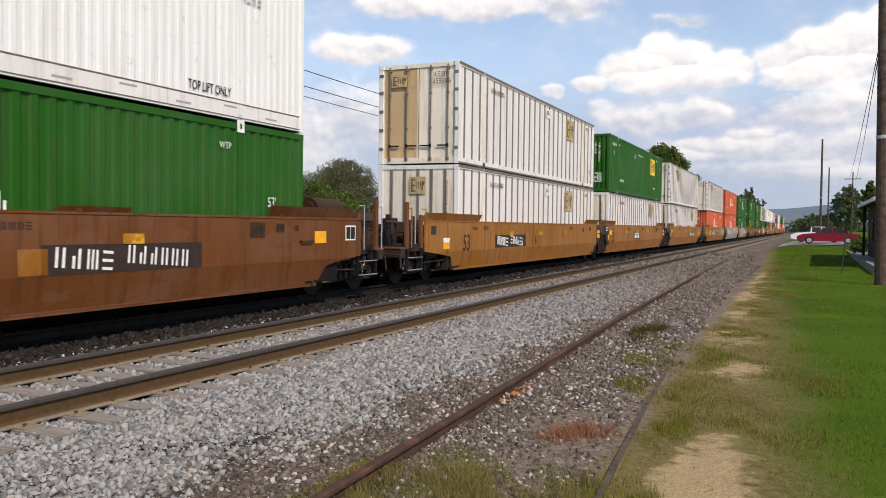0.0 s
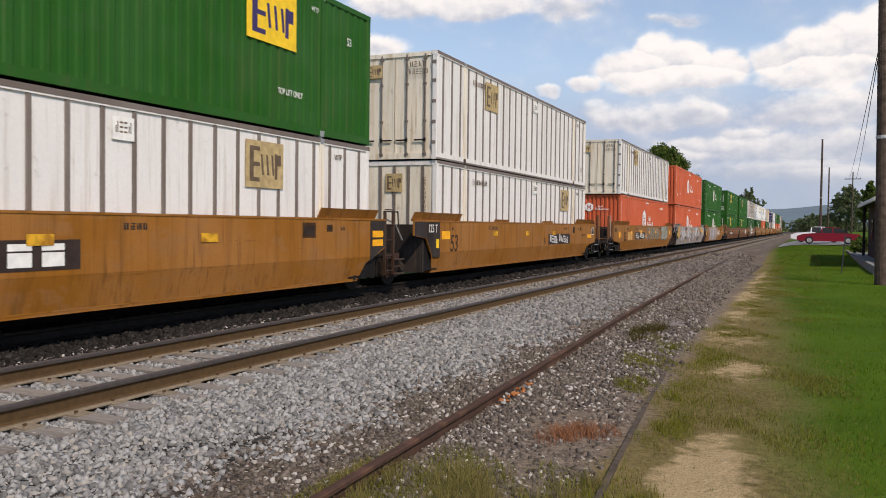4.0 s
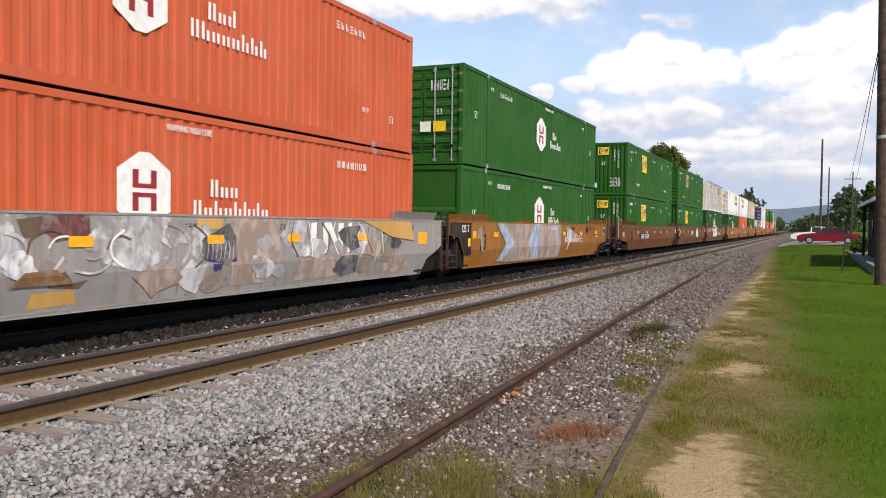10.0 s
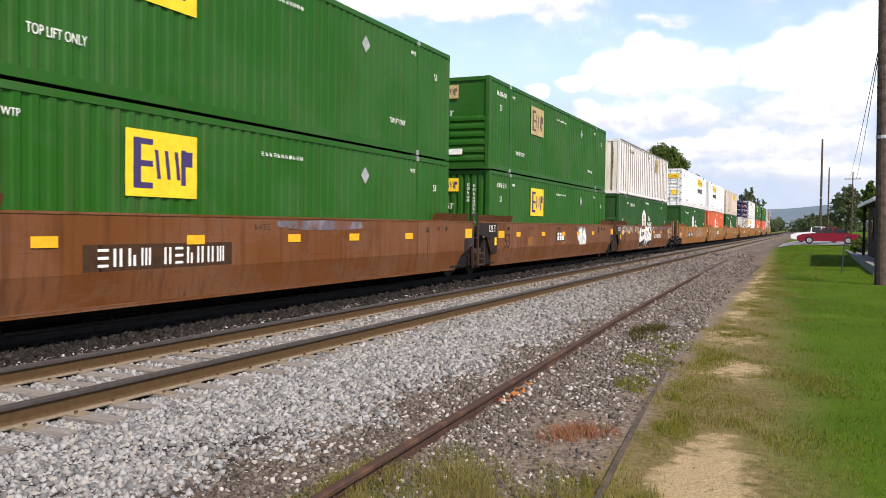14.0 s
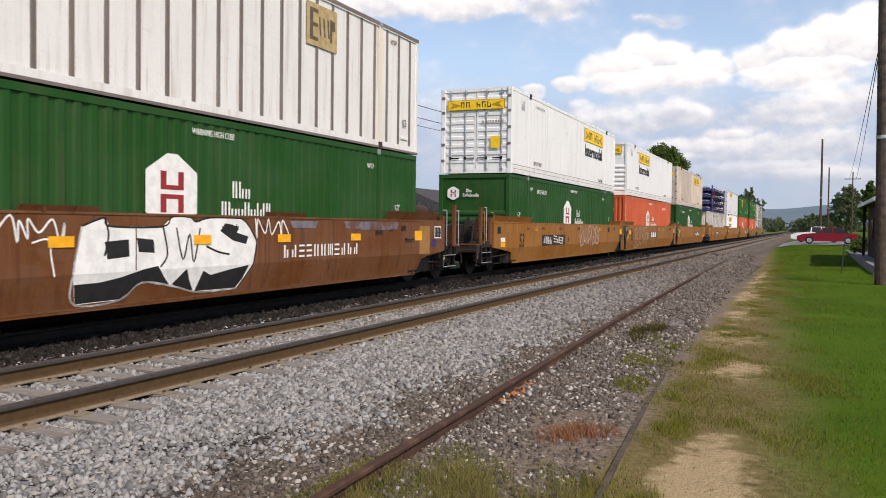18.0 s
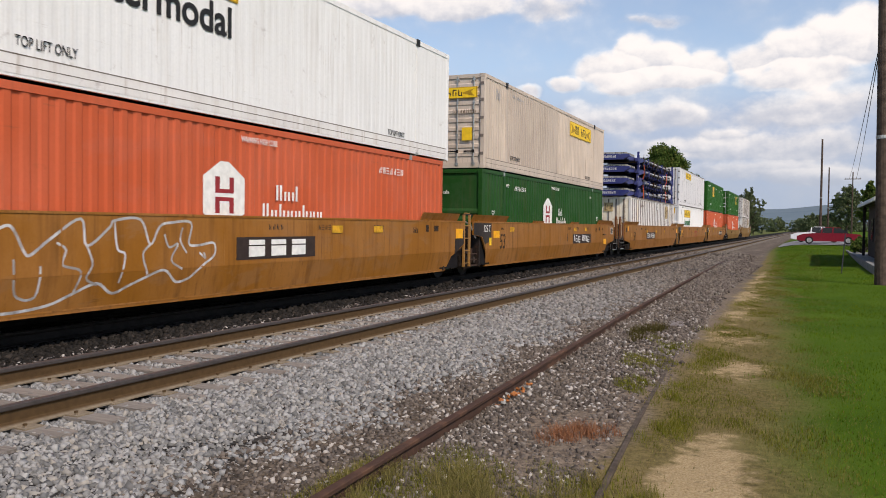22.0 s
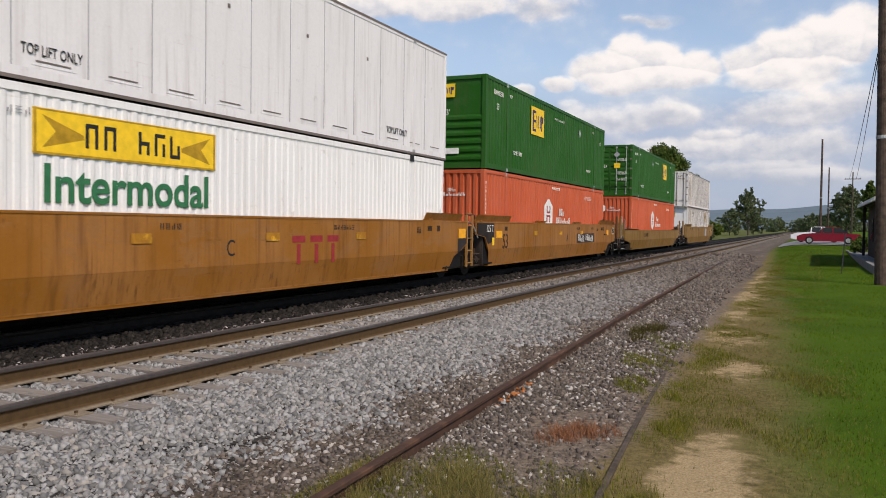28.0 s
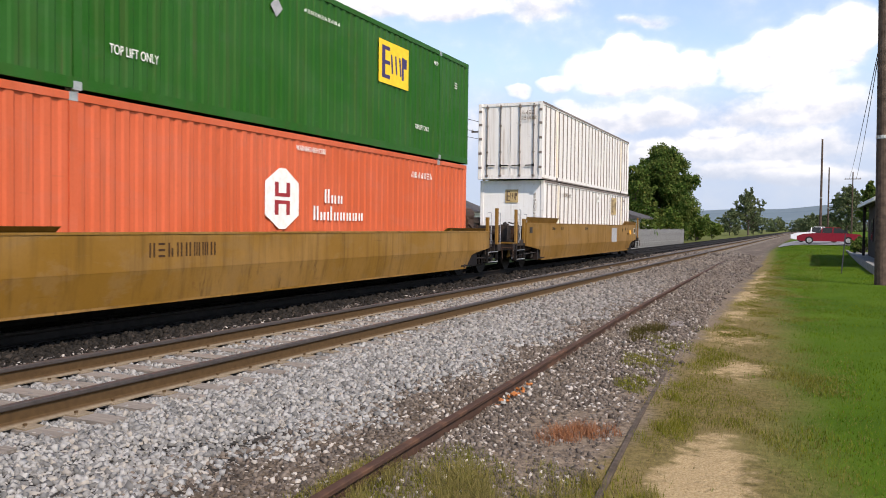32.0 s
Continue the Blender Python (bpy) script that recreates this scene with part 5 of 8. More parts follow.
def tag_lines(car, d, y0, y1, z0, z1, seed, mat=None, width=0.03):
    """A quick looping scribble."""
    rnd = random.Random(seed)
    n = int((y1 - y0) / 0.11)
    pts = [(y0 + (y1 - y0) * (k + rnd.uniform(-0.9, 0.9)) / n, (z0 if k % 2 else z1) + rnd.uniform(-0.05, 0.05) * (1 if k % 3 else 2)) for k in range(n + 1)]
    return stroke(car, d, mat or WHITE_M, pts, width)


def grey_pieces(car, d):
    """Overlapping faded pieces on the grey overpainted side."""
    for mat, pts in ((MAROON, [(4.7, 1.77), (5.75, 1.77), (5.8, 1.3), (5.5, 1.45), (5.2, 1.4), (5.0, 1.55)]), (FADED_K, [(4.6, 1.7), (5.0, 1.75), (4.95, 1.5), (4.7, 1.45)]), (PALE_F, [(2.8, 1.77), (4.5, 1.77), (4.7, 1.2), (4.2, 0.95), (3.1, 1.0)]),
                     (PALE_F, [(5.85, 1.77), (7.4, 1.77), (7.1, 1.4), (7.35, 1.1), (6.7, 0.95), (6.0, 1.1)]), (OLD_Y, [(4.85, 0.74), (5.5, 0.76), (5.6, 0.56), (4.8, 0.54)]), (FADED_K, [(5.0, 0.95), (5.3, 1.05), (5.5, 0.85), (5.75, 0.88), (5.6, 0.76), (5.1, 0.80)]),
                     (PINK_F, [(8.75, 1.77), (10.2, 1.77), (10.3, 1.0), (9.9, 0.6), (8.9, 0.6), (8.8, 1.2)]), (NAVY_M, [(8.1, 1.42), (8.5, 1.5), (8.95, 1.42), (8.98, 1.02), (8.6, 1.0), (8.2, 1.05), (7.9, 1.2)]), (NAVY_M, [(8.35, 1.0), (8.6, 1.0), (8.5, 0.6), (8.42, 0.6)]),
                     (PALE_F, [(10.6, 1.75), (11.2, 1.75), (11.0, 1.05), (10.7, 1.1)]), (GREY_M, [(13.0, 1.7), (13.9, 1.7), (14.0, 1.0), (13.2, 1.05)]), (PINK_F, [(11.0, 1.0), (13.0, 1.0), (12.8, 0.6), (10.8, 0.58)]), (OLD_Y, [(7.95, 1.75), (8.6, 1.75), (8.6, 1.58), (7.95, 1.58)])):
        spray(car, d, mat, pts)
    for y in (11.3, 11.75, 12.35, 12.7):
        spray(car, d, WHITE_M, [(y, 1.7), (y + 0.22, 1.72), (y + 0.18, 1.1), (y + 0.02, 1.08)])
    spray(car, d, WHITE_M, [(11.85, 1.72), (12.05, 1.72), (12.5, 1.1), (12.3, 1.1)])
    rnd = random.Random(77)
    for k in range(34):
        y, z, r = rnd.uniform(2.4, 15.2), rnd.uniform(0.65, 1.6), rnd.uniform(0.18, 0.5)
        ring = [(y + r * rnd.uniform(0.5, 1.5) * math.cos(j * 0.7), min(1.77, max(0.52, z + 0.75 * r * rnd.uniform(0.5, 1.3) * math.sin(j * 0.7)))) for j in range(9)]
        spray(car, d, (PALE_F, GREY_M, PALE_F, PINK_F, PALE_B, WHITE_S, DARK_S)[k % 7], ring)
    rnd = random.Random(52)
    for k in range(16):
        y, r = 2.6 + k * 0.34 + rnd.uniform(-0.2, 0.2), rnd.uniform(0.2, 0.55)
        a = rnd.uniform(0, 6.3)
        stroke(car, d, (WHITE_M, PALE_F, PALE_F, FADED_K)[k % 4], [(y + r * math.cos(a + j * 0.8), 1.3 + 0.7 * r * math.sin(a + j * 0.8)) for j in range(4)], rnd.uniform(0.02, 0.06))
    for k in range(8):
        y = 8.05 + 0.11 * k
        stroke(car, d, PALE_F, [(y, 1.40), (y + 0.06, 1.25 + 0.1 * (k % 2)), (y + 0.02, 1.08)], 0.02)
    for k in range(9):
        y = 10.7 + 0.5 * k
        stroke(car, d, (FADED_K, WHITE_M)[k % 2], [(y, 1.72), (y + 0.2 * (k % 3) - 0.1, 1.4), (y + 0.15, 1.05)], 0.03)


def big_piece(car, d):
    """A white and black sprayed piece with a thin outline."""
    body = [(5.95, 1.62), (6.35, 1.74), (6.45, 1.62), (7.5, 1.62), (7.7, 1.77), (8.1, 1.77), (8.25, 1.7), (8.6, 1.77), (9.4, 1.77), (9.6, 1.66), (9.85, 1.35), (9.75, 0.95), (9.4, 0.55), (8.4, 0.55), (7.8, 0.68), (7.1, 0.78), (6.7, 0.55), (5.9, 0.54), (5.8, 0.95)]
    spray(car, d, WHITE_M, body)
    for pts in ([(5.9, 0.55), (5.84, 0.82), (6.3, 0.83), (6.65, 0.88), (7.1, 0.98), (7.4, 1.02), (7.55, 0.85), (7.7, 0.71), (7.1, 0.77), (6.7, 0.56)], [(7.75, 0.72), (8.05, 0.95), (8.15, 0.75), (8.27, 0.57), (7.9, 0.66)], [(8.3, 0.57), (8.45, 0.9), (8.65, 0.82), (9.2, 0.90), (9.65, 0.95), (9.5, 0.7), (9.35, 0.56)],
                [(6.35, 1.40), (6.8, 1.43), (6.82, 1.18), (6.4, 1.15)], [(6.96, 1.45), (7.3, 1.42), (7.33, 1.22), (7.0, 1.24)], [(8.85, 1.55), (9.0, 1.68), (9.35, 1.62), (9.3, 1.52), (9.62, 1.45), (9.55, 1.32), (9.2, 1.38)]):
        spray(car, d, BLACK, pts)
    for pts in ([(6.35, 1.74), (6.42, 1.5), (6.35, 1.2)], [(7.5, 1.62), (7.6, 1.2), (7.45, 1.0)], [(7.8, 1.6), (7.95, 1.1), (8.1, 1.5), (8.2, 1.05), (8.35, 1.6)], [(8.5, 1.3), (8.8, 1.2), (9.1, 1.15)]):
        stroke(car, d, BLACK, pts, 0.035)
    stroke(car, d, BLACK, body[:9], 0.03), stroke(car, d, BLACK, body[8:13], 0.03), stroke(car, d, PALE_F, body[12:] + body[:1], 0.03)


d1, d2 = Y0[5] - Y0[4], Y0[6] - Y0[4]
number_board(car_c, 5.35, 1.21, 3.2, 5), bars(car_c, WHITE_M, SIDE, CAR_X + 0.005, d2 + 12.2, 1.18, 2.8, 0.26, 11, 6)
graffiti(car_c, 7.6, 12.2, 0.85, 1.75, 6, TEAL_M, BROWN_F, 11), graffiti(car_c, 13.2, 14.8, 1.0, 1.6, 3, TEAL_M, None, 12, 0.03)
grey_pieces(car_c, d1)
for mat, pts in ((OLD_Y, [(0.7, 1.77), (1.9, 1.77), (1.5, 1.5), (1.7, 1.2), (1.2, 0.86), (0.7, 0.86)]), (BROWN_F, [(2.0, 1.4), (2.5, 1.3), (2.5, 0.95), (1.9, 0.95)]), (BROWN_F, [(4.5, 0.84), (4.7, 1.02), (5.2, 1.05), (5.5, 0.84)]), (OLD_Y, [(13.4, 1.77), (15.8, 1.77), (16.0, 1.3), (14.8, 1.4)]),
                 (GREY_M, [(1.9, 1.6), (2.6, 1.3), (1.9, 1.15), (1.5, 1.35)])):
    spray(car_c, d1, mat, pts)
for mat, pts in ((PINK_F, [(3.4, 1.77), (7.0, 1.77), (6.1, 1.13), (6.7, 0.50), (3.5, 0.50), (4.55, 1.13)]), (PINK_F, [(7.3, 1.77), (10.3, 1.77), (10.1, 0.50), (7.2, 0.50)]),
                 (BLUE_M, [(2.77, 1.77), (3.4, 1.77), (4.55, 1.13), (3.5, 0.55), (2.9, 0.55), (3.65, 1.13)]), (BLUE_M, [(6.0, 1.13), (6.9, 1.77), (7.45, 1.77), (7.25, 0.50), (6.6, 0.50)]),
                 (BLUE_M, [(8.4, 1.70), (9.6, 1.70), (9.9, 0.70), (9.7, 0.70), (9.45, 1.55), (8.4, 1.58)]), (PALE_F, [(10.9, 1.68), (11.3, 1.66), (12.7, 1.35), (11.5, 1.05), (11.3, 0.75), (11.1, 0.75), (11.3, 1.1)]), (PALE_B, [(1.0, 1.6), (1.55, 1.66), (1.6, 0.9), (1.4, 0.9), (1.3, 1.4), (1.05, 1.3)])):
    spray(car_c, d2, mat, pts)
spray(car_c, 0, PALE_T, [(12.7, 1.77), (15.7, 1.77), (15.2, 1.0), (14.6, 0.84), (13.6, 0.95), (13.2, 0.84), (12.9, 0.9)])
for a, b in ((1.75, 2.35), (2.4, 3.0)):
    plate(car_c, "patch", OLD_Y, SIDE, CAR_X + 0.001, (a + b) / 2, 1.22, b - a, 0.42, "patch of newer paint", 0.002)
text(car_c, "A", 0.4, WHITE_M, SIDE, CAR_X + 0.002, 7.3, 1.05)
car_d = well_car("rust-brown three-unit articulated well car with graffiti", Y0[7:10], [TTX_B, TTX_B, TTX_B], ("coupler",), 7)
d1, d2 = Y0[8] - Y0[7], Y0[9] - Y0[7]
plate(car_d, "number_board", STENCIL, SIDE, CAR_X + 0.001, 4.93, 1.17, 3.2, 0.38, "dull brown board with white bars", 0.002), bars(car_d, WHITE_M, SIDE, CAR_X + 0.004, 4.1, 1.17, 1.1, 0.26, 4, 7), bars(car_d, WHITE_M, SIDE, CAR_X + 0.004, 5.6, 1.17, 1.5, 0.26, 6, 8), number_board(car_d, d1 + 8.0, 1.30, 1.3, 8, 3), bars(car_d, WHITE_M, SIDE, CAR_X + 0.004, d2 + 12.1, 1.16, 2.9, 0.24, 11, 9)
graffiti(car_d, d1 + 10.8, d1 + 12.1, 0.83, 1.77, 2, GREY_M, WHITE_M, 17), big_piece(car_d, d2)
tag_lines(car_d, d2, 4.3, 5.75, 1.45, 1.74, 5), tag_lines(car_d, d2, 9.75, 10.85, 1.45, 1.74, 6), tag_lines(car_d, d2, 0.8, 3.6, 1.40, 1.74, 7), stroke(car_d, d2, WHITE_M, [(5.15, 1.40), (5.4, 1.44), (5.45, 1.2), (5.5, 0.95)], 0.025)
spray(car_d, 0, BAND, [(7.8, 1.73), (9.5, 1.76), (11.0, 1.74), (11.1, 1.60), (10.2, 1.56), (8.6, 1.57), (7.9, 1.62)]), spray(car_d, d2, BAND, [(12.9, 1.75), (15.5, 1.75), (15.4, 1.58), (14.2, 1.55), (13.0, 1.60)]), spray(car_d, d2, BAND, [(10.9, 1.74), (11.9, 1.74), (11.8, 1.60), (11.0, 1.60)])
plate(car_d, "patch", PATCH, SIDE, CAR_X + 0.001, d2 + 16.98, 1.30, 0.62, 0.72, "patch of yellowish paint", 0.002), plate(car_d, "patch", NAVY_M, SIDE, CAR_X + 0.001, d2 + 17.55, 1.22, 0.34, 0.20, "small dark blue panel", 0.002)
car_e = well_car("yellow-brown three-unit articulated well car with graffiti", Y0[10:13], [TTX_Y, TTX_Y, TTX_Y], ("coupler",), 10)
d1, d2 = Y0[11] - Y0[10], Y0[12] - Y0[10]
number_board(car_e, 4.92, 1.17, 3.2, 10), number_board(car_e, d1 + 8.6, 1.24, 2.5, 11, 3), number_board(car_e, d2 + 11.9, 1.18, 3.1, 12)
graffiti(car_e, 8.9, 12.4, 0.83, 1.77, 5, PALE_F, None, 21, 0.03)
stroke(car_e, d1, PALE_F, [(2.6, 1.5), (2.9, 1.62), (3.1, 1.3), (3.2, 1.25), (3.5, 1.45), (4.0, 1.72), (4.1, 1.35), (4.5, 1.6), (4.6, 1.7), (5.1, 1.72), (5.3, 1.35), (5.5, 1.62), (5.75, 1.68), (6.2, 1.68), (6.15, 1.35), (6.4, 1.32), (6.75, 1.35), (6.77, 1.15), (6.5, 1.0), (6.2, 0.8)], 0.04)
stroke(car_e, d1, PALE_F, [(6.2, 0.8), (5.9, 0.75), (5.6, 0.95), (5.2, 0.85), (4.9, 0.75), (4.6, 0.66), (4.3, 0.82), (3.9, 0.7), (3.5, 0.57), (2.9, 0.52), (2.7, 0.58), (2.75, 0.8), (2.6, 1.5)], 0.04)
for pts in ([(2.95, 1.2), (3.0, 0.75), (3.3, 0.7), (3.35, 1.1)], [(3.6, 1.4), (3.75, 1.3), (3.7, 1.1), (4.0, 1.0), (3.9, 0.7)], [(4.1, 1.35), (4.2, 1.1), (4.1, 0.9), (4.3, 0.8)], [(4.6, 1.68), (4.65, 1.3), (4.8, 1.2), (4.7, 0.8)], [(5.3, 1.35), (5.15, 1.2), (5.25, 0.9)], [(5.6, 1.5), (5.7, 1.3), (5.9, 1.35), (5.75, 1.1), (6.0, 0.95)], [(6.0, 1.6), (5.95, 1.4), (6.1, 1.2)], [(6.4, 1.2), (6.55, 1.1), (6.5, 1.2)]):
    stroke(car_e, d1, PALE_F, pts, 0.035)
tag_lines(car_e, d1, 0.7, 2.2, 1.0, 1.6, 25, FADED_K, 0.04)
text(car_e, "A", 0.4, BLACK, SIDE, CAR_X + 0.002, 7.0, 1.05), text(car_e, "B", 0.4, BLACK, SIDE, CAR_X + 0.002, d2 + 9.5, 1.1)
car_f = well_car("clean yellow-brown three-unit articulated well car", Y0[13:16], [TTX_Y, TTX_Y, TTX_Y], ("coupler",), 13)
d1, d2 = Y0[14] - Y0[13], Y0[15] - Y0[13]
number_board(car_f, 6.3, 1.20, 3.1, 13), number_board(car_f, d2 + 12.3, 1.20, 3.1, 14)
bars(car_f, RED_M, SIDE, CAR_X + 0.002, d1 + 9.7, 1.18, 1.9, 0.55, 3, 5, shape=((0, 0.76, 1, 1), (0.36, 0, 0.64, 0.70)))
text(car_f, "C", 0.4, BLACK, SIDE, CAR_X + 0.002, d1 + 7.0, 1.12), text(car_f, "A", 0.4, BLACK, SIDE, CAR_X + 0.002, d2 + 9.2, 1.1)
car_g = well_car("olive-yellow single well car", [Y0[16]], [FEC_Y], ("coupler",), 16)
bars(car_g, STENCIL, SIDE, CAR_X + 0.002, 4.5, 1.26, 1.6, 0.22, 8, 8)
car_h = well_car("olive-yellow single well car at the train's tail", [Y0[17]], [FEC_Y], ("coupler",), 17)
plate(car_h, "patch", GREY_M, SIDE, CAR_X + 0.001, 12.5, 1.3, 1.2, 0.7, "grey painted patch")


# how far the lower and the upper container stand back from the front of the well
SHIFT = [(0, 0), (0.60, 0.58), (1.0, 1.0), (0.66, 0.6), (0.36, 0.22), (0.02, -0.06), (0.1, 0.2), (0.0, -0.02), (0.2, 0.1), (0.54, 0.59), (-0.04, 0.08), (0.28, 0.62), (0.03, 0.15), (0.49, 0.49), (0.13, 0.25), (-0.03, 0.02), (0.45, 0.52), (0.6, 0.3)]


def load(k, c, level):
    return roll(c, TRAIN_X, Y0[k] + SHIFT[k][level], DECK if level == 0 else UPPER)


G_LABEL, H_LABEL, O_LABEL = "green ribbed steel container with a yellow logo panel", "dark green ribbed steel container with a white badge", "orange-red ribbed steel container with a white badge"
W_LABEL = "white sheet-and-post container with dark grey side posts"
# 0: white over green
c = ribbed(G_LABEL, GREEN_A, "upright"); marks_hub(c, 1, green=True); load(0, c, 0)
c = ribbed("white finely ribbed container with black lettering", WHITE_C, "level", 0.20, depth=0.010)
text(c, "TOP LIFT ONLY", 0.22, BLACK, SIDE, FX, 13.35, 0.38), part("bottom_band", B().box(FX - 0.02, FX + 0.004, 0.16, LEN - 0.16, 0.05, 0.28), WHITE_P, c), bars(c, GREY_M, SIDE, FX, 14.3, 2.2, 0.9, 0.2, 6, 2)
for z in (0.30, 0.055):
    part("band_edge", B().box(FX - 0.02, FX + 0.007, 0.16, LEN - 0.16, z - 0.008, z + 0.008), POST, c)
for k in range(13):
    plate(c, "band_slot", GREY_M, SIDE, FX + 0.004, 0.9 + 1.18 * k, 0.13 + 0.09 * (k % 2), 0.34, 0.035, "", 0.002)
plate(c, "notice", WHITE_M, SIDE, FX + 0.012, LEN - 2.0, -0.09, 0.20, 0.22, "small white notice with a dark mark"), plate(c, "notice_mark", BLACK, SIDE, FX + 0.016, LEN - 2.0, -0.09, 0.05, 0.09, "", 0.002)
load(0, c, 1)
# 1: white over white
c = posted(W_LABEL, "posts"); marks_white(c, 3, False, 11.85); load(1, c, 0)
c = posted("white sheet-and-post container with rust-stained doors", "rusty_doors"); marks_white(c, 4, True, 11.95); load(1, c, 1)
# 2: green over white
c = posted(W_LABEL, "posts"); marks_white(c, 5, False); load(2, c, 0)
c = ribbed(G_LABEL, GREEN_A, "upright"); marks_green(c, 6, True, "upright", 12.4); load(2, c, 1)
# 3: white over white
c = posted(W_LABEL, "posts"); marks_white(c, 7, False, 12.8); load(3, c, 0)
c = posted(W_LABEL, "flat_doors"); marks_white(c, 8, True, 4.2); load(3, c, 1)
# 4: white over orange
c = ribbed(O_LABEL, ORANGE, "upright"); marks_hub(c, 9); load(4, c, 0)
c = posted("white sheet-and-post container with rust-stained doors", "flat_doors"); marks_white(c, 10, True, 4.2); load(4, c, 1)
# 5: orange over orange
c = ribbed(O_LABEL, ORANGE, "upright"); marks_hub(c, 11); load(5, c, 0)
c = ribbed(O_LABEL, ORANGE, "upright"); marks_hub(c, 12); load(5, c, 1)
# 6: dark green over dark green
c = ribbed(H_LABEL, GREEN_A, "level"); marks_hub(c, 13, 1.2, False, RED_M, 7.6, True); badge(c, END, -0.7, -0.004, 2.3, 0.45); load(6, c, 0)
c = ribbed("dark green ribbed container with steel lock rods", GREEN_A, "doors"); marks_hub(c, 14, 1.2, False, RED_M, 7.6, True); plate(c, "notice", YELLOW_M, END, 0.55, -0.012, 1.1, 0.4, 0.3, "yellow notice"); plate(c, "notice", WHITE_M, END, 0.1, -0.012, 1.1, 0.35, 0.3); text(c, "53", 0.22, WHITE_M, END, 0.55, -0.012, 1.45); bars(c, WHITE_M, END, 0.55, -0.012, 2.3, 0.6, 0.3, 6, 3); load(6, c, 1)
# 7, 8: green over green
for k, n1, n2, s in ((7, "upright", "upright", 15), (8, "upright", "level", 18)):
    c = ribbed(G_LABEL, GREEN_A, n1); marks_green(c, s, True, n1); load(k, c, 0)
    c = ribbed(G_LABEL, GREEN_A, n2); marks_green(c, s + 1, k == 7, n2); load(k, c, 1)
# 9: white over dark green
c = ribbed(H_LABEL, GREEN_B, "level"); marks_hub(c, 21, 1.2, False, None, 7.3, True); badge(c, END, -0.7, -0.002, 2.35, 0.45), wordmark(c, END, -0.1, -0.002, 2.35, 0.6, 0.28, WHITE_M); load(9, c, 0)
c = posted("white sheet-and-post container with a rust-stained end", "posts"); marks_white(c, 22, False, 11.6); load(9, c, 1)
# 10: clean white over dark green
c = ribbed(H_LABEL, GREEN_B, "level"); marks_hub(c, 23, 1.2, False, None, 7.3, True); badge(c, END, -0.75, -0.002, 2.25, 0.45), wordmark(c, END, -0.1, -0.002, 2.25, 0.6, 0.28, WHITE_M); load(10, c, 0)
c = ribbed("clean white container with a long yellow logo panel", WHITE_C, "doors", 0.20, depth=0.004); marks_long(c, 24, ink=BLACK); load(10, c, 1)
# 11: white over orange
c = ribbed(O_LABEL, ORANGE, "upright"); marks_hub(c, 25); load(11, c, 0)
c = ribbed("clean white container with a long yellow logo panel", WHITE_C, "level", 0.20, depth=0.004); marks_long(c, 26, True, 5.1, False, BLACK); load(11, c, 1)
CREAM_D = painted("grey_brown_repaint", (0.42, 0.345, 0.29), (0.18, 0.13, 0.10), 0.35, 0.3)
# 12: cream over dark green
c = ribbed(H_LABEL, GREEN_B, "level"); marks_hub(c, 27, 1.2, False, None, 7.0, True); badge(c, END, -0.75, -0.002, 2.25, 0.45), wordmark(c, END, -0.1, -0.002, 2.25, 0.6, 0.28, WHITE_M); load(12, c, 0)
c = ribbed("dirty cream ribbed container with a long yellow logo panel", BEIGE, "doors", 0.22); patched_panel(c, CREAM_D, 2.1, 8.2); marks_long(c, 28, False, 11.7, band=BEIGE); load(12, c, 1)
# 13: container chassis stacked on a white container
c = posted(W_LABEL, "posts"); marks_white(c, 29, False, 12.5); load(13, c, 0)


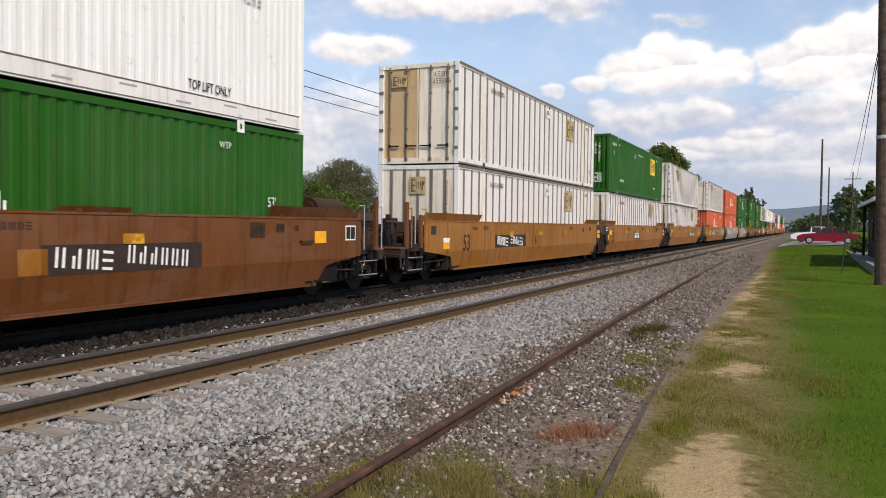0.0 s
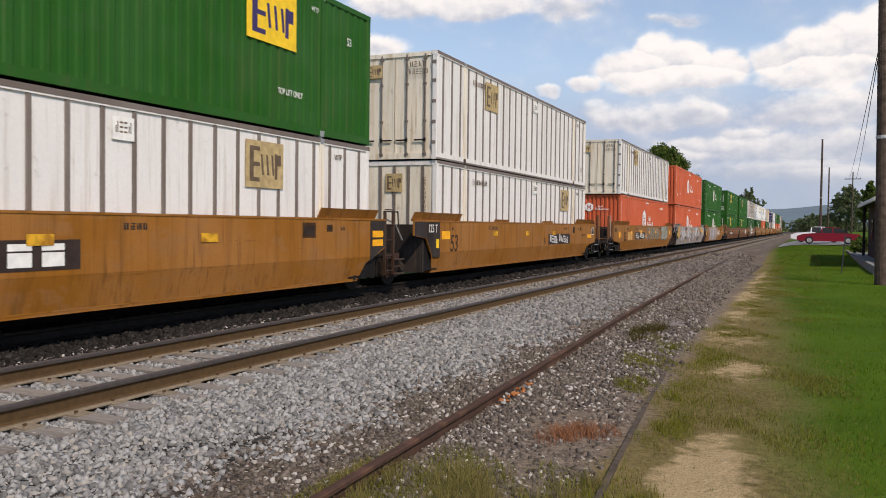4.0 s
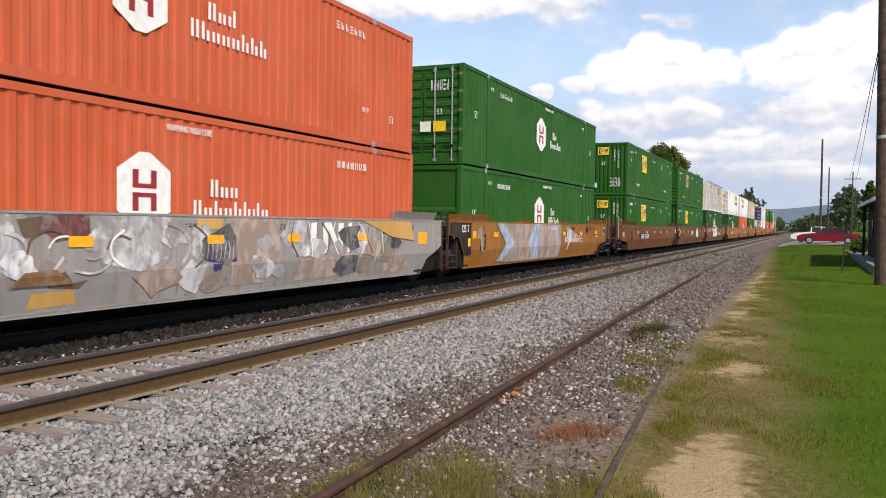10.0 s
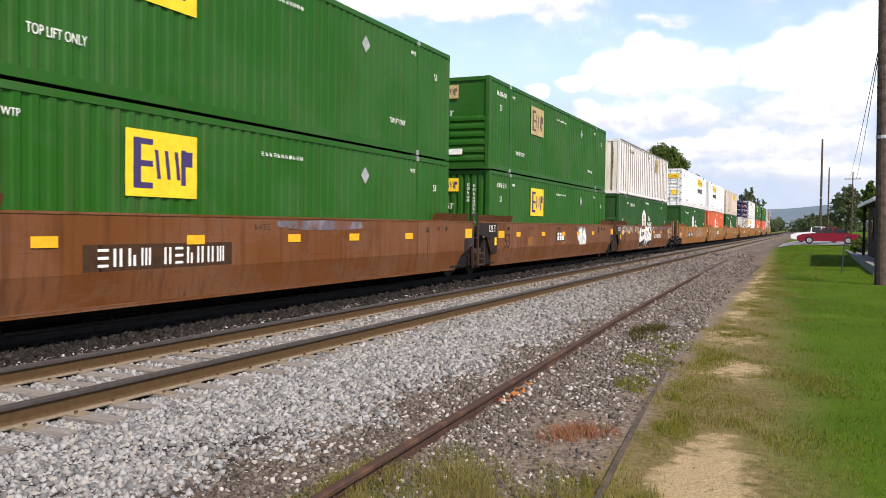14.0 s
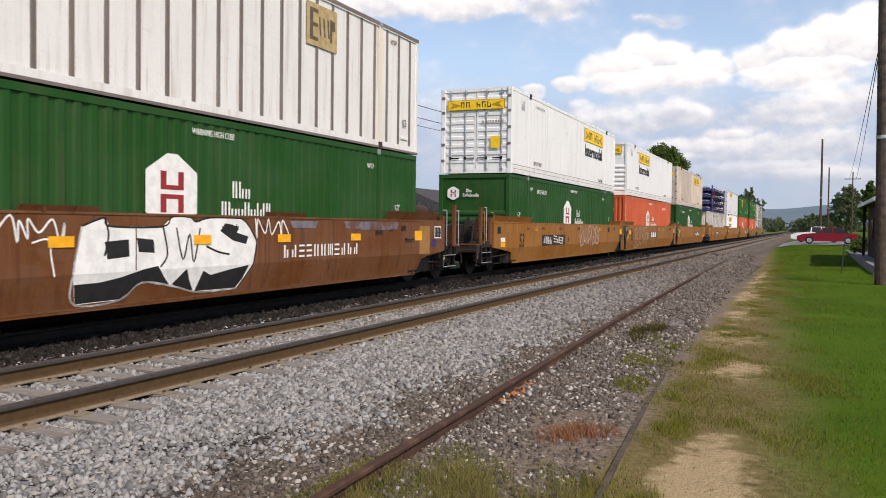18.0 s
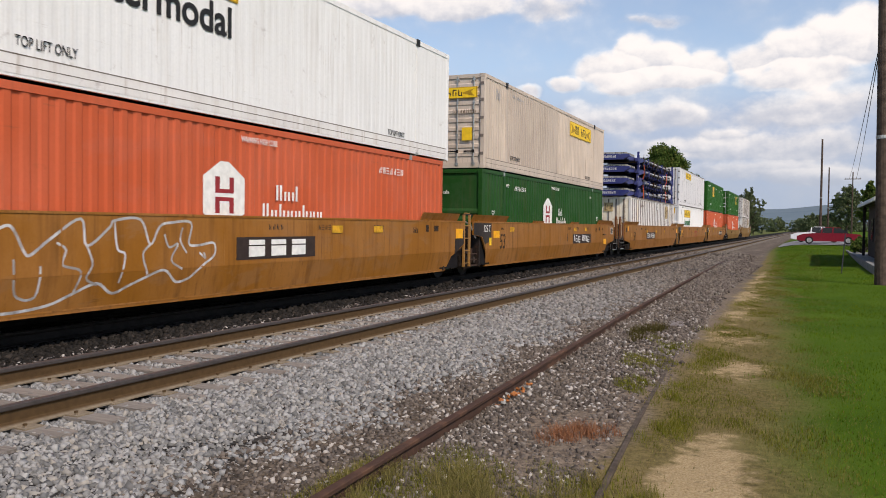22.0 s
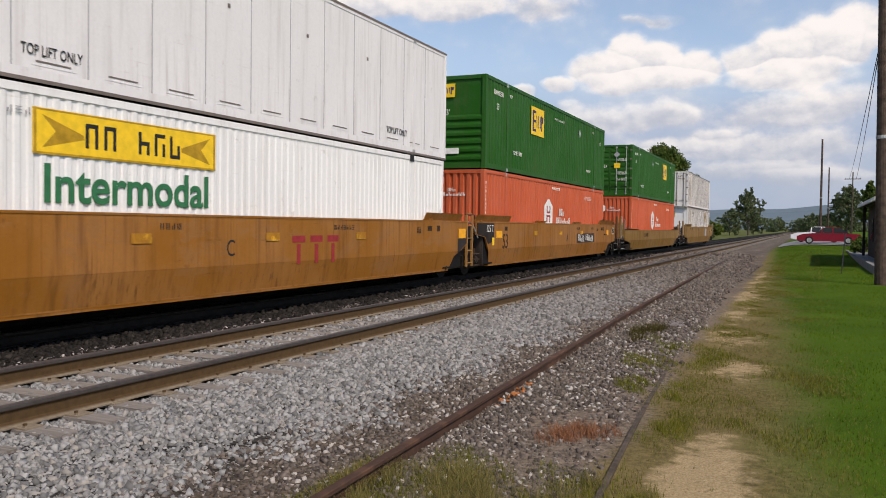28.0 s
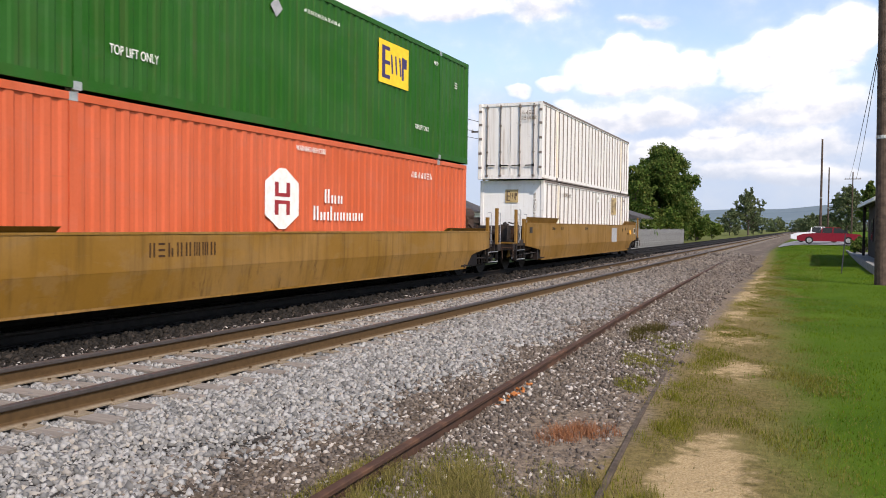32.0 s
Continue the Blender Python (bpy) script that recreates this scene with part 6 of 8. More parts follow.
def flat_rack(label, lashed=True):
    """A folded flat rack: boat-shaped ends, a long deck with a pale pierced edge, short stacking posts."""
    root = thing("flat_rack", label, "flat rack", "stacked flat racks")
    part("front_fascia", once("ff", lambda: B().prism([(-1.16, 0.34), (-1.22, 0.22), (-0.85, 0.03), (0.85, 0.03), (1.22, 0.22), (1.16, 0.34)], -0.15, 0.12, "y").mesh("front_fascia", CHASSIS)), CHASSIS, root)
    for s in (-1, 1):
        part("nose_beam", once(("nb", s), lambda: B().prism([(0.1, 0.33), (0.1, 0.12), (1.0, 0.05), (2.4, 0.16), (2.4, 0.33)], s * 0.80, s * 1.0, "x").mesh("nose_beam", CHASSIS)), CHASSIS, root)
        part("wing_beam", once(("wb", s), lambda: B().prism([(2.3, 0.30), (2.3, 0.10), (3.0, 0.04), (4.2, 0.20), (4.9, 0.22), (4.9, 0.36), (3.4, 0.34)], s * 1.05, s * 1.24, "x").mesh("wing_beam", CHASSIS)), CHASSIS, root)
        part("rear_wing", once(("rw", s), lambda: B().prism([(14.4, 0.34), (14.4, 0.20), (15.6, -0.02), (16.1, 0.05), (16.1, 0.22), (15.2, 0.32)], s * 1.05, s * 1.24, "x").mesh("rear_wing", CHASSIS)), CHASSIS, root)
        for y in (2.55, 15.75):
            post = part("stacking_post", once(("sp", s, y), lambda: B().prism([(-0.12, 0.0), (0.12, 0.0), (0.08, 0.30), (0.06, 0.68), (-0.06, 0.68), (-0.08, 0.30)], s * 1.14, s * 1.26, "x").mesh("stacking_post", CHASSIS)), CHASSIS, root, at=(0, y, 0))
            part("post_tag", once(("tg", s), lambda: B().box(min(s * 1.26, s * 1.264), max(s * 1.26, s * 1.264), -0.05, 0.05, 0.48, 0.58).mesh("post_tag", WHITE_M)), WHITE_M, post)
        part("edge_rail", once(("er", s), lambda: B().box(min(s * 1.16, s * 1.23), max(s * 1.16, s * 1.23), 4.8, 14.5, 0.25, 0.36).mesh("edge_rail", DULL_R)), DULL_R, root, "dull pierced edge rail")

        def dots():
            b = B()
            for k in range(24):
                y = 5.0 + k * 0.40
                b.box(min(s * 1.23, s * 1.236), max(s * 1.23, s * 1.236), y, y + 0.15, 0.30, 0.34)
            return b.mesh("edge_marks", WHITE_M)
        em = part("edge_marks", once(("em", s), dots), WHITE_M, root)
        em["kind"] = "stuff"
        for y, m in ((4.0, STRAP if lashed else DARK_CAR), (12.6, STRAP if lashed else DARK_CAR), (6.4, DARK_CAR), (9.4, DARK_CAR), (11.2, DARK_CAR)):
            part("strap", once(("st", s, y, m.name), lambda: B().box(min(s * 1.245, s * 1.255), max(s * 1.245, s * 1.255), y, y + (0.13 if m is STRAP else 0.05), 0.0, 0.66).mesh("strap", m)), m, root, "taut orange strap" if m is STRAP else "")
    part("deck", once("dk", lambda: B().box(-1.1, 1.1, 4.7, 14.6, 0.20, 0.30).mesh("deck", DARK_CAR)), DARK_CAR, root)
    part("nose_deck", once("nd", lambda: B().box(-0.98, 0.98, 0.1, 4.6, 0.26, 0.34).mesh("nose_deck", DARK_CAR)), DARK_CAR, root)
    rail = part("front_rail", once("fr", lambda: B().box(-1.05, 1.05, -0.08, 0.0, 0.36, 0.45).box(0.97, 1.05, 0.0, 2.2, 0.36, 0.44).box(-1.05, -0.97, 0.0, 2.2, 0.36, 0.44).mesh("front_rail", DULL_W)), DULL_W, root, "dirty white slotted rail")
    bars(rail, DARK_CAR, END, 0.0, -0.082, 0.40, 1.95, 0.05, 6, 4), bars(rail, DARK_CAR, SIDE, 1.052, 1.1, 0.40, 2.0, 0.05, 5, 4)
    for k in range(12):
        part("cross_member", once("cm", lambda: B().box(-1.15, 1.15, 0, 0.12, 0.04, 0.20).mesh("cross_member", CHASSIS)), CHASSIS, root, at=(0, 4.9 + k * 0.82, 0))
    part("gear_box", once("gb", lambda: B().bbox(-0.7, 0.9, 0, 1.1, 0.0, 0.22, 0.1).mesh("gear_box", UNDER)), UNDER, root, at=(0, 0.7, 0))
    rnd = random.Random(len(train))
    for k in range(9):
        y, x = 3.4 + 1.35 * k + rnd.uniform(-0.3, 0.3), rnd.uniform(0.5, 1.1)
        part("folded_post", B().bbox(x - 0.09, x + 0.09, y, y + rnd.uniform(0.5, 1.2), 0.30, rnd.uniform(0.40, 0.58), 0.02), (CHASSIS, DARK_CAR, DULL_R)[k % 3], root)
    for k in range(7):
        y = 4.2 + 1.6 * k + rnd.uniform(-0.4, 0.4)
        part("lashing_lug", B().bbox(1.16, 1.27, y, y + 0.16, rnd.uniform(0.08, 0.2), 0.46, 0.02), (DARK_CAR, CHASSIS, RUSTY)[k % 3], root)
        part("support_leg", B().box(1.05, 1.12, y + 0.5, y + 0.58, -0.05, 0.24), DARK_CAR, root)
    part("rear_fascia", once("rf", lambda: B().box(-1.16, 1.16, 15.95, 16.15, 0.05, 0.40).mesh("rear_fascia", CHASSIS)), CHASSIS, root)
    bars(root, WHITE_M, END, -0.1, -0.152, 0.20, 1.15, 0.13, 10, 7)
    return root


DULL_R = plain("dull_grey_blue_steel", (0.15, 0.15, 0.175), 0.6, 0.2, 0.3)
DULL_W = plain("dirty_white_steel", (0.40, 0.385, 0.36), 0.7, 0.0, 0.35)
for k in range(4):
    roll(flat_rack("navy blue folded flat rack stacked on a container", k < 3), TRAIN_X, Y0[13] + (0.0, -0.15, 0.1, -0.05)[k] + 0.3, UPPER - 0.07 + 0.68 * k + (0.05 if k == 0 else 0.03))
# 14: white over white
c = ribbed("white ribbed container with a yellow logo panel", WHITE_C, "level", 0.20, depth=0.016); marks_long(c, 30, True, 4.8, False); load(14, c, 0)
c = plated("white riveted container with a yellow logo panel", WHITE_G, "flat_doors"); long_logo(c, SIDE, FX, 4.9, 2.45, 3.3, 0.5), text(c, "TOP LIFT ONLY", 0.2, BLACK, SIDE, FX, 3.2, 0.35), text(c, "TOP LIFT ONLY", 0.22, BLACK, SIDE, FX, 13.2, 0.4); load(14, c, 1)
# 15, 16: green over orange
for k, n1, s in ((15, "level", 31), (16, "doors", 33)):
    c = ribbed(O_LABEL, ORANGE, "upright"); marks_hub(c, s); load(k, c, 0)
    c = ribbed(G_LABEL, GREEN_A, n1); marks_green(c, s + 1, True, n1, 5.3 if k == 15 else 11.4)
    load(k, c, 1)
# 17: white over white, the tail
c = posted("white sheet-and-post container with a plain end", "flat"); marks_white(c, 35, False, 12.3)
part("end_wall", B().box(-1.15, 1.15, 0.02, 0.05, 0.17, HGT - 0.12), WHITE_C, c); end_sills(c, WHITE_C, 0.0); load(17, c, 0)
c = posted("white sheet-and-post container with weathered doors", "white_doors"); bars(c, FADED_K, END, 0.72, -0.003, 2.5, 0.52, 0.14, 4, 9); bars(c, FADED_K, END, 0.74, -0.003, 2.3, 0.6, 0.14, 6, 8); load(17, c, 1)

# ---- ground ----
OLD_Y_AT, OLD_X_AT = [0, 5.5, 7.7, 9.0, 11.0, 12.9, 15.3, 16.6], [-0.84, -1.25, -1.42, -1.51, -1.63, -1.77, -1.95, -2.04]      # the second disused rail
SIDING_L = [(-60, -1.0), (0, -2.58), (4.7, -2.78), (7.4, -2.89), (15.8, -3.25), (19.5, -3.36), (57, -4.32), (90, -5.0)]


def siding_x(y):
    for (a, xa), (b, xb) in zip(SIDING_L, SIDING_L[1:]):
        if y <= b:
            return xa + (xb - xa) * (y - a) / (b - a)
    return SIDING_L[-1][1]


def smooth(v, a, b):
    t = min(1, max(0, (v - a) / (b - a)))
    return t * t * (3 - 2 * t)


def ground_z(x, y):
    pts = [(-60, -0.4), (-20, -0.30), (-14.6, -0.25), (-12.6, -0.06), (-8.2, -0.045), (-5.25, -0.035), (-4.6, -0.07), (-3.6, -0.13), (-2.6, -0.13), (-1.2, -0.125), (0.0, -0.11), (30, -0.11)]
    z = pts[-1][1] if x > 30 else pts[0][1]
    for (a, za), (b, zb) in zip(pts, pts[1:]):
        if a <= x <= b:
            z = za + (zb - za) * (x - a) / (b - a)
    z += 0.62 * smooth(y, 42, 92) * smooth(x, -4.0, -0.5)
    return z


def ground_material():
    a = Mat("trackside_ground", 0.95, 0.0, 0.04)
    x, y, z = a.xyz()
    wob = a.noise(0.9, 4)
    wob2 = a.noise(0.25, 3)
    xx = a.math("ADD", x, a.math("MULTIPLY", a.math("SUBTRACT", wob, 0.5), 1.5))
    peb = a.noise(16, 5, 0.7)
    peb2 = a.noise(55, 3, 0.6)
    # near-black base: shade in the gaps between the stones is painted in here
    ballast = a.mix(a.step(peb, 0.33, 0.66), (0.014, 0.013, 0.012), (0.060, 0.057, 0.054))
    dirty = a.mix(a.step(peb, 0.36, 0.7), (0.070, 0.053, 0.039), (0.19, 0.148, 0.112))
    far = a.mix(a.step(peb, 0.3, 0.7), (0.120, 0.092, 0.072), (0.30, 0.235, 0.178))
    earth = a.mix(a.step(peb2, 0.3, 0.7), (0.31, 0.22, 0.115), (0.47, 0.355, 0.205))
    dry = a.mix(a.step(peb, 0.3, 0.7), (0.105, 0.084, 0.034), (0.215, 0.165, 0.070))
    dry = a.mix(a.math("MULTIPLY", a.step(wob, 0.45, 0.7), 0.55), dry, (0.25, 0.185, 0.090))
    lawn = a.mix(a.step(wob2, 0.3, 0.7), (0.042, 0.088, 0.006), (0.072, 0.128, 0.010))
    field = a.mix(wob2, (0.06, 0.085, 0.022), (0.14, 0.14, 0.05))
    yc = a.math("MINIMUM", y, 70.0)
    c = a.mix(a.step(xx, -13.4, -12.6), field, dirty)
    # near-black strip: the train's shade painted onto the ground
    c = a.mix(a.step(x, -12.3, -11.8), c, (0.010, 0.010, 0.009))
    c = a.mix(a.step(xx, -8.9, -8.5), c, dirty)
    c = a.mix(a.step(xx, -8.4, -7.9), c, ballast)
    c = a.mix(a.step(xx, -4.2, -3.6), c, dirty)
    c = a.mix(a.math("MULTIPLY", a.step(xx, -2.9, -2.3), 0.8), c, far)
    tint = a.mix(a.step(wob, 0.3, 0.7), (0.110, 0.088, 0.073), (0.180, 0.148, 0.124))
    along = a.math("MULTIPLY", a.step(y, 9.0, 45.0), a.step(x, -12.0, -9.0))
    c = a.mix(a.math("MULTIPLY", along, 0.9), c, tint)
    spot = a.math("ADD", a.math("ADD", a.math("MULTIPLY", a.noise(1.6, 5, 0.6), 0.7), a.math("MULTIPLY", a.noise(7.0, 4, 0.6), 0.5)), -0.6)
    best = None
    for cx, cy, rx, ry, k in ((-0.62, 6.2, 0.40, 1.55, 1.0), (-0.80, 11.3, 0.55, 0.8, 0.40), (-1.1, 14.6, 0.5, 1.2, 0.45), (-1.3, 18.7, 0.45, 1.8, 0.45), (-1.4, 24, 0.5, 3.0, 0.45), (-1.5, 32, 0.5, 6.0, 0.45)):
        du, dv = a.math("DIVIDE", a.math("SUBTRACT", x, cx), rx), a.math("DIVIDE", a.math("SUBTRACT", y, cy), ry)
        q = a.math("MULTIPLY", a.math("SUBTRACT", 1.0, a.math("ADD", a.math("MULTIPLY", du, du), a.math("MULTIPLY", dv, dv))), k)
        best = q if best is None else a.math("MAXIMUM", best, q)
    patch = a.step(a.math("ADD", a.math("MULTIPLY", spot, 3.4), a.math("MAXIMUM", best, -0.6)), -0.05, 0.65)
    xw = a.math("ADD", a.math("ADD", x, a.math("MULTIPLY", yc, 0.02)), a.math("MULTIPLY", a.math("SUBTRACT", wob, 0.5), 0.7))
    xl = a.math("ADD", a.math("ADD", x, a.math("MULTIPLY", yc, 0.04)), a.math("MULTIPLY", a.math("SUBTRACT", wob, 0.5), 1.0))
    c = a.mix(a.step(xw, -1.42, -1.10), c, a.mix(patch, dry, earth))
    c = a.mix(a.step(xl, -0.35, 0.85), c, lawn)
    return a.out(c, peb, 0.05, 0.8)


def ground():
    xs = sorted(set([-2500, -900, -300, -120, -60, -30, -20, -17, -15, -14.6, -13.6, -12.6, -11.5, -10.4, -9, -8.2, -7.4, -6.6, -5.9, -5.25, -4.9, -4.6, -4.1, -3.6, -3.1, -2.6, -2.1, -1.6, -1.2, -0.8, -0.4, 0, 0.5, 1, 2, 3, 4, 6, 9, 14, 20, 30, 60, 120, 300, 900, 2500]))
    ys = [-1500, -600, -400, -200, -80, -30, -10, -4] + list(np.arange(-2, 24, 0.5)) + list(range(24, 60, 3)) + list(range(60, 130, 6)) + [130, 160, 220, 320, 500, 900, 1600, 2600, 4200]
    rnd = random.Random(3)
    rows = []
    for y in ys:
        rows.append([(x, y, ground_z(x, y) + (rnd.uniform(-0.012, 0.012) if -9 < x < 12 and -3 < y < 60 else 0)) for x in xs])
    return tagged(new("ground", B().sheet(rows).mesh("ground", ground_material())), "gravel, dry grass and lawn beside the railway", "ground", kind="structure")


ground()


def tie_rows(seed, n=110):
    """Where the ties of a track lie: y, turn, x shift and height."""
    rnd = random.Random(seed)
    return [(-3.0 + 0.52 * k + rnd.uniform(-0.05, 0.05), rnd.uniform(-1.8, 1.8), rnd.uniform(-0.07, 0.07), rnd.uniform(-0.014, 0.004)) for k in range(n)]


def scatter_stones(name, label, mat, area, seed, step, grow=0.04, layers=2, dens=None, zoff=0.0, ties=None, fat=0.70):
    """Broken stones as one mesh: six-sided chips with uneven corners, on a loose grid that widens with distance."""
    rng = np.random.default_rng(seed)
    x0, x1, y0, y1 = area
    xs, ys, ss, ls = [], [], [], []
    for layer in range(layers):
        y = y0
        while y < y1:
            s = step * (1 + grow * max(0.0, y - 4.0))
            row = np.arange(x0 + s * rng.random(), x1, s)
            xs.append(row + rng.uniform(-0.5, 0.5, len(row)) * s), ys.append(y + rng.uniform(-0.5, 0.5, len(row)) * s)
            ss.append(np.full(len(row), s)), ls.append(np.full(len(row), layer))
            y += s
    x, y, s, lay = np.concatenate(xs), np.concatenate(ys), np.concatenate(ss), np.concatenate(ls)
    keep = np.ones(len(x), bool)
    if dens is not None:
        keep &= rng.random(len(x)) < dens(x, y)
    if ties is not None:
        ty = np.array([q[0] for q in ties])
        near = np.abs(y[:, None] - ty[None]).min(1)
        keep &= ~((near < 0.135) & (x < -5.44 + rng.uniform(-0.16, 0.08, len(x))) & (rng.random(len(x)) < 0.92))
        keep &= np.abs(np.abs(x + 6.69) - 0.755) > 0.09
    x, y, s, lay = x[keep], y[keep], s[keep], lay[keep]
    n = len(x)
    r = s * fat * rng.uniform(0.55, 1.25, n)
    base = np.array([(i, j, k) for k in (-1, 1) for i, j in ((-1, -1), (1, -1), (1, 1), (-1, 1))], float)
    f = np.array([(3, 2, 1, 0), (4, 5, 6, 7), (0, 1, 5, 4), (1, 2, 6, 5), (2, 3, 7, 6), (3, 0, 4, 7)])
    v = base[None] * rng.uniform(0.42, 1.0, (n, 8, 3)) * (r[:, None, None] * np.stack([rng.uniform(0.85, 1.35, n), rng.uniform(0.7, 1.0, n), rng.uniform(0.55, 0.85, n)], 1)[:, None, :])
    for p, q in ((0, 2), (1, 2), (0, 1)):
        an = rng.uniform(0, 6.283, n) if (p, q) != (1, 2) else rng.uniform(-1.3, 1.3, n)
        ca, sa = np.cos(an)[:, None], np.sin(an)[:, None]
        vp, vq = v[..., p] * ca - v[..., q] * sa, v[..., p] * sa + v[..., q] * ca
        v[..., p], v[..., q] = vp, vq
    px, py, vz = v[..., 0], v[..., 1], v[..., 2]
    gz = np.interp(x, [-14.6, -12.6, -8.2, -5.25, -4.6, -3.6, -2.6, -1.2, 0, 30], [-0.25, -0.06, -0.045, -0.035, -0.07, -0.13, -0.13, -0.125, -0.11, -0.11])
    co = np.stack([px + x[:, None], py + y[:, None], vz + (gz + zoff + r * rng.uniform(-0.1, 0.8, n) - 0.25 * r * lay)[:, None]], 2).reshape(-1, 3)
    faces = (f[None] + (np.arange(n) * 8)[:, None, None]).reshape(-1, 4)
    return tagged(new(name, raw_mesh(name, co, faces, mat)), label, "gravel", kind="stuff")


def uneven(x, y):
    return np.sin(y * 1.9 + 2 * np.sin(x * 3)) * 0.12 + np.sin(y * 4.7 + x * 5) * 0.08


TIES = tie_rows(7)
FADE = lambda y: np.clip((64 - y) / 36, 0, 1)
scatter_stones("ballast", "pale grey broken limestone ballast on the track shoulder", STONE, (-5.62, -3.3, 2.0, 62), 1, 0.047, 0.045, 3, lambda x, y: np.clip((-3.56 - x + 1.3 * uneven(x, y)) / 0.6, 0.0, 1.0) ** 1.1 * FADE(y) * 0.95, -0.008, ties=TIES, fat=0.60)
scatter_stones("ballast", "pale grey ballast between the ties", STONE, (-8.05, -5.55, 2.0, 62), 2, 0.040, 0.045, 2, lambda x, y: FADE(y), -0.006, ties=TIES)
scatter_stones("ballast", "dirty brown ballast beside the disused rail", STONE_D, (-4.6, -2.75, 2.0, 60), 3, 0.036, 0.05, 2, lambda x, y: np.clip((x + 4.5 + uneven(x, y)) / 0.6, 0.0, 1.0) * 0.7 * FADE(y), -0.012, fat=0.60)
scatter_stones("ballast", "grimy ballast between the two main tracks", STONE_K, (-8.8, -7.95, 3.0, 62), 4, 0.040, 0.05, 2, lambda x, y: np.clip((x + 8.78 + uneven(x, y)) / 0.45, 0.03, 1.0) * FADE(y), fat=0.58)
scatter_stones("ballast", "near-black ballast, oily and with the train's shade in its colour", STONE_U, (-11.9, -8.3, 4.0, 50), 6, 0.045, 0.06, 1, None, -0.012)
scatter_stones("gravel", "sparse gravel between the disused rails", STONE_D, (-2.85, -1.35, 2.5, 45), 5, 0.034, 0.055, 2, lambda x, y: np.clip(0.60 + 0.5 * np.sin(3 * x + y) * np.sin(1.3 * y - x), 0.15, 0.85) * np.clip((-1.28 - 0.036 * (np.minimum(y, 26) - 5) - x) / 0.25, 0, 1), -0.008, fat=0.55)

# ---- tracks ----


def rail_profile(k=1.0):
    half = [(0.076, 0.0), (0.076, 0.012), (0.020, 0.030), (0.009, 0.045), (0.009, 0.125), (0.030, 0.140), (0.037, 0.150), (0.037, 0.178), (0.028, 0.186)]
    return [(x * k, z * k) for x, z in half] + [(-x * k, z * k) for x, z in reversed(half)]


def track(name, x, label, near, y1=700.0, tie=TIE, sink=0.0, rail=RAIL):
    root = thing(name, label, "railway track", kind="structure", at=pose(x, 0, 0))
    for s in (-1, 1):
        part("rail", B().prism([(s * 0.755 + px, pz + 0.004) for px, pz in rail_profile()], -450, y1, "y"), rail, root, "rust-brown steel rail with a worn head")
    me = [B().bbox(-1.30, 1.30, -0.115, 0.115, -0.16, 0.0, 0.02).mesh("tie", tie) for k in range(2)]
    pm = B().box(-0.17, 0.17, -0.09, 0.09, 0.0, 0.012).box(0.10, 0.125, -0.06, -0.035, 0.0, 0.045).box(-0.125, -0.10, 0.03, 0.055, 0.0, 0.045).mesh("tie_plate", rail)
    for n, (y, turn, shift, dz) in enumerate(TIES[:near]):
        m = Matrix.Translation((shift, y, sink + dz)) @ Matrix.Rotation(radians(turn), 4, "Z")
        t = part("tie", me[n % 2], tie, root, at=m)
        if n < 60:
            for s in (-1, 1):
                part("tie_plate", pm, rail, t, at=(s * 0.755, 0, 0))
    y = -3.0 + 0.52 * near
    b = B()
    while y < 330:
        b.box(-1.3, 1.3, y - 0.11, y + 0.11, -0.16, -0.004)
        y += 0.52
    far = part("far_ties", b, tie, root)
    far["kind"] = "stuff"
    return root


track("track", -6.69, "second main track with rusty rails on weathered wooden ties", 110)
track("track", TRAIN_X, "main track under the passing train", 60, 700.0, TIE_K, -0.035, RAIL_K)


def siding():
    root = thing("disused_track", "half-buried rusty rails of a disused siding", "railway track", kind="structure")
    for s, ya, yb in ((0, -6, 57), (1, -6, 16.5)):
        ys = [y for y in np.arange(ya, yb, 1.5)] + [yb]
        rows = []
        for y in ys:
            xx = float(np.interp(y, OLD_Y_AT, OLD_X_AT)) if s else siding_x(y)
            rows.append([(xx + px * (0.62 if s else 0.95), y, -0.165 - 0.095 * s + pz * 0.9 - 0.04 * smooth(y, yb - 12, yb)) for px, pz in rail_profile() + rail_profile()[:1]])
        part("rail", B().sheet(rows), SIDING_G if s else SIDING, root, "grey weathered rail level with the grass" if s else "dark rusted rail sunk in gravel")
    return root



siding()


def rust_flakes():
    """Flakes of orange rust that have come off the disused rail."""
    root = thing("rust_flakes", "heap of bright orange rust flakes on the old rail", "rust")
    rnd = random.Random(44)
    for k in range(26):
        y = rnd.uniform(7.9, 9.0)
        b = B().box(-0.020, 0.020, -0.028, 0.028, -0.010, 0.012)
        b.v = [(p[0] * rnd.uniform(0.5, 1.3), p[1] * rnd.uniform(0.5, 1.2), p[2]) for p in b.v]
        part("flake", b, (FLAKE, FLAKE, DULL_W)[k % 3], root, at=pose(siding_x(y) + rnd.uniform(0.06, 0.14), y, rnd.uniform(-0.14, -0.06), rnd.uniform(-50, 50), rnd.uniform(-50, 50), rnd.uniform(0, 180)))
    return root


FLAKE = plain("orange_rust_flakes", (0.42, 0.15, 0.05), 0.9, 0, 0.4)
rust_flakes()
tagged(new("stone_slab", B().bbox(-0.14, 0.14, -0.5, 0.5, -0.10, 0.025, 0.04).mesh("stone_slab", POST)), "small dark slab sunk beside the disused rail", "slab").matrix_basis = pose(-2.25, 16.2, -0.13, 0, 0, 8)


# ---- plants ----


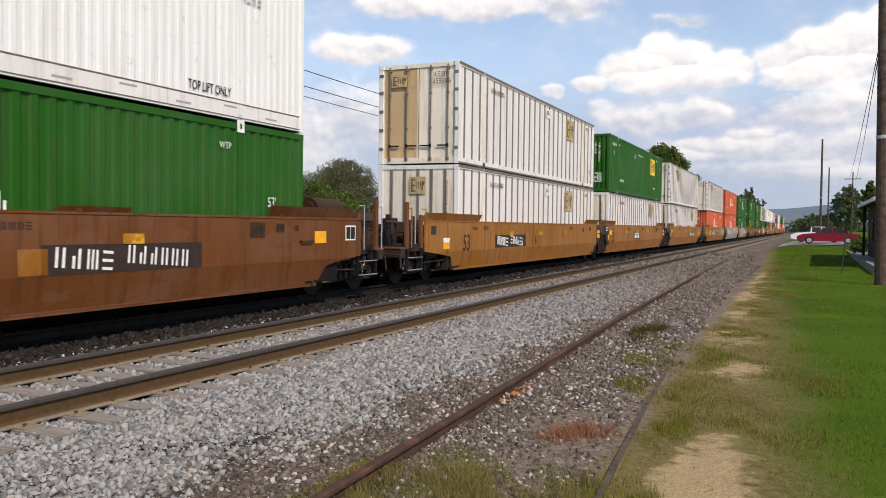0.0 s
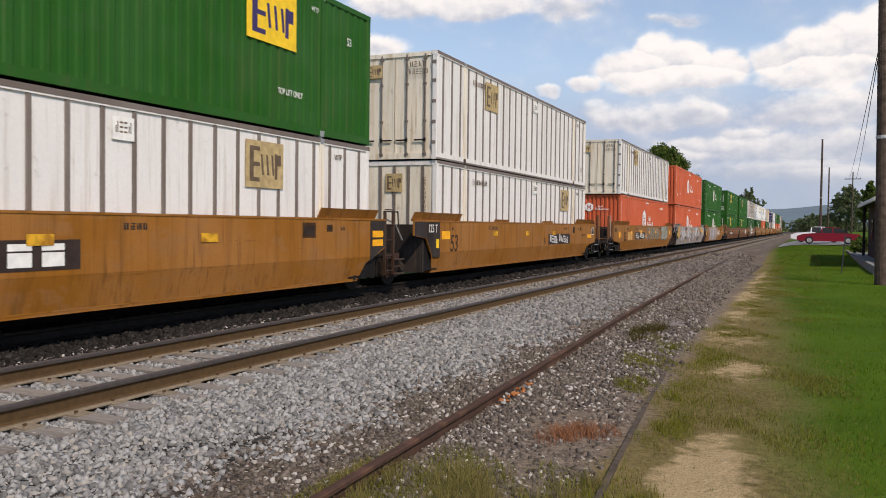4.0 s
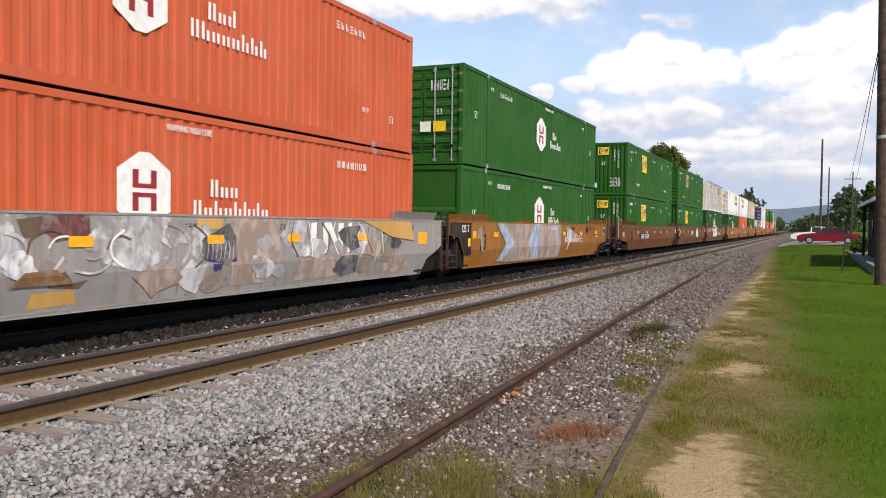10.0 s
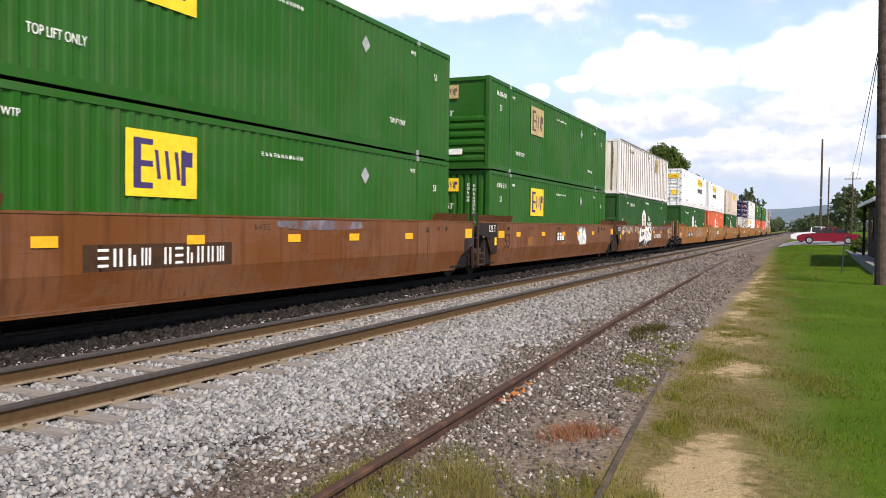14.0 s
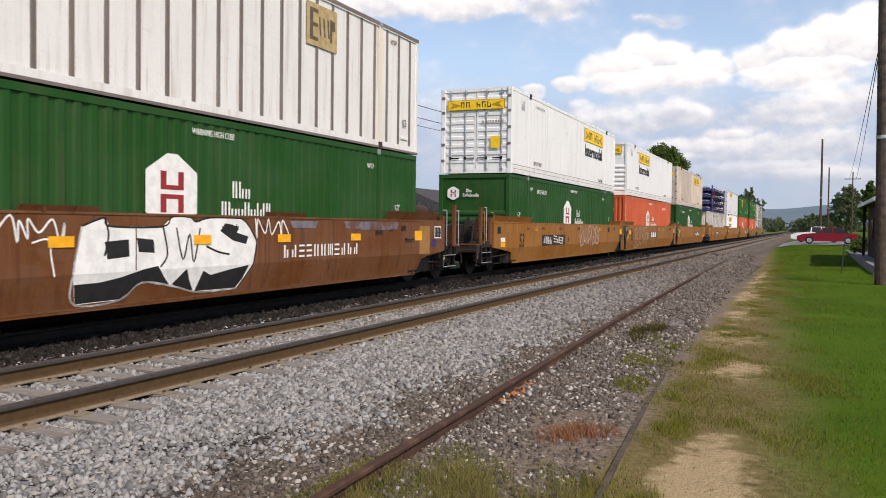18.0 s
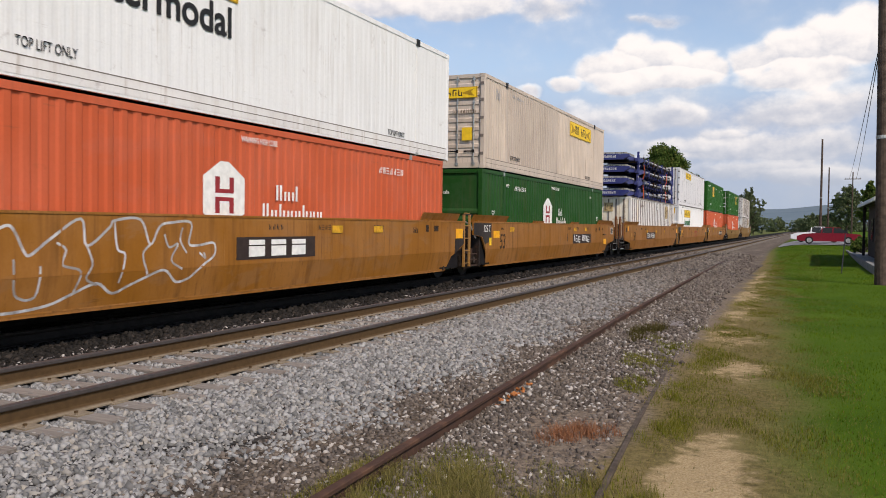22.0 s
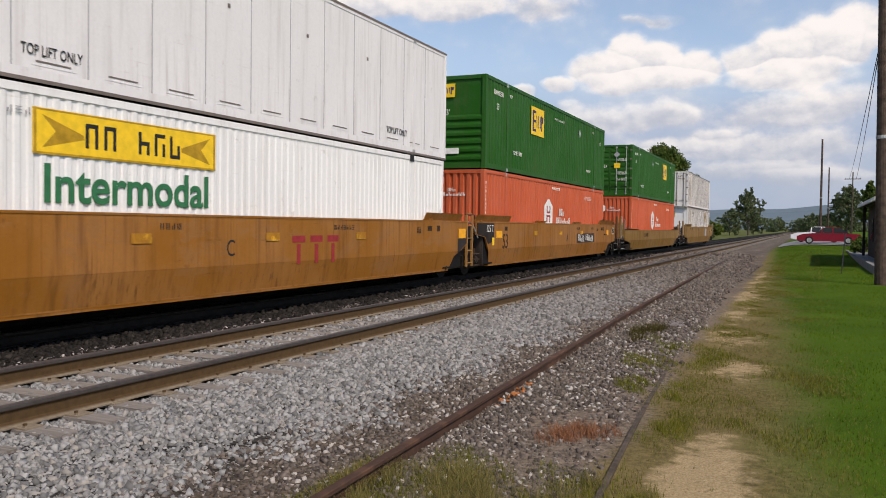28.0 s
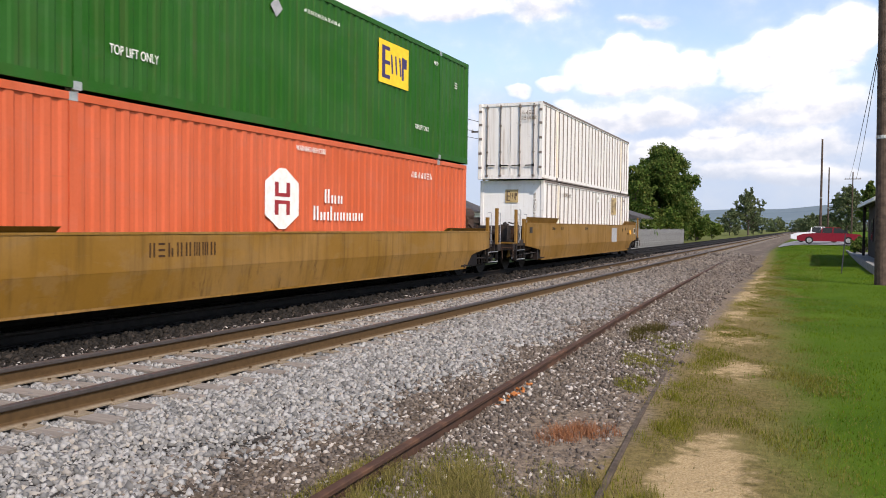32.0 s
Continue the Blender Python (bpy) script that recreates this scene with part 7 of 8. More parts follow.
def leaf_cloud(name, mat, lobes, n, size, seed, flat=0.0):
    """Many small leaves in clumps: lobes are (x, y, z, rx, ry, rz)."""
    rng = np.random.default_rng(seed)
    vol = np.array([l[3] * l[4] * l[5] for l in lobes]) ** (2 / 3)
    pick = rng.choice(len(lobes), n // 14, p=vol / vol.sum())
    L = np.array(lobes)[pick]
    d = rng.normal(size=(len(pick), 3))
    d /= np.linalg.norm(d, axis=1)[:, None]
    r = rng.uniform(0.25, 1.0, len(pick)) ** 0.45 * rng.uniform(0.82, 1.06, len(pick))
    cl = L[:, :3] + d * L[:, 3:] * r[:, None]
    spread = np.repeat(L[:, 3:].mean(1) * 0.13, 14)
    c = np.repeat(cl, 14, 0) + rng.normal(size=(len(pick) * 14, 3)) * spread[:, None] * [1, 1, 0.75]
    m = len(c)
    a = rng.normal(size=(m, 3))
    a /= np.linalg.norm(a, axis=1)[:, None]
    b = np.cross(a, rng.normal(size=(m, 3)))
    b /= np.linalg.norm(b, axis=1)[:, None]
    s = (size * rng.uniform(0.6, 1.4, m))[:, None]
    v = np.stack([c - a * s, c + b * s * 0.55, c + a * s, c - b * s * 0.55], 1).reshape(-1, 3)
    return raw_mesh(name, v, np.arange(m * 4).reshape(-1, 4), mat)


def tree(x, y, h, w, mat, seed, label, z=-0.3, n=6000, size=0.15, low=0.25, lean=0.0):
    rnd = random.Random(seed)
    root = thing("tree", label, "tree", at=pose(x, y, z))
    b = B()
    tr = max(0.09, h * 0.022)
    p, top = Vector((0, 0, -0.1)), h * 0.62
    last = p
    for k in range(4):
        q = Vector((lean * h * (k + 1) / 4 + rnd.uniform(-0.15, 0.15), rnd.uniform(-0.15, 0.15), top * (k + 1) / 4))
        b.rod(last, q, tr * (1 - 0.2 * k), 8, tr * (0.8 - 0.2 * k))
        last = q
    lobes = []
    m = 20
    for k in range(m):
        an = k * 2.4 + rnd.uniform(-0.4, 0.4)
        f = (k + 0.5) / m
        zz = h * (low + (0.88 - low) * f) + rnd.uniform(-0.04, 0.04) * h
        rr = w / 2 * (0.80 * math.sin(math.pi * (0.22 + 0.70 * f)) + 0.05) * rnd.uniform(0.65, 1.12)
        lx, ly = rr * math.cos(an) + lean * zz, rr * math.sin(an)
        b.rod((lean * zz * 0.6, 0, zz * 0.62), (lx, ly, zz), tr * 0.4, 5, tr * 0.08)
        sc = w * rnd.uniform(0.13, 0.21)
        lobes.append((lx, ly, zz, sc, sc, sc * rnd.uniform(0.7, 0.95)))
    lobes.append((lean * h, 0, h * 0.90, w * 0.16, w * 0.16, h * 0.10))
    lobes.append((lean * h * 0.6, 0, h * (0.5 + low / 2), w * 0.27, w * 0.27, h * 0.24))
    part("trunk", b, BARK, root)
    part("crown", leaf_cloud("crown", mat, lobes, n, size, seed), mat, root)
    return root


def bush(x, y, h, w, mat, seed, label, z=-0.3, n=2500, size=0.16, long=1.0):
    rnd = random.Random(seed)
    root = thing("bush", label, "bush", at=pose(x, y, z))
    lobes = []
    for k in range(6):
        s = w * rnd.uniform(0.18, 0.3)
        lobes.append((rnd.uniform(-0.3, 0.3) * w, rnd.uniform(-0.35, 0.35) * w * long, h * rnd.uniform(0.3, 0.72), s, s * long, h * rnd.uniform(0.24, 0.36)))
    b = B()
    for k in range(5):
        b.rod((0, 0, -0.1), (rnd.uniform(-0.2, 0.2) * w, rnd.uniform(-0.2, 0.2) * w, h * 0.6), 0.05, 5, 0.02)
    part("stems", b, BARK, root)
    part("foliage", leaf_cloud("foliage", mat, lobes, n, size, seed), mat, root)
    return root


def at_pixel_line(px, dist):
    """Place on a sight line: px is the tangent to the right of the view's middle, dist the depth."""
    r = Vector((math.cos(YAW), math.sin(YAW), 0))
    f = Vector((-math.sin(YAW), math.cos(YAW), 0))
    return f * dist + r * (px * dist)


def sight(u):
    return (u - 784) / 1469.9


# behind the train
for u, d, h, w, mat, s, lab, n in (
        (70, 62, 11.0, 11.0, LEAF_O, 1, "broad olive-green tree behind the line", 9000), (-60, 58, 10.0, 9.0, LEAF_O, 2, "olive-green tree behind the line", 6000),
        (455, 66, 9.0, 6.0, LEAF_O, 3, "grey-green rounded tree behind the line", 8000), (310, 78, 7.2, 5.0, LEAF_D, 4, "small dark tree behind the line", 4000),
        (600, 85, 8.6, 9.0, LEAF_O, 5, "yellowing tree behind the line", 7000), (230, 70, 6.0, 6.0, LEAF_B, 6, "leafy green tree behind the line", 5000)):
    p = at_pixel_line(sight(u), d)
    tree(p.x, p.y, h, w, mat, s, lab, n=n * 7, size=0.085)
for k in range(15):
    u = -40 + 55 * k
    d = 58 + (k * 7) % 13
    p = at_pixel_line(sight(u), d)
    bush(p.x, p.y, 4.2 + (k * 5 % 7) * 0.28, 5.5, (LEAF_B, LEAF_O, LEAF_D)[k % 3], 30 + k, "tangled green bush beside the tracks", n=9000, size=0.10)
# beyond the fence and at the crossing
for x, y, h, w, mat, s, lab, n, low in (
        (-20.3, 126, 14.4, 12.0, LEAF_D, 11, "large dense dark green tree behind the fence", 70000, 0.14), (-22.5, 118, 11.0, 8.0, LEAF_D, 12, "dark green tree behind the fence", 7000, 0.15),
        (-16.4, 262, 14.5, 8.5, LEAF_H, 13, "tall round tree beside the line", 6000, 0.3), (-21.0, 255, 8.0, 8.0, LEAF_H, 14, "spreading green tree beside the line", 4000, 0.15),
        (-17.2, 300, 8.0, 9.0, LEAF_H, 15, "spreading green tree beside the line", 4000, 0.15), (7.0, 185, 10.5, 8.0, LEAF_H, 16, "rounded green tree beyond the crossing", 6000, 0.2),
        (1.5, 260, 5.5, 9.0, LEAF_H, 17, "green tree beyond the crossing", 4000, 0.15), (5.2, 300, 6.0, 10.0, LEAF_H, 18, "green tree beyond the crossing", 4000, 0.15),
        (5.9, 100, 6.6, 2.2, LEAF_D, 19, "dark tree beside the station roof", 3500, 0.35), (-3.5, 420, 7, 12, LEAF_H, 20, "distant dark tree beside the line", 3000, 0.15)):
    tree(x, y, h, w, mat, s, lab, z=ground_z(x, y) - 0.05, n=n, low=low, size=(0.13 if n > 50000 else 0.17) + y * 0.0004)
for k in range(10):
    bush(-15.8 - 0.6 * (k % 3), 84 + 8 * k, 3.0 + 0.5 * (k % 4), 4.0, (LEAF_D, LEAF_B)[k % 2], 60 + k, "roadside bush behind the fence", n=1800, size=0.2)


def woods(name, label, mat, x0, x1, y, n, h, seed):
    rng = np.random.default_rng(seed)
    lobes = []
    for k in range(n):
        s = h * rng.uniform(0.45, 0.8)
        lobes.append((rng.uniform(x0, x1), y + rng.uniform(-20, 20), s * 0.6, s, s, s))
    return tagged(new(name, leaf_cloud(name, mat, lobes, n * 420, 1.0, seed)), label, "woods", kind="stuff")


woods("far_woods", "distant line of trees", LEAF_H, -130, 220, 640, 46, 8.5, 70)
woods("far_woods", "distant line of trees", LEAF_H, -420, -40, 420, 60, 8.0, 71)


def hills():
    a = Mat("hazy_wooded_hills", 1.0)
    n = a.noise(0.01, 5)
    # blue-grey in place of woodland green: distance haze mixed into the colour
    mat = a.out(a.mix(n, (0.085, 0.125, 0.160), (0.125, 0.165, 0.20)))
    rows = []
    for f, dy in ((0, 0), (0.45, 60), (0.8, 160), (1.0, 320)):
        row = []
        for k in range(121):
            x = -3000 + 50 * k
            hh = 74 + 14 * math.sin(x * 0.0021 + 1) + 7 * math.sin(x * 0.0067) + 3 * math.sin(x * 0.019)
            row.append((x, 2900 + dy, -3 + hh * f * (0.75 + 0.25 * math.cos(x * 0.0009))))
        rows.append(row)
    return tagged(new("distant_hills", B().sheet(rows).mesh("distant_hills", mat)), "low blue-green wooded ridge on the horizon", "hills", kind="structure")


hills()


def blades(name, label, mat, n, area, seed, h0, h1, dens, power=1.7, width=0.006, droop=0.35):
    rng = np.random.default_rng(seed)
    x0, x1, y0, y1 = area
    y = y0 + (y1 - y0) * rng.random(n) ** power
    x = x0 + (x1 - x0) * rng.random(n)
    keep = rng.random(n) < dens(x, y)
    x, y = x[keep], y[keep]
    n = len(x)
    z = np.interp(x, [-14.6, -12.6, -8.2, -5.25, -4.6, -3.6, -2.6, -1.2, 0, 30], [-0.25, -0.06, -0.045, -0.035, -0.07, -0.13, -0.13, -0.125, -0.11, -0.11])
    t = np.clip((y - 42) / 50, 0, 1)
    u = np.clip((x + 4.0) / 3.5, 0, 1)
    z = z + 0.62 * t * t * (3 - 2 * t) * u * u * (3 - 2 * u) - 0.015
    far = 1 + 0.06 * np.maximum(0, y - 6)
    h = rng.uniform(h0, h1, n)
    an = rng.uniform(0, 6.283, n)
    dx, dy = np.cos(an), np.sin(an)
    w = width * far * rng.uniform(0.7, 1.3, n)
    lean = h * rng.uniform(0, droop, n) * 2
    v = np.stack([np.stack([x - dy * w, y + dx * w, z], 1), np.stack([x + dy * w, y - dx * w, z], 1),
                  np.stack([x + dx * lean, y + dy * lean, z + h], 1)], 1).reshape(-1, 3)
    return tagged(new(name, raw_mesh(name, v, np.arange(n * 3).reshape(-1, 3), mat)), label, "grass", kind="stuff")


def wave(x, y, s=1.0):
    return np.sin(x * 2.3 * s + 1.3 * np.sin(y * 0.7 * s)) + np.sin(y * 1.1 * s + 2.1 * np.sin(x * 0.9 * s)) + 0.7 * np.sin(x * 5.1 * s + y * 3.7 * s)


def bare(x, y):
    """1 where grass may grow, 0 on the trodden earth."""
    q = 1.0 - ((x + 0.62) / 0.40) ** 2 - ((y - 6.2) / 1.55) ** 2 + 0.25 * wave(x, y, 3)
    for cx, cy, rx, ry in ((-0.80, 11.3, 0.55, 0.8), (-1.1, 14.6, 0.5, 1.2), (-1.3, 18.7, 0.45, 1.8), (-1.4, 24, 0.5, 3.0)):
        q = np.maximum(q, 0.2 - ((x - cx) / rx) ** 2 - ((y - cy) / ry) ** 2 + 0.5 * wave(x, y, 3.3))
    return 1 - np.clip(q * 2.5 + 0.2, 0, 0.985)


def lawn_edge(x, y):
    return np.clip((x + 0.04 * np.minimum(y, 70) + 0.20 + 0.22 * wave(x, y, 1.4)) / 1.1, 0, 1) ** 1.3


blades("lawn_grass", "bright green mown lawn beside the tracks", LAWN, 260000, (-2.0, 9.0, 3.0, 75), 80, 0.02, 0.055, lawn_edge, 2.2, 0.0045)
blades("dry_grass", "thin yellowing grass on bare earth", DRYGRASS, 300000, (-2.3, 0.6, 3.0, 60), 81, 0.014, 0.050, lambda x, y: np.clip(0.62 + 0.38 * wave(x, y), 0.10, 1) * np.clip((x + 1.15 + 0.045 * np.minimum(y - 5, 11) + 0.05 * wave(x, y, 2)) / 0.25, 0, 1) * bare(x, y) * (1 - 0.8 * lawn_edge(x, y)), 2.0, 0.0035, 0.6)
blades("turf", "olive-green clumps of turf along the rail", TURF, 260000, (-2.3, 0.6, 3.0, 60), 86, 0.02, 0.060, lambda x, y: np.clip(0.06 + 0.75 * wave(x, y, 1.7) + 0.35 * wave(x + 3, y, 0.6), 0.0, 1) * np.clip((x + 1.15 + 0.045 * np.minimum(y - 5, 11)) / 0.2, 0, 1) * bare(x, y) * (1 - lawn_edge(x, y)), 2.0, 0.004, 0.5)
blades("dry_grass", "tufts of thin grass round the disused rails", TURF, 40000, (-3.1, -0.9, 3.6, 6.8), 82, 0.02, 0.085, lambda x, y: np.clip((6.1 - y + 0.28 * wave(x, y, 2)) / 0.8, 0, 1) * np.clip(0.75 + 0.4 * wave(x, y, 3), 0.15, 1), 1.0, 0.0035, 0.5)
blades("dry_grass", "pale dry stalks among the tufts round the disused rails", DRYGRASS, 70000, (-3.0, -0.9, 3.6, 6.6), 87, 0.04, 0.15, lambda x, y: np.clip((5.9 - y + 0.3 * wave(x, y, 2.3)) / 0.9, 0, 1) * np.clip(0.5 + 0.5 * wave(x, y, 3.6), 0.0, 1), 1.0, 0.0026, 0.7)
blades("turf", "green grass leaning over the old rail", TURF, 120000, (-2.2, -0.4, 4.0, 16.0), 88, 0.025, 0.085, lambda x, y: np.clip(1.25 - np.abs(x - np.interp(y, OLD_Y_AT, OLD_X_AT) - 0.26) / 0.24, 0, 1) * np.clip(0.50 + 0.55 * wave(x, y, 2.6) + 0.3 * wave(x, y, 0.8), 0, 1) * bare(x, y) * np.clip((11.5 - y) / 3, 0.12, 1), 1.0, 0.0035, 0.6)
blades("red_weeds", "low wispy reddish weeds beside the rail", REDWEED, 17000, (-2.25, -1.3, 6.5, 7.8), 83, 0.03, 0.12, lambda x, y: np.clip(0.9 - ((x + 1.82 - 0.25 * (y - 7.1)) / 0.34) ** 2 - ((y - 7.1) / 0.45) ** 2 + 0.22 * wave(x, y, 4), 0, 1) ** 1.5, 1.0, 0.0024, 0.6)
blades("weeds", "dark olive weeds between the rails", WEED_D, 9000, (-2.8, -2.1, 13.2, 15.6), 84, 0.05, 0.20, lambda x, y: np.clip(0.8 - ((x + 2.45) / 0.30) ** 2 - ((y - 14.4) / 0.9) ** 2 + 0.5 * wave(x, y, 4), 0, 1) ** 1.4, 1.0, 0.003, 0.6)
blades("weeds", "thin olive-green grass between the rails", TURF, 48000, (-2.6, -1.5, 8.5, 14.5), 85, 0.02, 0.09, lambda x, y: np.clip(0.7 - ((x + 1.95 + 0.06 * (y - 11.2)) / 0.34) ** 2 - ((y - 11.6) / 2.6) ** 2 + 0.45 * wave(x, y, 3), 0, 1) ** 1.2, 1.0, 0.003, 0.6)

# ---- poles and wires ----


def pole(x, y, h, r, label, z, arm=None, lean=0.0):
    root = thing("utility_pole", label, "utility pole", "utility poles", at=pose(x, y, z, 0, lean, 0))
    b = B()
    for k in range(4):
        b.cyl((0, 0), r * (1 - 0.09 * k), h * k / 4 - (0.1 if k == 0 else 0), h * (k + 1) / 4, "z", 14, r * (1 - 0.09 * (k + 1)))
    part("shaft", b, POLE_W, root)
    if arm:
        part("crossarm", B().box(-1.2, 1.2, -0.06, 0.06, arm, arm + 0.12), POLE_W, root)
        for k in (-1.1, -0.5, 0.5, 1.1):
            part("insulator", once("ins", lambda: B().cyl((0, 0), 0.05, 0.0, 0.14, "z", 8).mesh("insulator", STEEL)), STEEL, root, at=(k, 0, arm + 0.12))
    else:
        part("steel_band", B().cyl((0, 0), r * 0.93, h * 0.42, h * 0.43, "z", 14), STEEL, root)
    return root


pole(2.24, 31.0, 11.5, 0.21, "large weathered timber pole on the lawn", ground_z(2.2, 31), None, -1.0)
pole(1.10, 95.0, 10.6, 0.135, "tall thin timber pole at the crossing", ground_z(1.1, 95))
pole(2.60, 137.0, 10.5, 0.135, "tall thin timber pole beyond the crossing", ground_z(2.6, 137))
pole(6.35, 150.0, 10.6, 0.135, "timber pole with a crossarm", ground_z(6.3, 150), 9.4)
for y in (-30, 18, 66, 114, 162):
    pole(-25.3, y, 10.6, 0.15, "timber pole of the line behind the tracks", -0.32, 9.9)


def wire(name, pts, r, label, sag=0.4):
    """One sagging strand."""
    line = []
    for (p, q) in zip(pts, pts[1:]):
        p, q = Vector(p), Vector(q)
        line += [p.lerp(q, k / 10) - Vector((0, 0, sag * 4 * k / 10 * (1 - k / 10))) for k in range(10)]
    line.append(Vector(pts[-1]))
    side = (line[-1] - line[0]).cross(Vector((0, 0, 1))).normalized()
    rows = [[tuple(c + side * (r * math.cos(t * math.pi / 3)) + Vector((0, 0, r * math.sin(t * math.pi / 3)))) for t in range(7)] for c in line]
    return tagged(new(name, B().sheet(rows).mesh(name, BLACK)), label, "wire")


for z, r in ((10.25, 0.022), (9.4, 0.022), (8.85, 0.018)):
    wire("overhead_wire", [(-25, y, z) for y in (-30, 18, 66, 114, 162)], r, "black overhead wire along the line", 0.35)
for k, dx in enumerate((-0.5, 0.5)):
    wire("overhead_wire", [(6.35 + dx, 150, 10.1), (2.02, 31, 7.95 - 0.12 * k)], 0.016, "overhead wire between two poles", 0.5)
tagged(new("guy_rod", B().rod((1.28, 38.0, -0.10), (1.50, 41.0, 1.5), 0.025).mesh("guy_rod", BLACK)), "dark leaning guy rod on the lawn", "guy rod")


# ---- buildings, fence and cars ----
WALL_W = plain("white_painted_boards", (0.72, 0.72, 0.70), 0.7, 0, 0.12)
ROOF_D = plain("dark_grey_roof_shingles", (0.075, 0.07, 0.072), 0.9, 0, 0.3)
WALL_D = plain("dark_brown_brick", (0.035, 0.026, 0.023), 0.9, 0, 0.35)
CONC = plain("grey_concrete", (0.20, 0.195, 0.185), 0.9, 0, 0.25, 2)
FENCE = plain("weathered_grey_fence_boards", (0.20, 0.20, 0.20), 0.9, 0, 0.3)
ASPH = plain("pale_worn_asphalt", (0.26, 0.26, 0.27), 0.9, 0, 0.2, 3)
GLASS = plain("dark_window_glass", (0.03, 0.035, 0.04), 0.1, 0, 0.1)
CAR_RED = plain("dark_red_car_paint", (0.19, 0.012, 0.024), 0.3, 0, 0.05)
CAR_WHT = plain("white_car_paint", (0.74, 0.75, 0.77), 0.3, 0, 0.05)


def house(x, y, w, d, h, label, wall, z, roof=1.2, over=0.4):
    root = thing("house", label, "house", at=pose(x, y, z))
    part("wall", B().box(-w / 2, w / 2, 0, d, -0.1, h), wall, root)
    part("roof", B().prism([(-w / 2 - over, h - 0.06), (w / 2 + over, h - 0.06), (w / 2 + over, h + 0.08), (0, h + roof), (-w / 2 - over, h + 0.08)], -over, d + over, "y"), ROOF_D, root)
    for k in (-0.25, 0.2):
        f = part("window", B().box(-0.5, 0.5, -0.06, 0.02, -0.7, 0.7), WHITE_M, root, at=(w * k, 0, h * 0.55))
        part("pane", B().box(-0.42, 0.42, -0.075, -0.06, -0.62, -0.02).box(-0.42, 0.42, -0.075, -0.06, 0.04, 0.62), GLASS, f)
    part("door", B().box(w / 2, w / 2 + 0.04, d * 0.4, d * 0.4 + 0.9, 0, 2.0), WALL_D, root)
    return root


house(-19.0, 84, 6.6, 9.0, 2.9, "low white building beside the line with a dark roof", WALL_W, -0.3)
house(-31.0, 62, 9.0, 8.0, 3.2, "pale house behind the line with a dark roof", WALL_W, -0.35, 2.0)


def board_fence():
    root = thing("board_fence", "weathered grey board fence along the railway", "fence")
    rnd = random.Random(9)
    me = B().box(-0.015, 0.015, -0.14, 0.14, 0, 1.8).mesh("board", FENCE)
    y = 72.0
    while y < 102:
        part("board", me, FENCE, root, at=Matrix.Translation((-14.5 + (y - 72) * 0.03, y, -0.28 + rnd.uniform(-0.03, 0.03))))
        y += 0.30
    for k in range(11):
        part("post", once("fpost", lambda: B().box(-0.13, -0.03, -0.05, 0.05, -0.1, 1.9).mesh("post", FENCE)), FENCE, root, at=(-14.5 + k * 3 * 0.03, 72 + 3 * k, -0.28))
    return root


board_fence()


def station():
    root = thing("station_building", "dark brick station building with a pale overhanging eave", "building", at=pose(6.35, 44, 0.17))
    part("wall", B().box(-3.0, 6.0, 0, 13, -0.1, 2.96), WALL_D, root)
    part("roof", B().prism([(-3.5, 2.94), (7.0, 2.94), (7.0, 3.06), (1.5, 3.7), (-3.5, 3.06)], -0.8, 13.8, "y"), ROOF_D, root)
    part("eave", B().box(-3.6, -3.5, -0.85, 13.85, 2.92, 3.10).box(-3.6, 7.0, -0.92, -0.8, 2.92, 3.10), WHITE_M, root, "pale painted eave board")
    for k in range(3):
        w = part("window", B().box(-3.05, -3.0, 1.5 + 3.5 * k, 2.7 + 3.5 * k, 0.9, 2.2), WALL_D, root)
        part("pane", B().box(-3.06, -3.05, 1.6 + 3.5 * k, 2.6 + 3.5 * k, 1.0, 2.1), GLASS, w)
    for k in range(2):
        part("eave_post", B().box(-3.35, -3.2, 0.3 + 12 * k, 0.45 + 12 * k, -0.1, 2.94), WALL_D, root)
    return root


station()
tagged(new("kerb_wall", B().prism([(2.45, -0.2), (2.7, -0.2), (2.7, 0.22), (2.5, 0.22)], 38, 70, "y").mesh("kerb_wall", CONC)), "low grey concrete retaining wall", "wall", kind="structure")
tagged(new("pavement", B().box(2.7, 9.0, 40, 70, -0.25, 0.17).mesh("pavement", CONC)), "concrete platform beside the station", "pavement", kind="structure")
for k in range(3):
    bush(3.3 + 0.3 * k, 63 + 2.5 * k, 1.1, 1.4, LEAF_D, 90 + k, "dark clipped bush beside the station wall", z=0.15, n=1400, size=0.1)


def road():
    rows = []
    for x in np.arange(-2.4, 40, 1.0):
        rows.append([(x, y, ground_z(x, y) + 0.06) for y in (77, 80, 83, 86, 89, 92, 95)])
    tagged(new("road", B().sheet(rows).mesh("road", ASPH)), "pale worn asphalt road at the crossing", "road", kind="structure")


road()


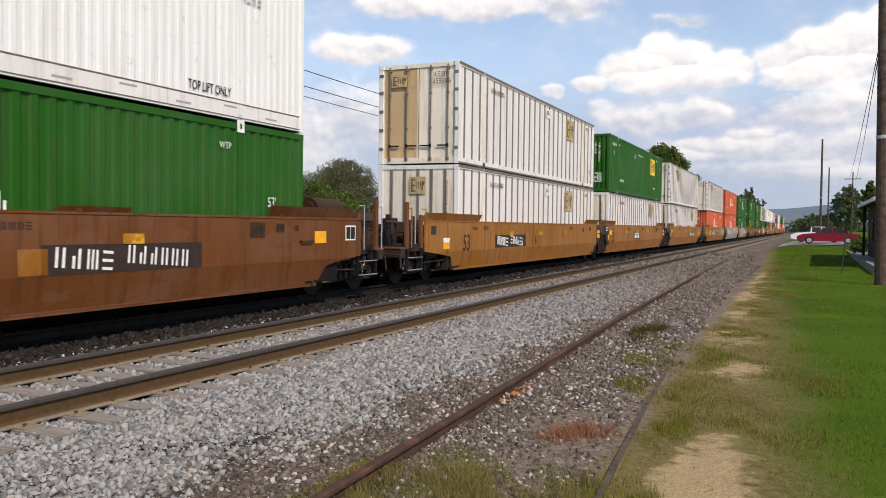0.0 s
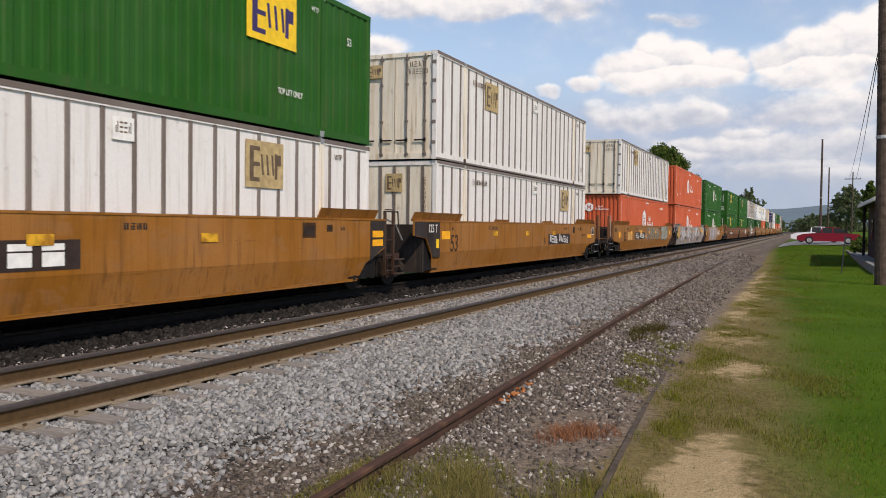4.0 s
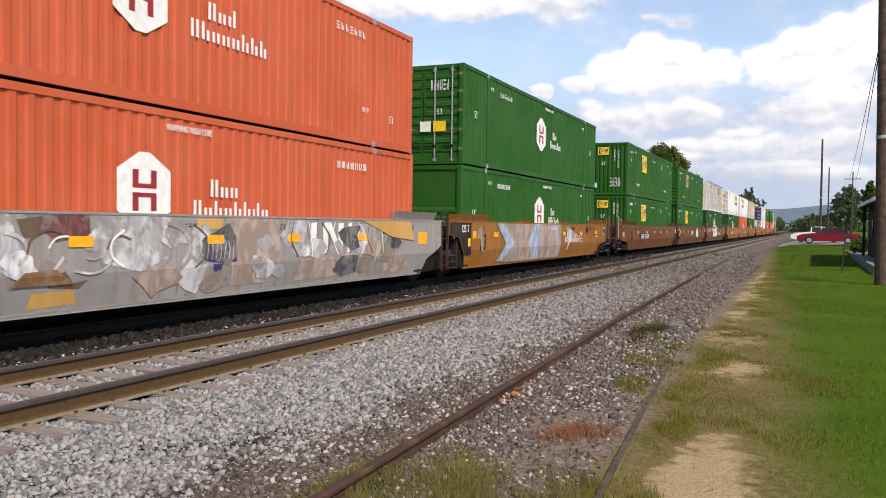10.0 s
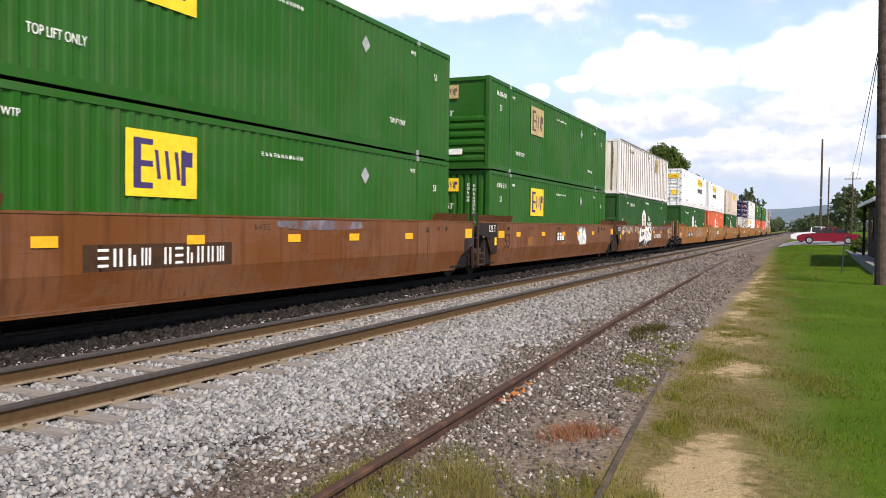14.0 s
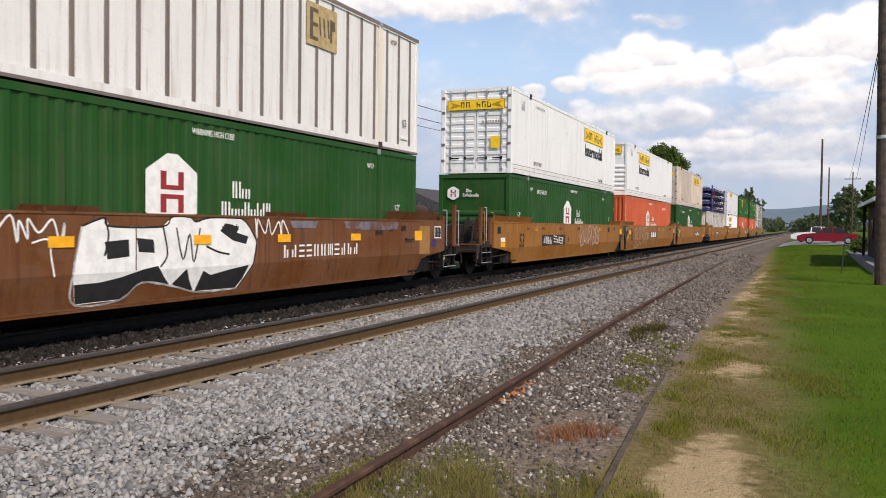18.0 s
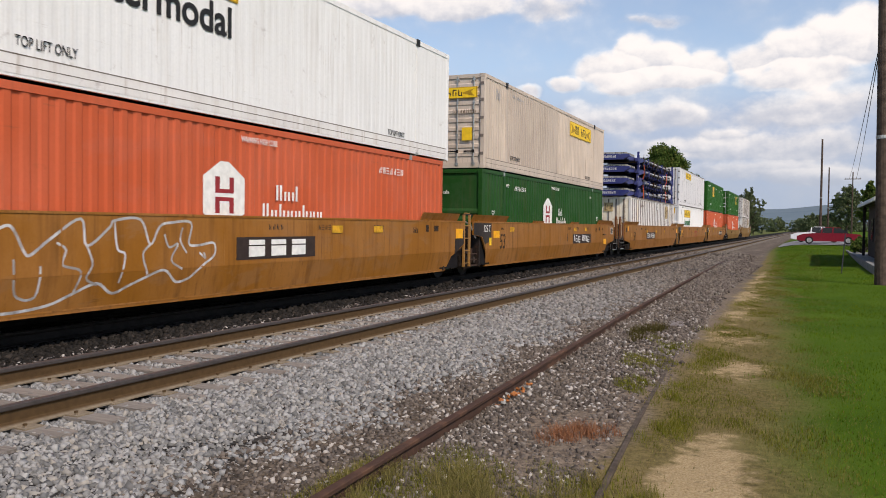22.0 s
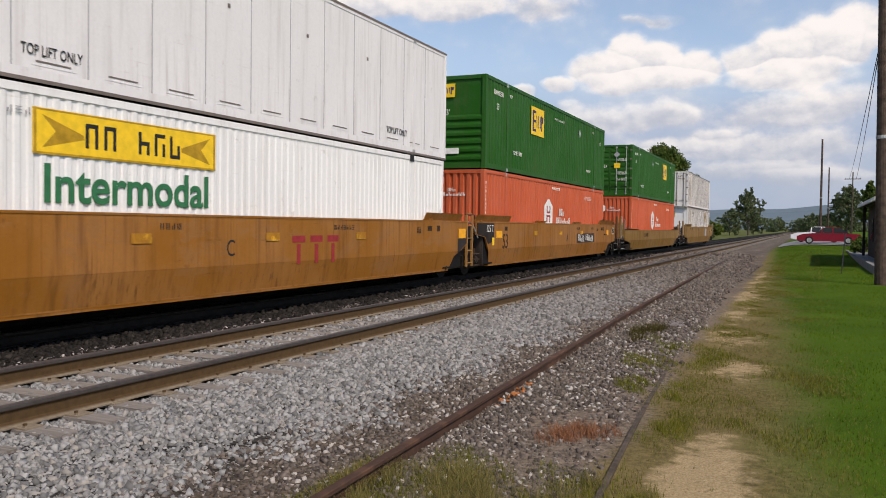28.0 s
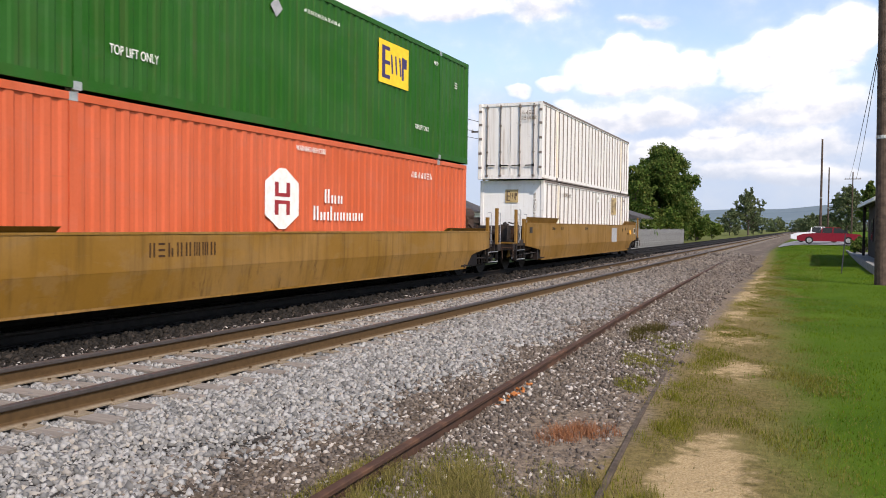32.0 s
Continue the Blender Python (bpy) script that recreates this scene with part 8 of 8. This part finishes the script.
def parked_car(x, y, mat, label, turn, z, k=1.0):
    """A saloon, nose along +x."""
    root = thing("car", label, "car", "parked cars", at=pose(x, y, z, 0, 0, turn))
    body = [(-2.35, 0.32), (-2.42, 0.62), (-2.30, 0.86), (-1.45, 0.93), (0.85, 0.95), (1.95, 0.84), (2.38, 0.66), (2.40, 0.34), (2.0, 0.24), (-2.0, 0.24)]
    part("body", B().prism([(a * k, b) for a, b in body], -0.88, 0.88, "y"), mat, root)
    part("cabin", B().prism([(-1.55 * k, 0.92), (-0.85 * k, 1.38), (0.30 * k, 1.40), (1.05 * k, 0.94)], -0.72, 0.72, "y"), GLASS, root, "dark side windows")
    part("roof", B().prism([(-0.95 * k, 1.36), (-0.80 * k, 1.43), (0.25 * k, 1.45), (0.42 * k, 1.37)], -0.70, 0.70, "y"), mat, root)
    for q in (-0.3, 0.55):
        part("pillar", B().prism([(q - 0.05, 0.93), (q + 0.05, 0.93), (q + 0.0, 1.39), (q - 0.09, 1.39)], -0.735, 0.735, "y"), mat, root)
    for a in (-1.45, 1.45):
        for s in (-1, 1):
            w = part("wheel", once(("cw", s), lambda: B().cyl((0, 0), 0.32, s * 0.68, s * 0.90, "y", 20).mesh("wheel", TYRE)), TYRE, root, at=(a * k, 0, 0.32))
            part("rim", once(("cr", s), lambda: B().cyl((0, 0), 0.20, s * 0.89, s * 0.91, "y", 14).mesh("rim", STEEL)), STEEL, w)
    for s in (-0.6, 0.6):
        part("headlight", B().box(2.40 * k - 0.04, 2.40 * k + 0.01, s - 0.2, s + 0.2, 0.58, 0.70), STEEL, root)
        part("tail_light", B().box(-2.41 * k - 0.01, -2.41 * k + 0.04, s - 0.2, s + 0.2, 0.62, 0.74), RED_M, root)
    return root


parked_car(1.58, 79.4, CAR_RED, "long dark red saloon parked at the crossing", 180, ground_z(1.7, 79.4) + 0.06, 1.05)
parked_car(0.75, 84.6, CAR_WHT, "white saloon parked behind the red one", 180, ground_z(1.2, 84.6) + 0.06, 0.95)

# ---- clouds ----


def cloud_bank():
    """A curved far sheet with clouds, which drifts slowly; clear sky shows between them."""
    a = Mat("cumulus_clouds", 1.0)
    uv = a.n.new("ShaderNodeUVMap").outputs[0]
    sep = a.n.new("ShaderNodeSeparateXYZ")
    a.l.new(uv, sep.inputs[0])
    u, w = sep.outputs[0], sep.outputs[1]          # degrees / 100: to the right of the view, and above the horizon
    a.co = uv

    def field(du, dw):
        """Billows at three sizes, as seen a little way off towards the light."""
        mp = a.n.new("ShaderNodeMapping")
        mp.inputs["Location"].default_value = (du, dw, 0)
        a.l.new(uv, mp.inputs[0])
        total = None
        for scale, much, det in ((13.0, 1.5, 3), (34.0, 0.75, 4), (95.0, 0.28, 4)):
            st = a.n.new("ShaderNodeMapping")
            st.inputs["Scale"].default_value = (1, 1.35, 1)
            a.l.new(mp.outputs[0], st.inputs[0])
            q = a.n.new("ShaderNodeTexNoise")
            q.inputs["Scale"].default_value, q.inputs["Detail"].default_value, q.inputs["Roughness"].default_value = scale, det, 0.58
            a.l.new(st.outputs[0], q.inputs["Vector"])
            v = a.math("MULTIPLY", a.math("SUBTRACT", q.outputs["Fac"], 0.5), much)
            total = v if total is None else a.math("ADD", total, v)
        return total
    rough = field(0.0, 0.0)
    relief = a.math("SUBTRACT", rough, field(0.0022, 0.0045))
    m1, m2 = a.noise(15.0, 4, 0.55, (1, 1.2, 1)), a.noise(13.0, 4, 0.55, (1.3, 1.5, 1), 0.3)
    u = a.math("ADD", u, a.math("MULTIPLY", a.math("SUBTRACT", m1, 0.5), 0.036))
    w = a.math("ADD", w, a.math("MULTIPLY", a.math("SUBTRACT", m2, 0.5), 0.020))
    best, lit = None, None
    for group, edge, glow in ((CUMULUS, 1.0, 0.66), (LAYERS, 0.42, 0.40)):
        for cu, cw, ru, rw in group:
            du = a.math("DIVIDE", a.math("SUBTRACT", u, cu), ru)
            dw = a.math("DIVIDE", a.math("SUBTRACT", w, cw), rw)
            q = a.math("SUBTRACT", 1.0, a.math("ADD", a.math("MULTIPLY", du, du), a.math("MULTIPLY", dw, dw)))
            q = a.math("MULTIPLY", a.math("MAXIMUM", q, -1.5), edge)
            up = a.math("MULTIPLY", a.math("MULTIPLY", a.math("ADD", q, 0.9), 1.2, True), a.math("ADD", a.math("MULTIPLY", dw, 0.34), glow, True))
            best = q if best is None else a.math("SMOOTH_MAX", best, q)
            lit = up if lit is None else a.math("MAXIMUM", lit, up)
    dens = a.math("ADD", a.math("MULTIPLY", rough, 1.25), best)
    thick = a.step(dens, -0.30, 0.50)
    veil = a.math("ADD", 0.06, a.math("MULTIPLY", a.math("SUBTRACT", 1.0, a.step(w, 0.060, 0.120)), 0.72))
    veil = a.math("ADD", veil, a.math("MULTIPLY", a.step(dens, -1.3, 0.0), 0.30), True)
    cover = a.math("MAXIMUM", thick, veil)
    haze = a.math("SUBTRACT", 1.0, a.step(w, 0.0, 0.085))
    shade = a.math("ADD", a.math("ADD", a.math("MULTIPLY", lit, 0.95), a.math("MULTIPLY", relief, 1.0)), a.math("MULTIPLY", rough, 0.25), True)
    col = a.mix(a.step(shade, 0.05, 0.95), (0.46, 0.53, 0.66), (0.88, 0.90, 0.935))
    thin = a.mix(a.step(rough, -0.5, 0.5), (0.34, 0.46, 0.68), (0.50, 0.60, 0.76))
    col = a.mix(a.step(dens, -0.40, 0.22), thin, col)
    col = a.mix(a.math("MULTIPLY", haze, 0.70), col, (0.36, 0.455, 0.60))
    em = a.n.new("ShaderNodeEmission")
    a.l.new(col, em.inputs[0])
    em.inputs[1].default_value = 1.0
    tr = a.n.new("ShaderNodeBsdfTransparent")
    ms = a.n.new("ShaderNodeMixShader")
    a.l.new(cover, ms.inputs[0]), a.l.new(tr.outputs[0], ms.inputs[1]), a.l.new(em.outputs[0], ms.inputs[2])
    a.l.new(ms.outputs[0], a.n["Material Output"].inputs[0])
    us, ws = np.linspace(-50, 50, 61), np.linspace(-0.5, 26, 24)
    rows = []
    for e in ws:
        row = []
        for t in us:
            an = YAW - radians(t)
            row.append((3400 * math.cos(radians(e)) * -math.sin(an), 3400 * math.cos(radians(e)) * math.cos(an), 3400 * math.sin(radians(e))))
        rows.append(row)
    me = B().sheet(rows).mesh("cloud_bank", a.m)
    lay = me.uv_layers.new(name="UVMap")
    for lp in me.loops:
        i = lp.vertex_index
        lay.data[lp.index].uv = (us[i % 61] / 100, ws[i // 61] / 100)
    return tagged(new("cloud_backdrop", me), "white cumulus clouds drifting over a blue sky", "sky", kind="structure")


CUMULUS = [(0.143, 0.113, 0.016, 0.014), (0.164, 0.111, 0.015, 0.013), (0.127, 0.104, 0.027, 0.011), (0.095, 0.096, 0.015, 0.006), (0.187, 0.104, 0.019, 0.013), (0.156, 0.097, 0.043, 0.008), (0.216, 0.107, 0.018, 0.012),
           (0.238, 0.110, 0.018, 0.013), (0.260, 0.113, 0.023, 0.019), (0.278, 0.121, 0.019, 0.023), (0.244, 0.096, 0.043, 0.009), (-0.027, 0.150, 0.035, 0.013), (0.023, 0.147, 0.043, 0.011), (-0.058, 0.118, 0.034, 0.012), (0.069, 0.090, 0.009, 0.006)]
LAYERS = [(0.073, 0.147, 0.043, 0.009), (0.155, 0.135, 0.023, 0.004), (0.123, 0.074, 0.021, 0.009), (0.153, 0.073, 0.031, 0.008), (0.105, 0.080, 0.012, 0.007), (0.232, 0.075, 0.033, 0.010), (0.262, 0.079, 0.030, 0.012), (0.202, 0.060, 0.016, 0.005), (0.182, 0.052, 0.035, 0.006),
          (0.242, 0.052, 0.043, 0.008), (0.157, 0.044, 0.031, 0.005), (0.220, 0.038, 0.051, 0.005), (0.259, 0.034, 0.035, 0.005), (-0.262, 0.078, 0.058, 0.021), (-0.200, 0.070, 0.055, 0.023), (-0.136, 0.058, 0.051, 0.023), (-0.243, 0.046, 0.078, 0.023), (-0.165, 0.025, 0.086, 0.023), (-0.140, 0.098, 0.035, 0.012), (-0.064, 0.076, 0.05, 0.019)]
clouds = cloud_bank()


def motions():
    walk(clouds, [(0, pose(0, 0, 0, 0, 0, 0)), (32, pose(0, 0, 0, 0, 0, 2.3))])
    for ob, x, y, z in train:
        walk(ob, [(0, pose(x, y, z)), (32, pose(x, y - SPEED * 32, z))])
    turn = SPEED / 0.46
    steps = int(turn * 32 / radians(80)) + 1
    spins = [(32 * k / steps, Matrix.Rotation(turn * 32 * k / steps, 4, "X")) for k in range(steps + 1)]
    for w, k in wheels:
        at = Matrix.Translation((0, k, 0.65))
        walk(w, [(t, at @ m) for t, m in spins])


motions()
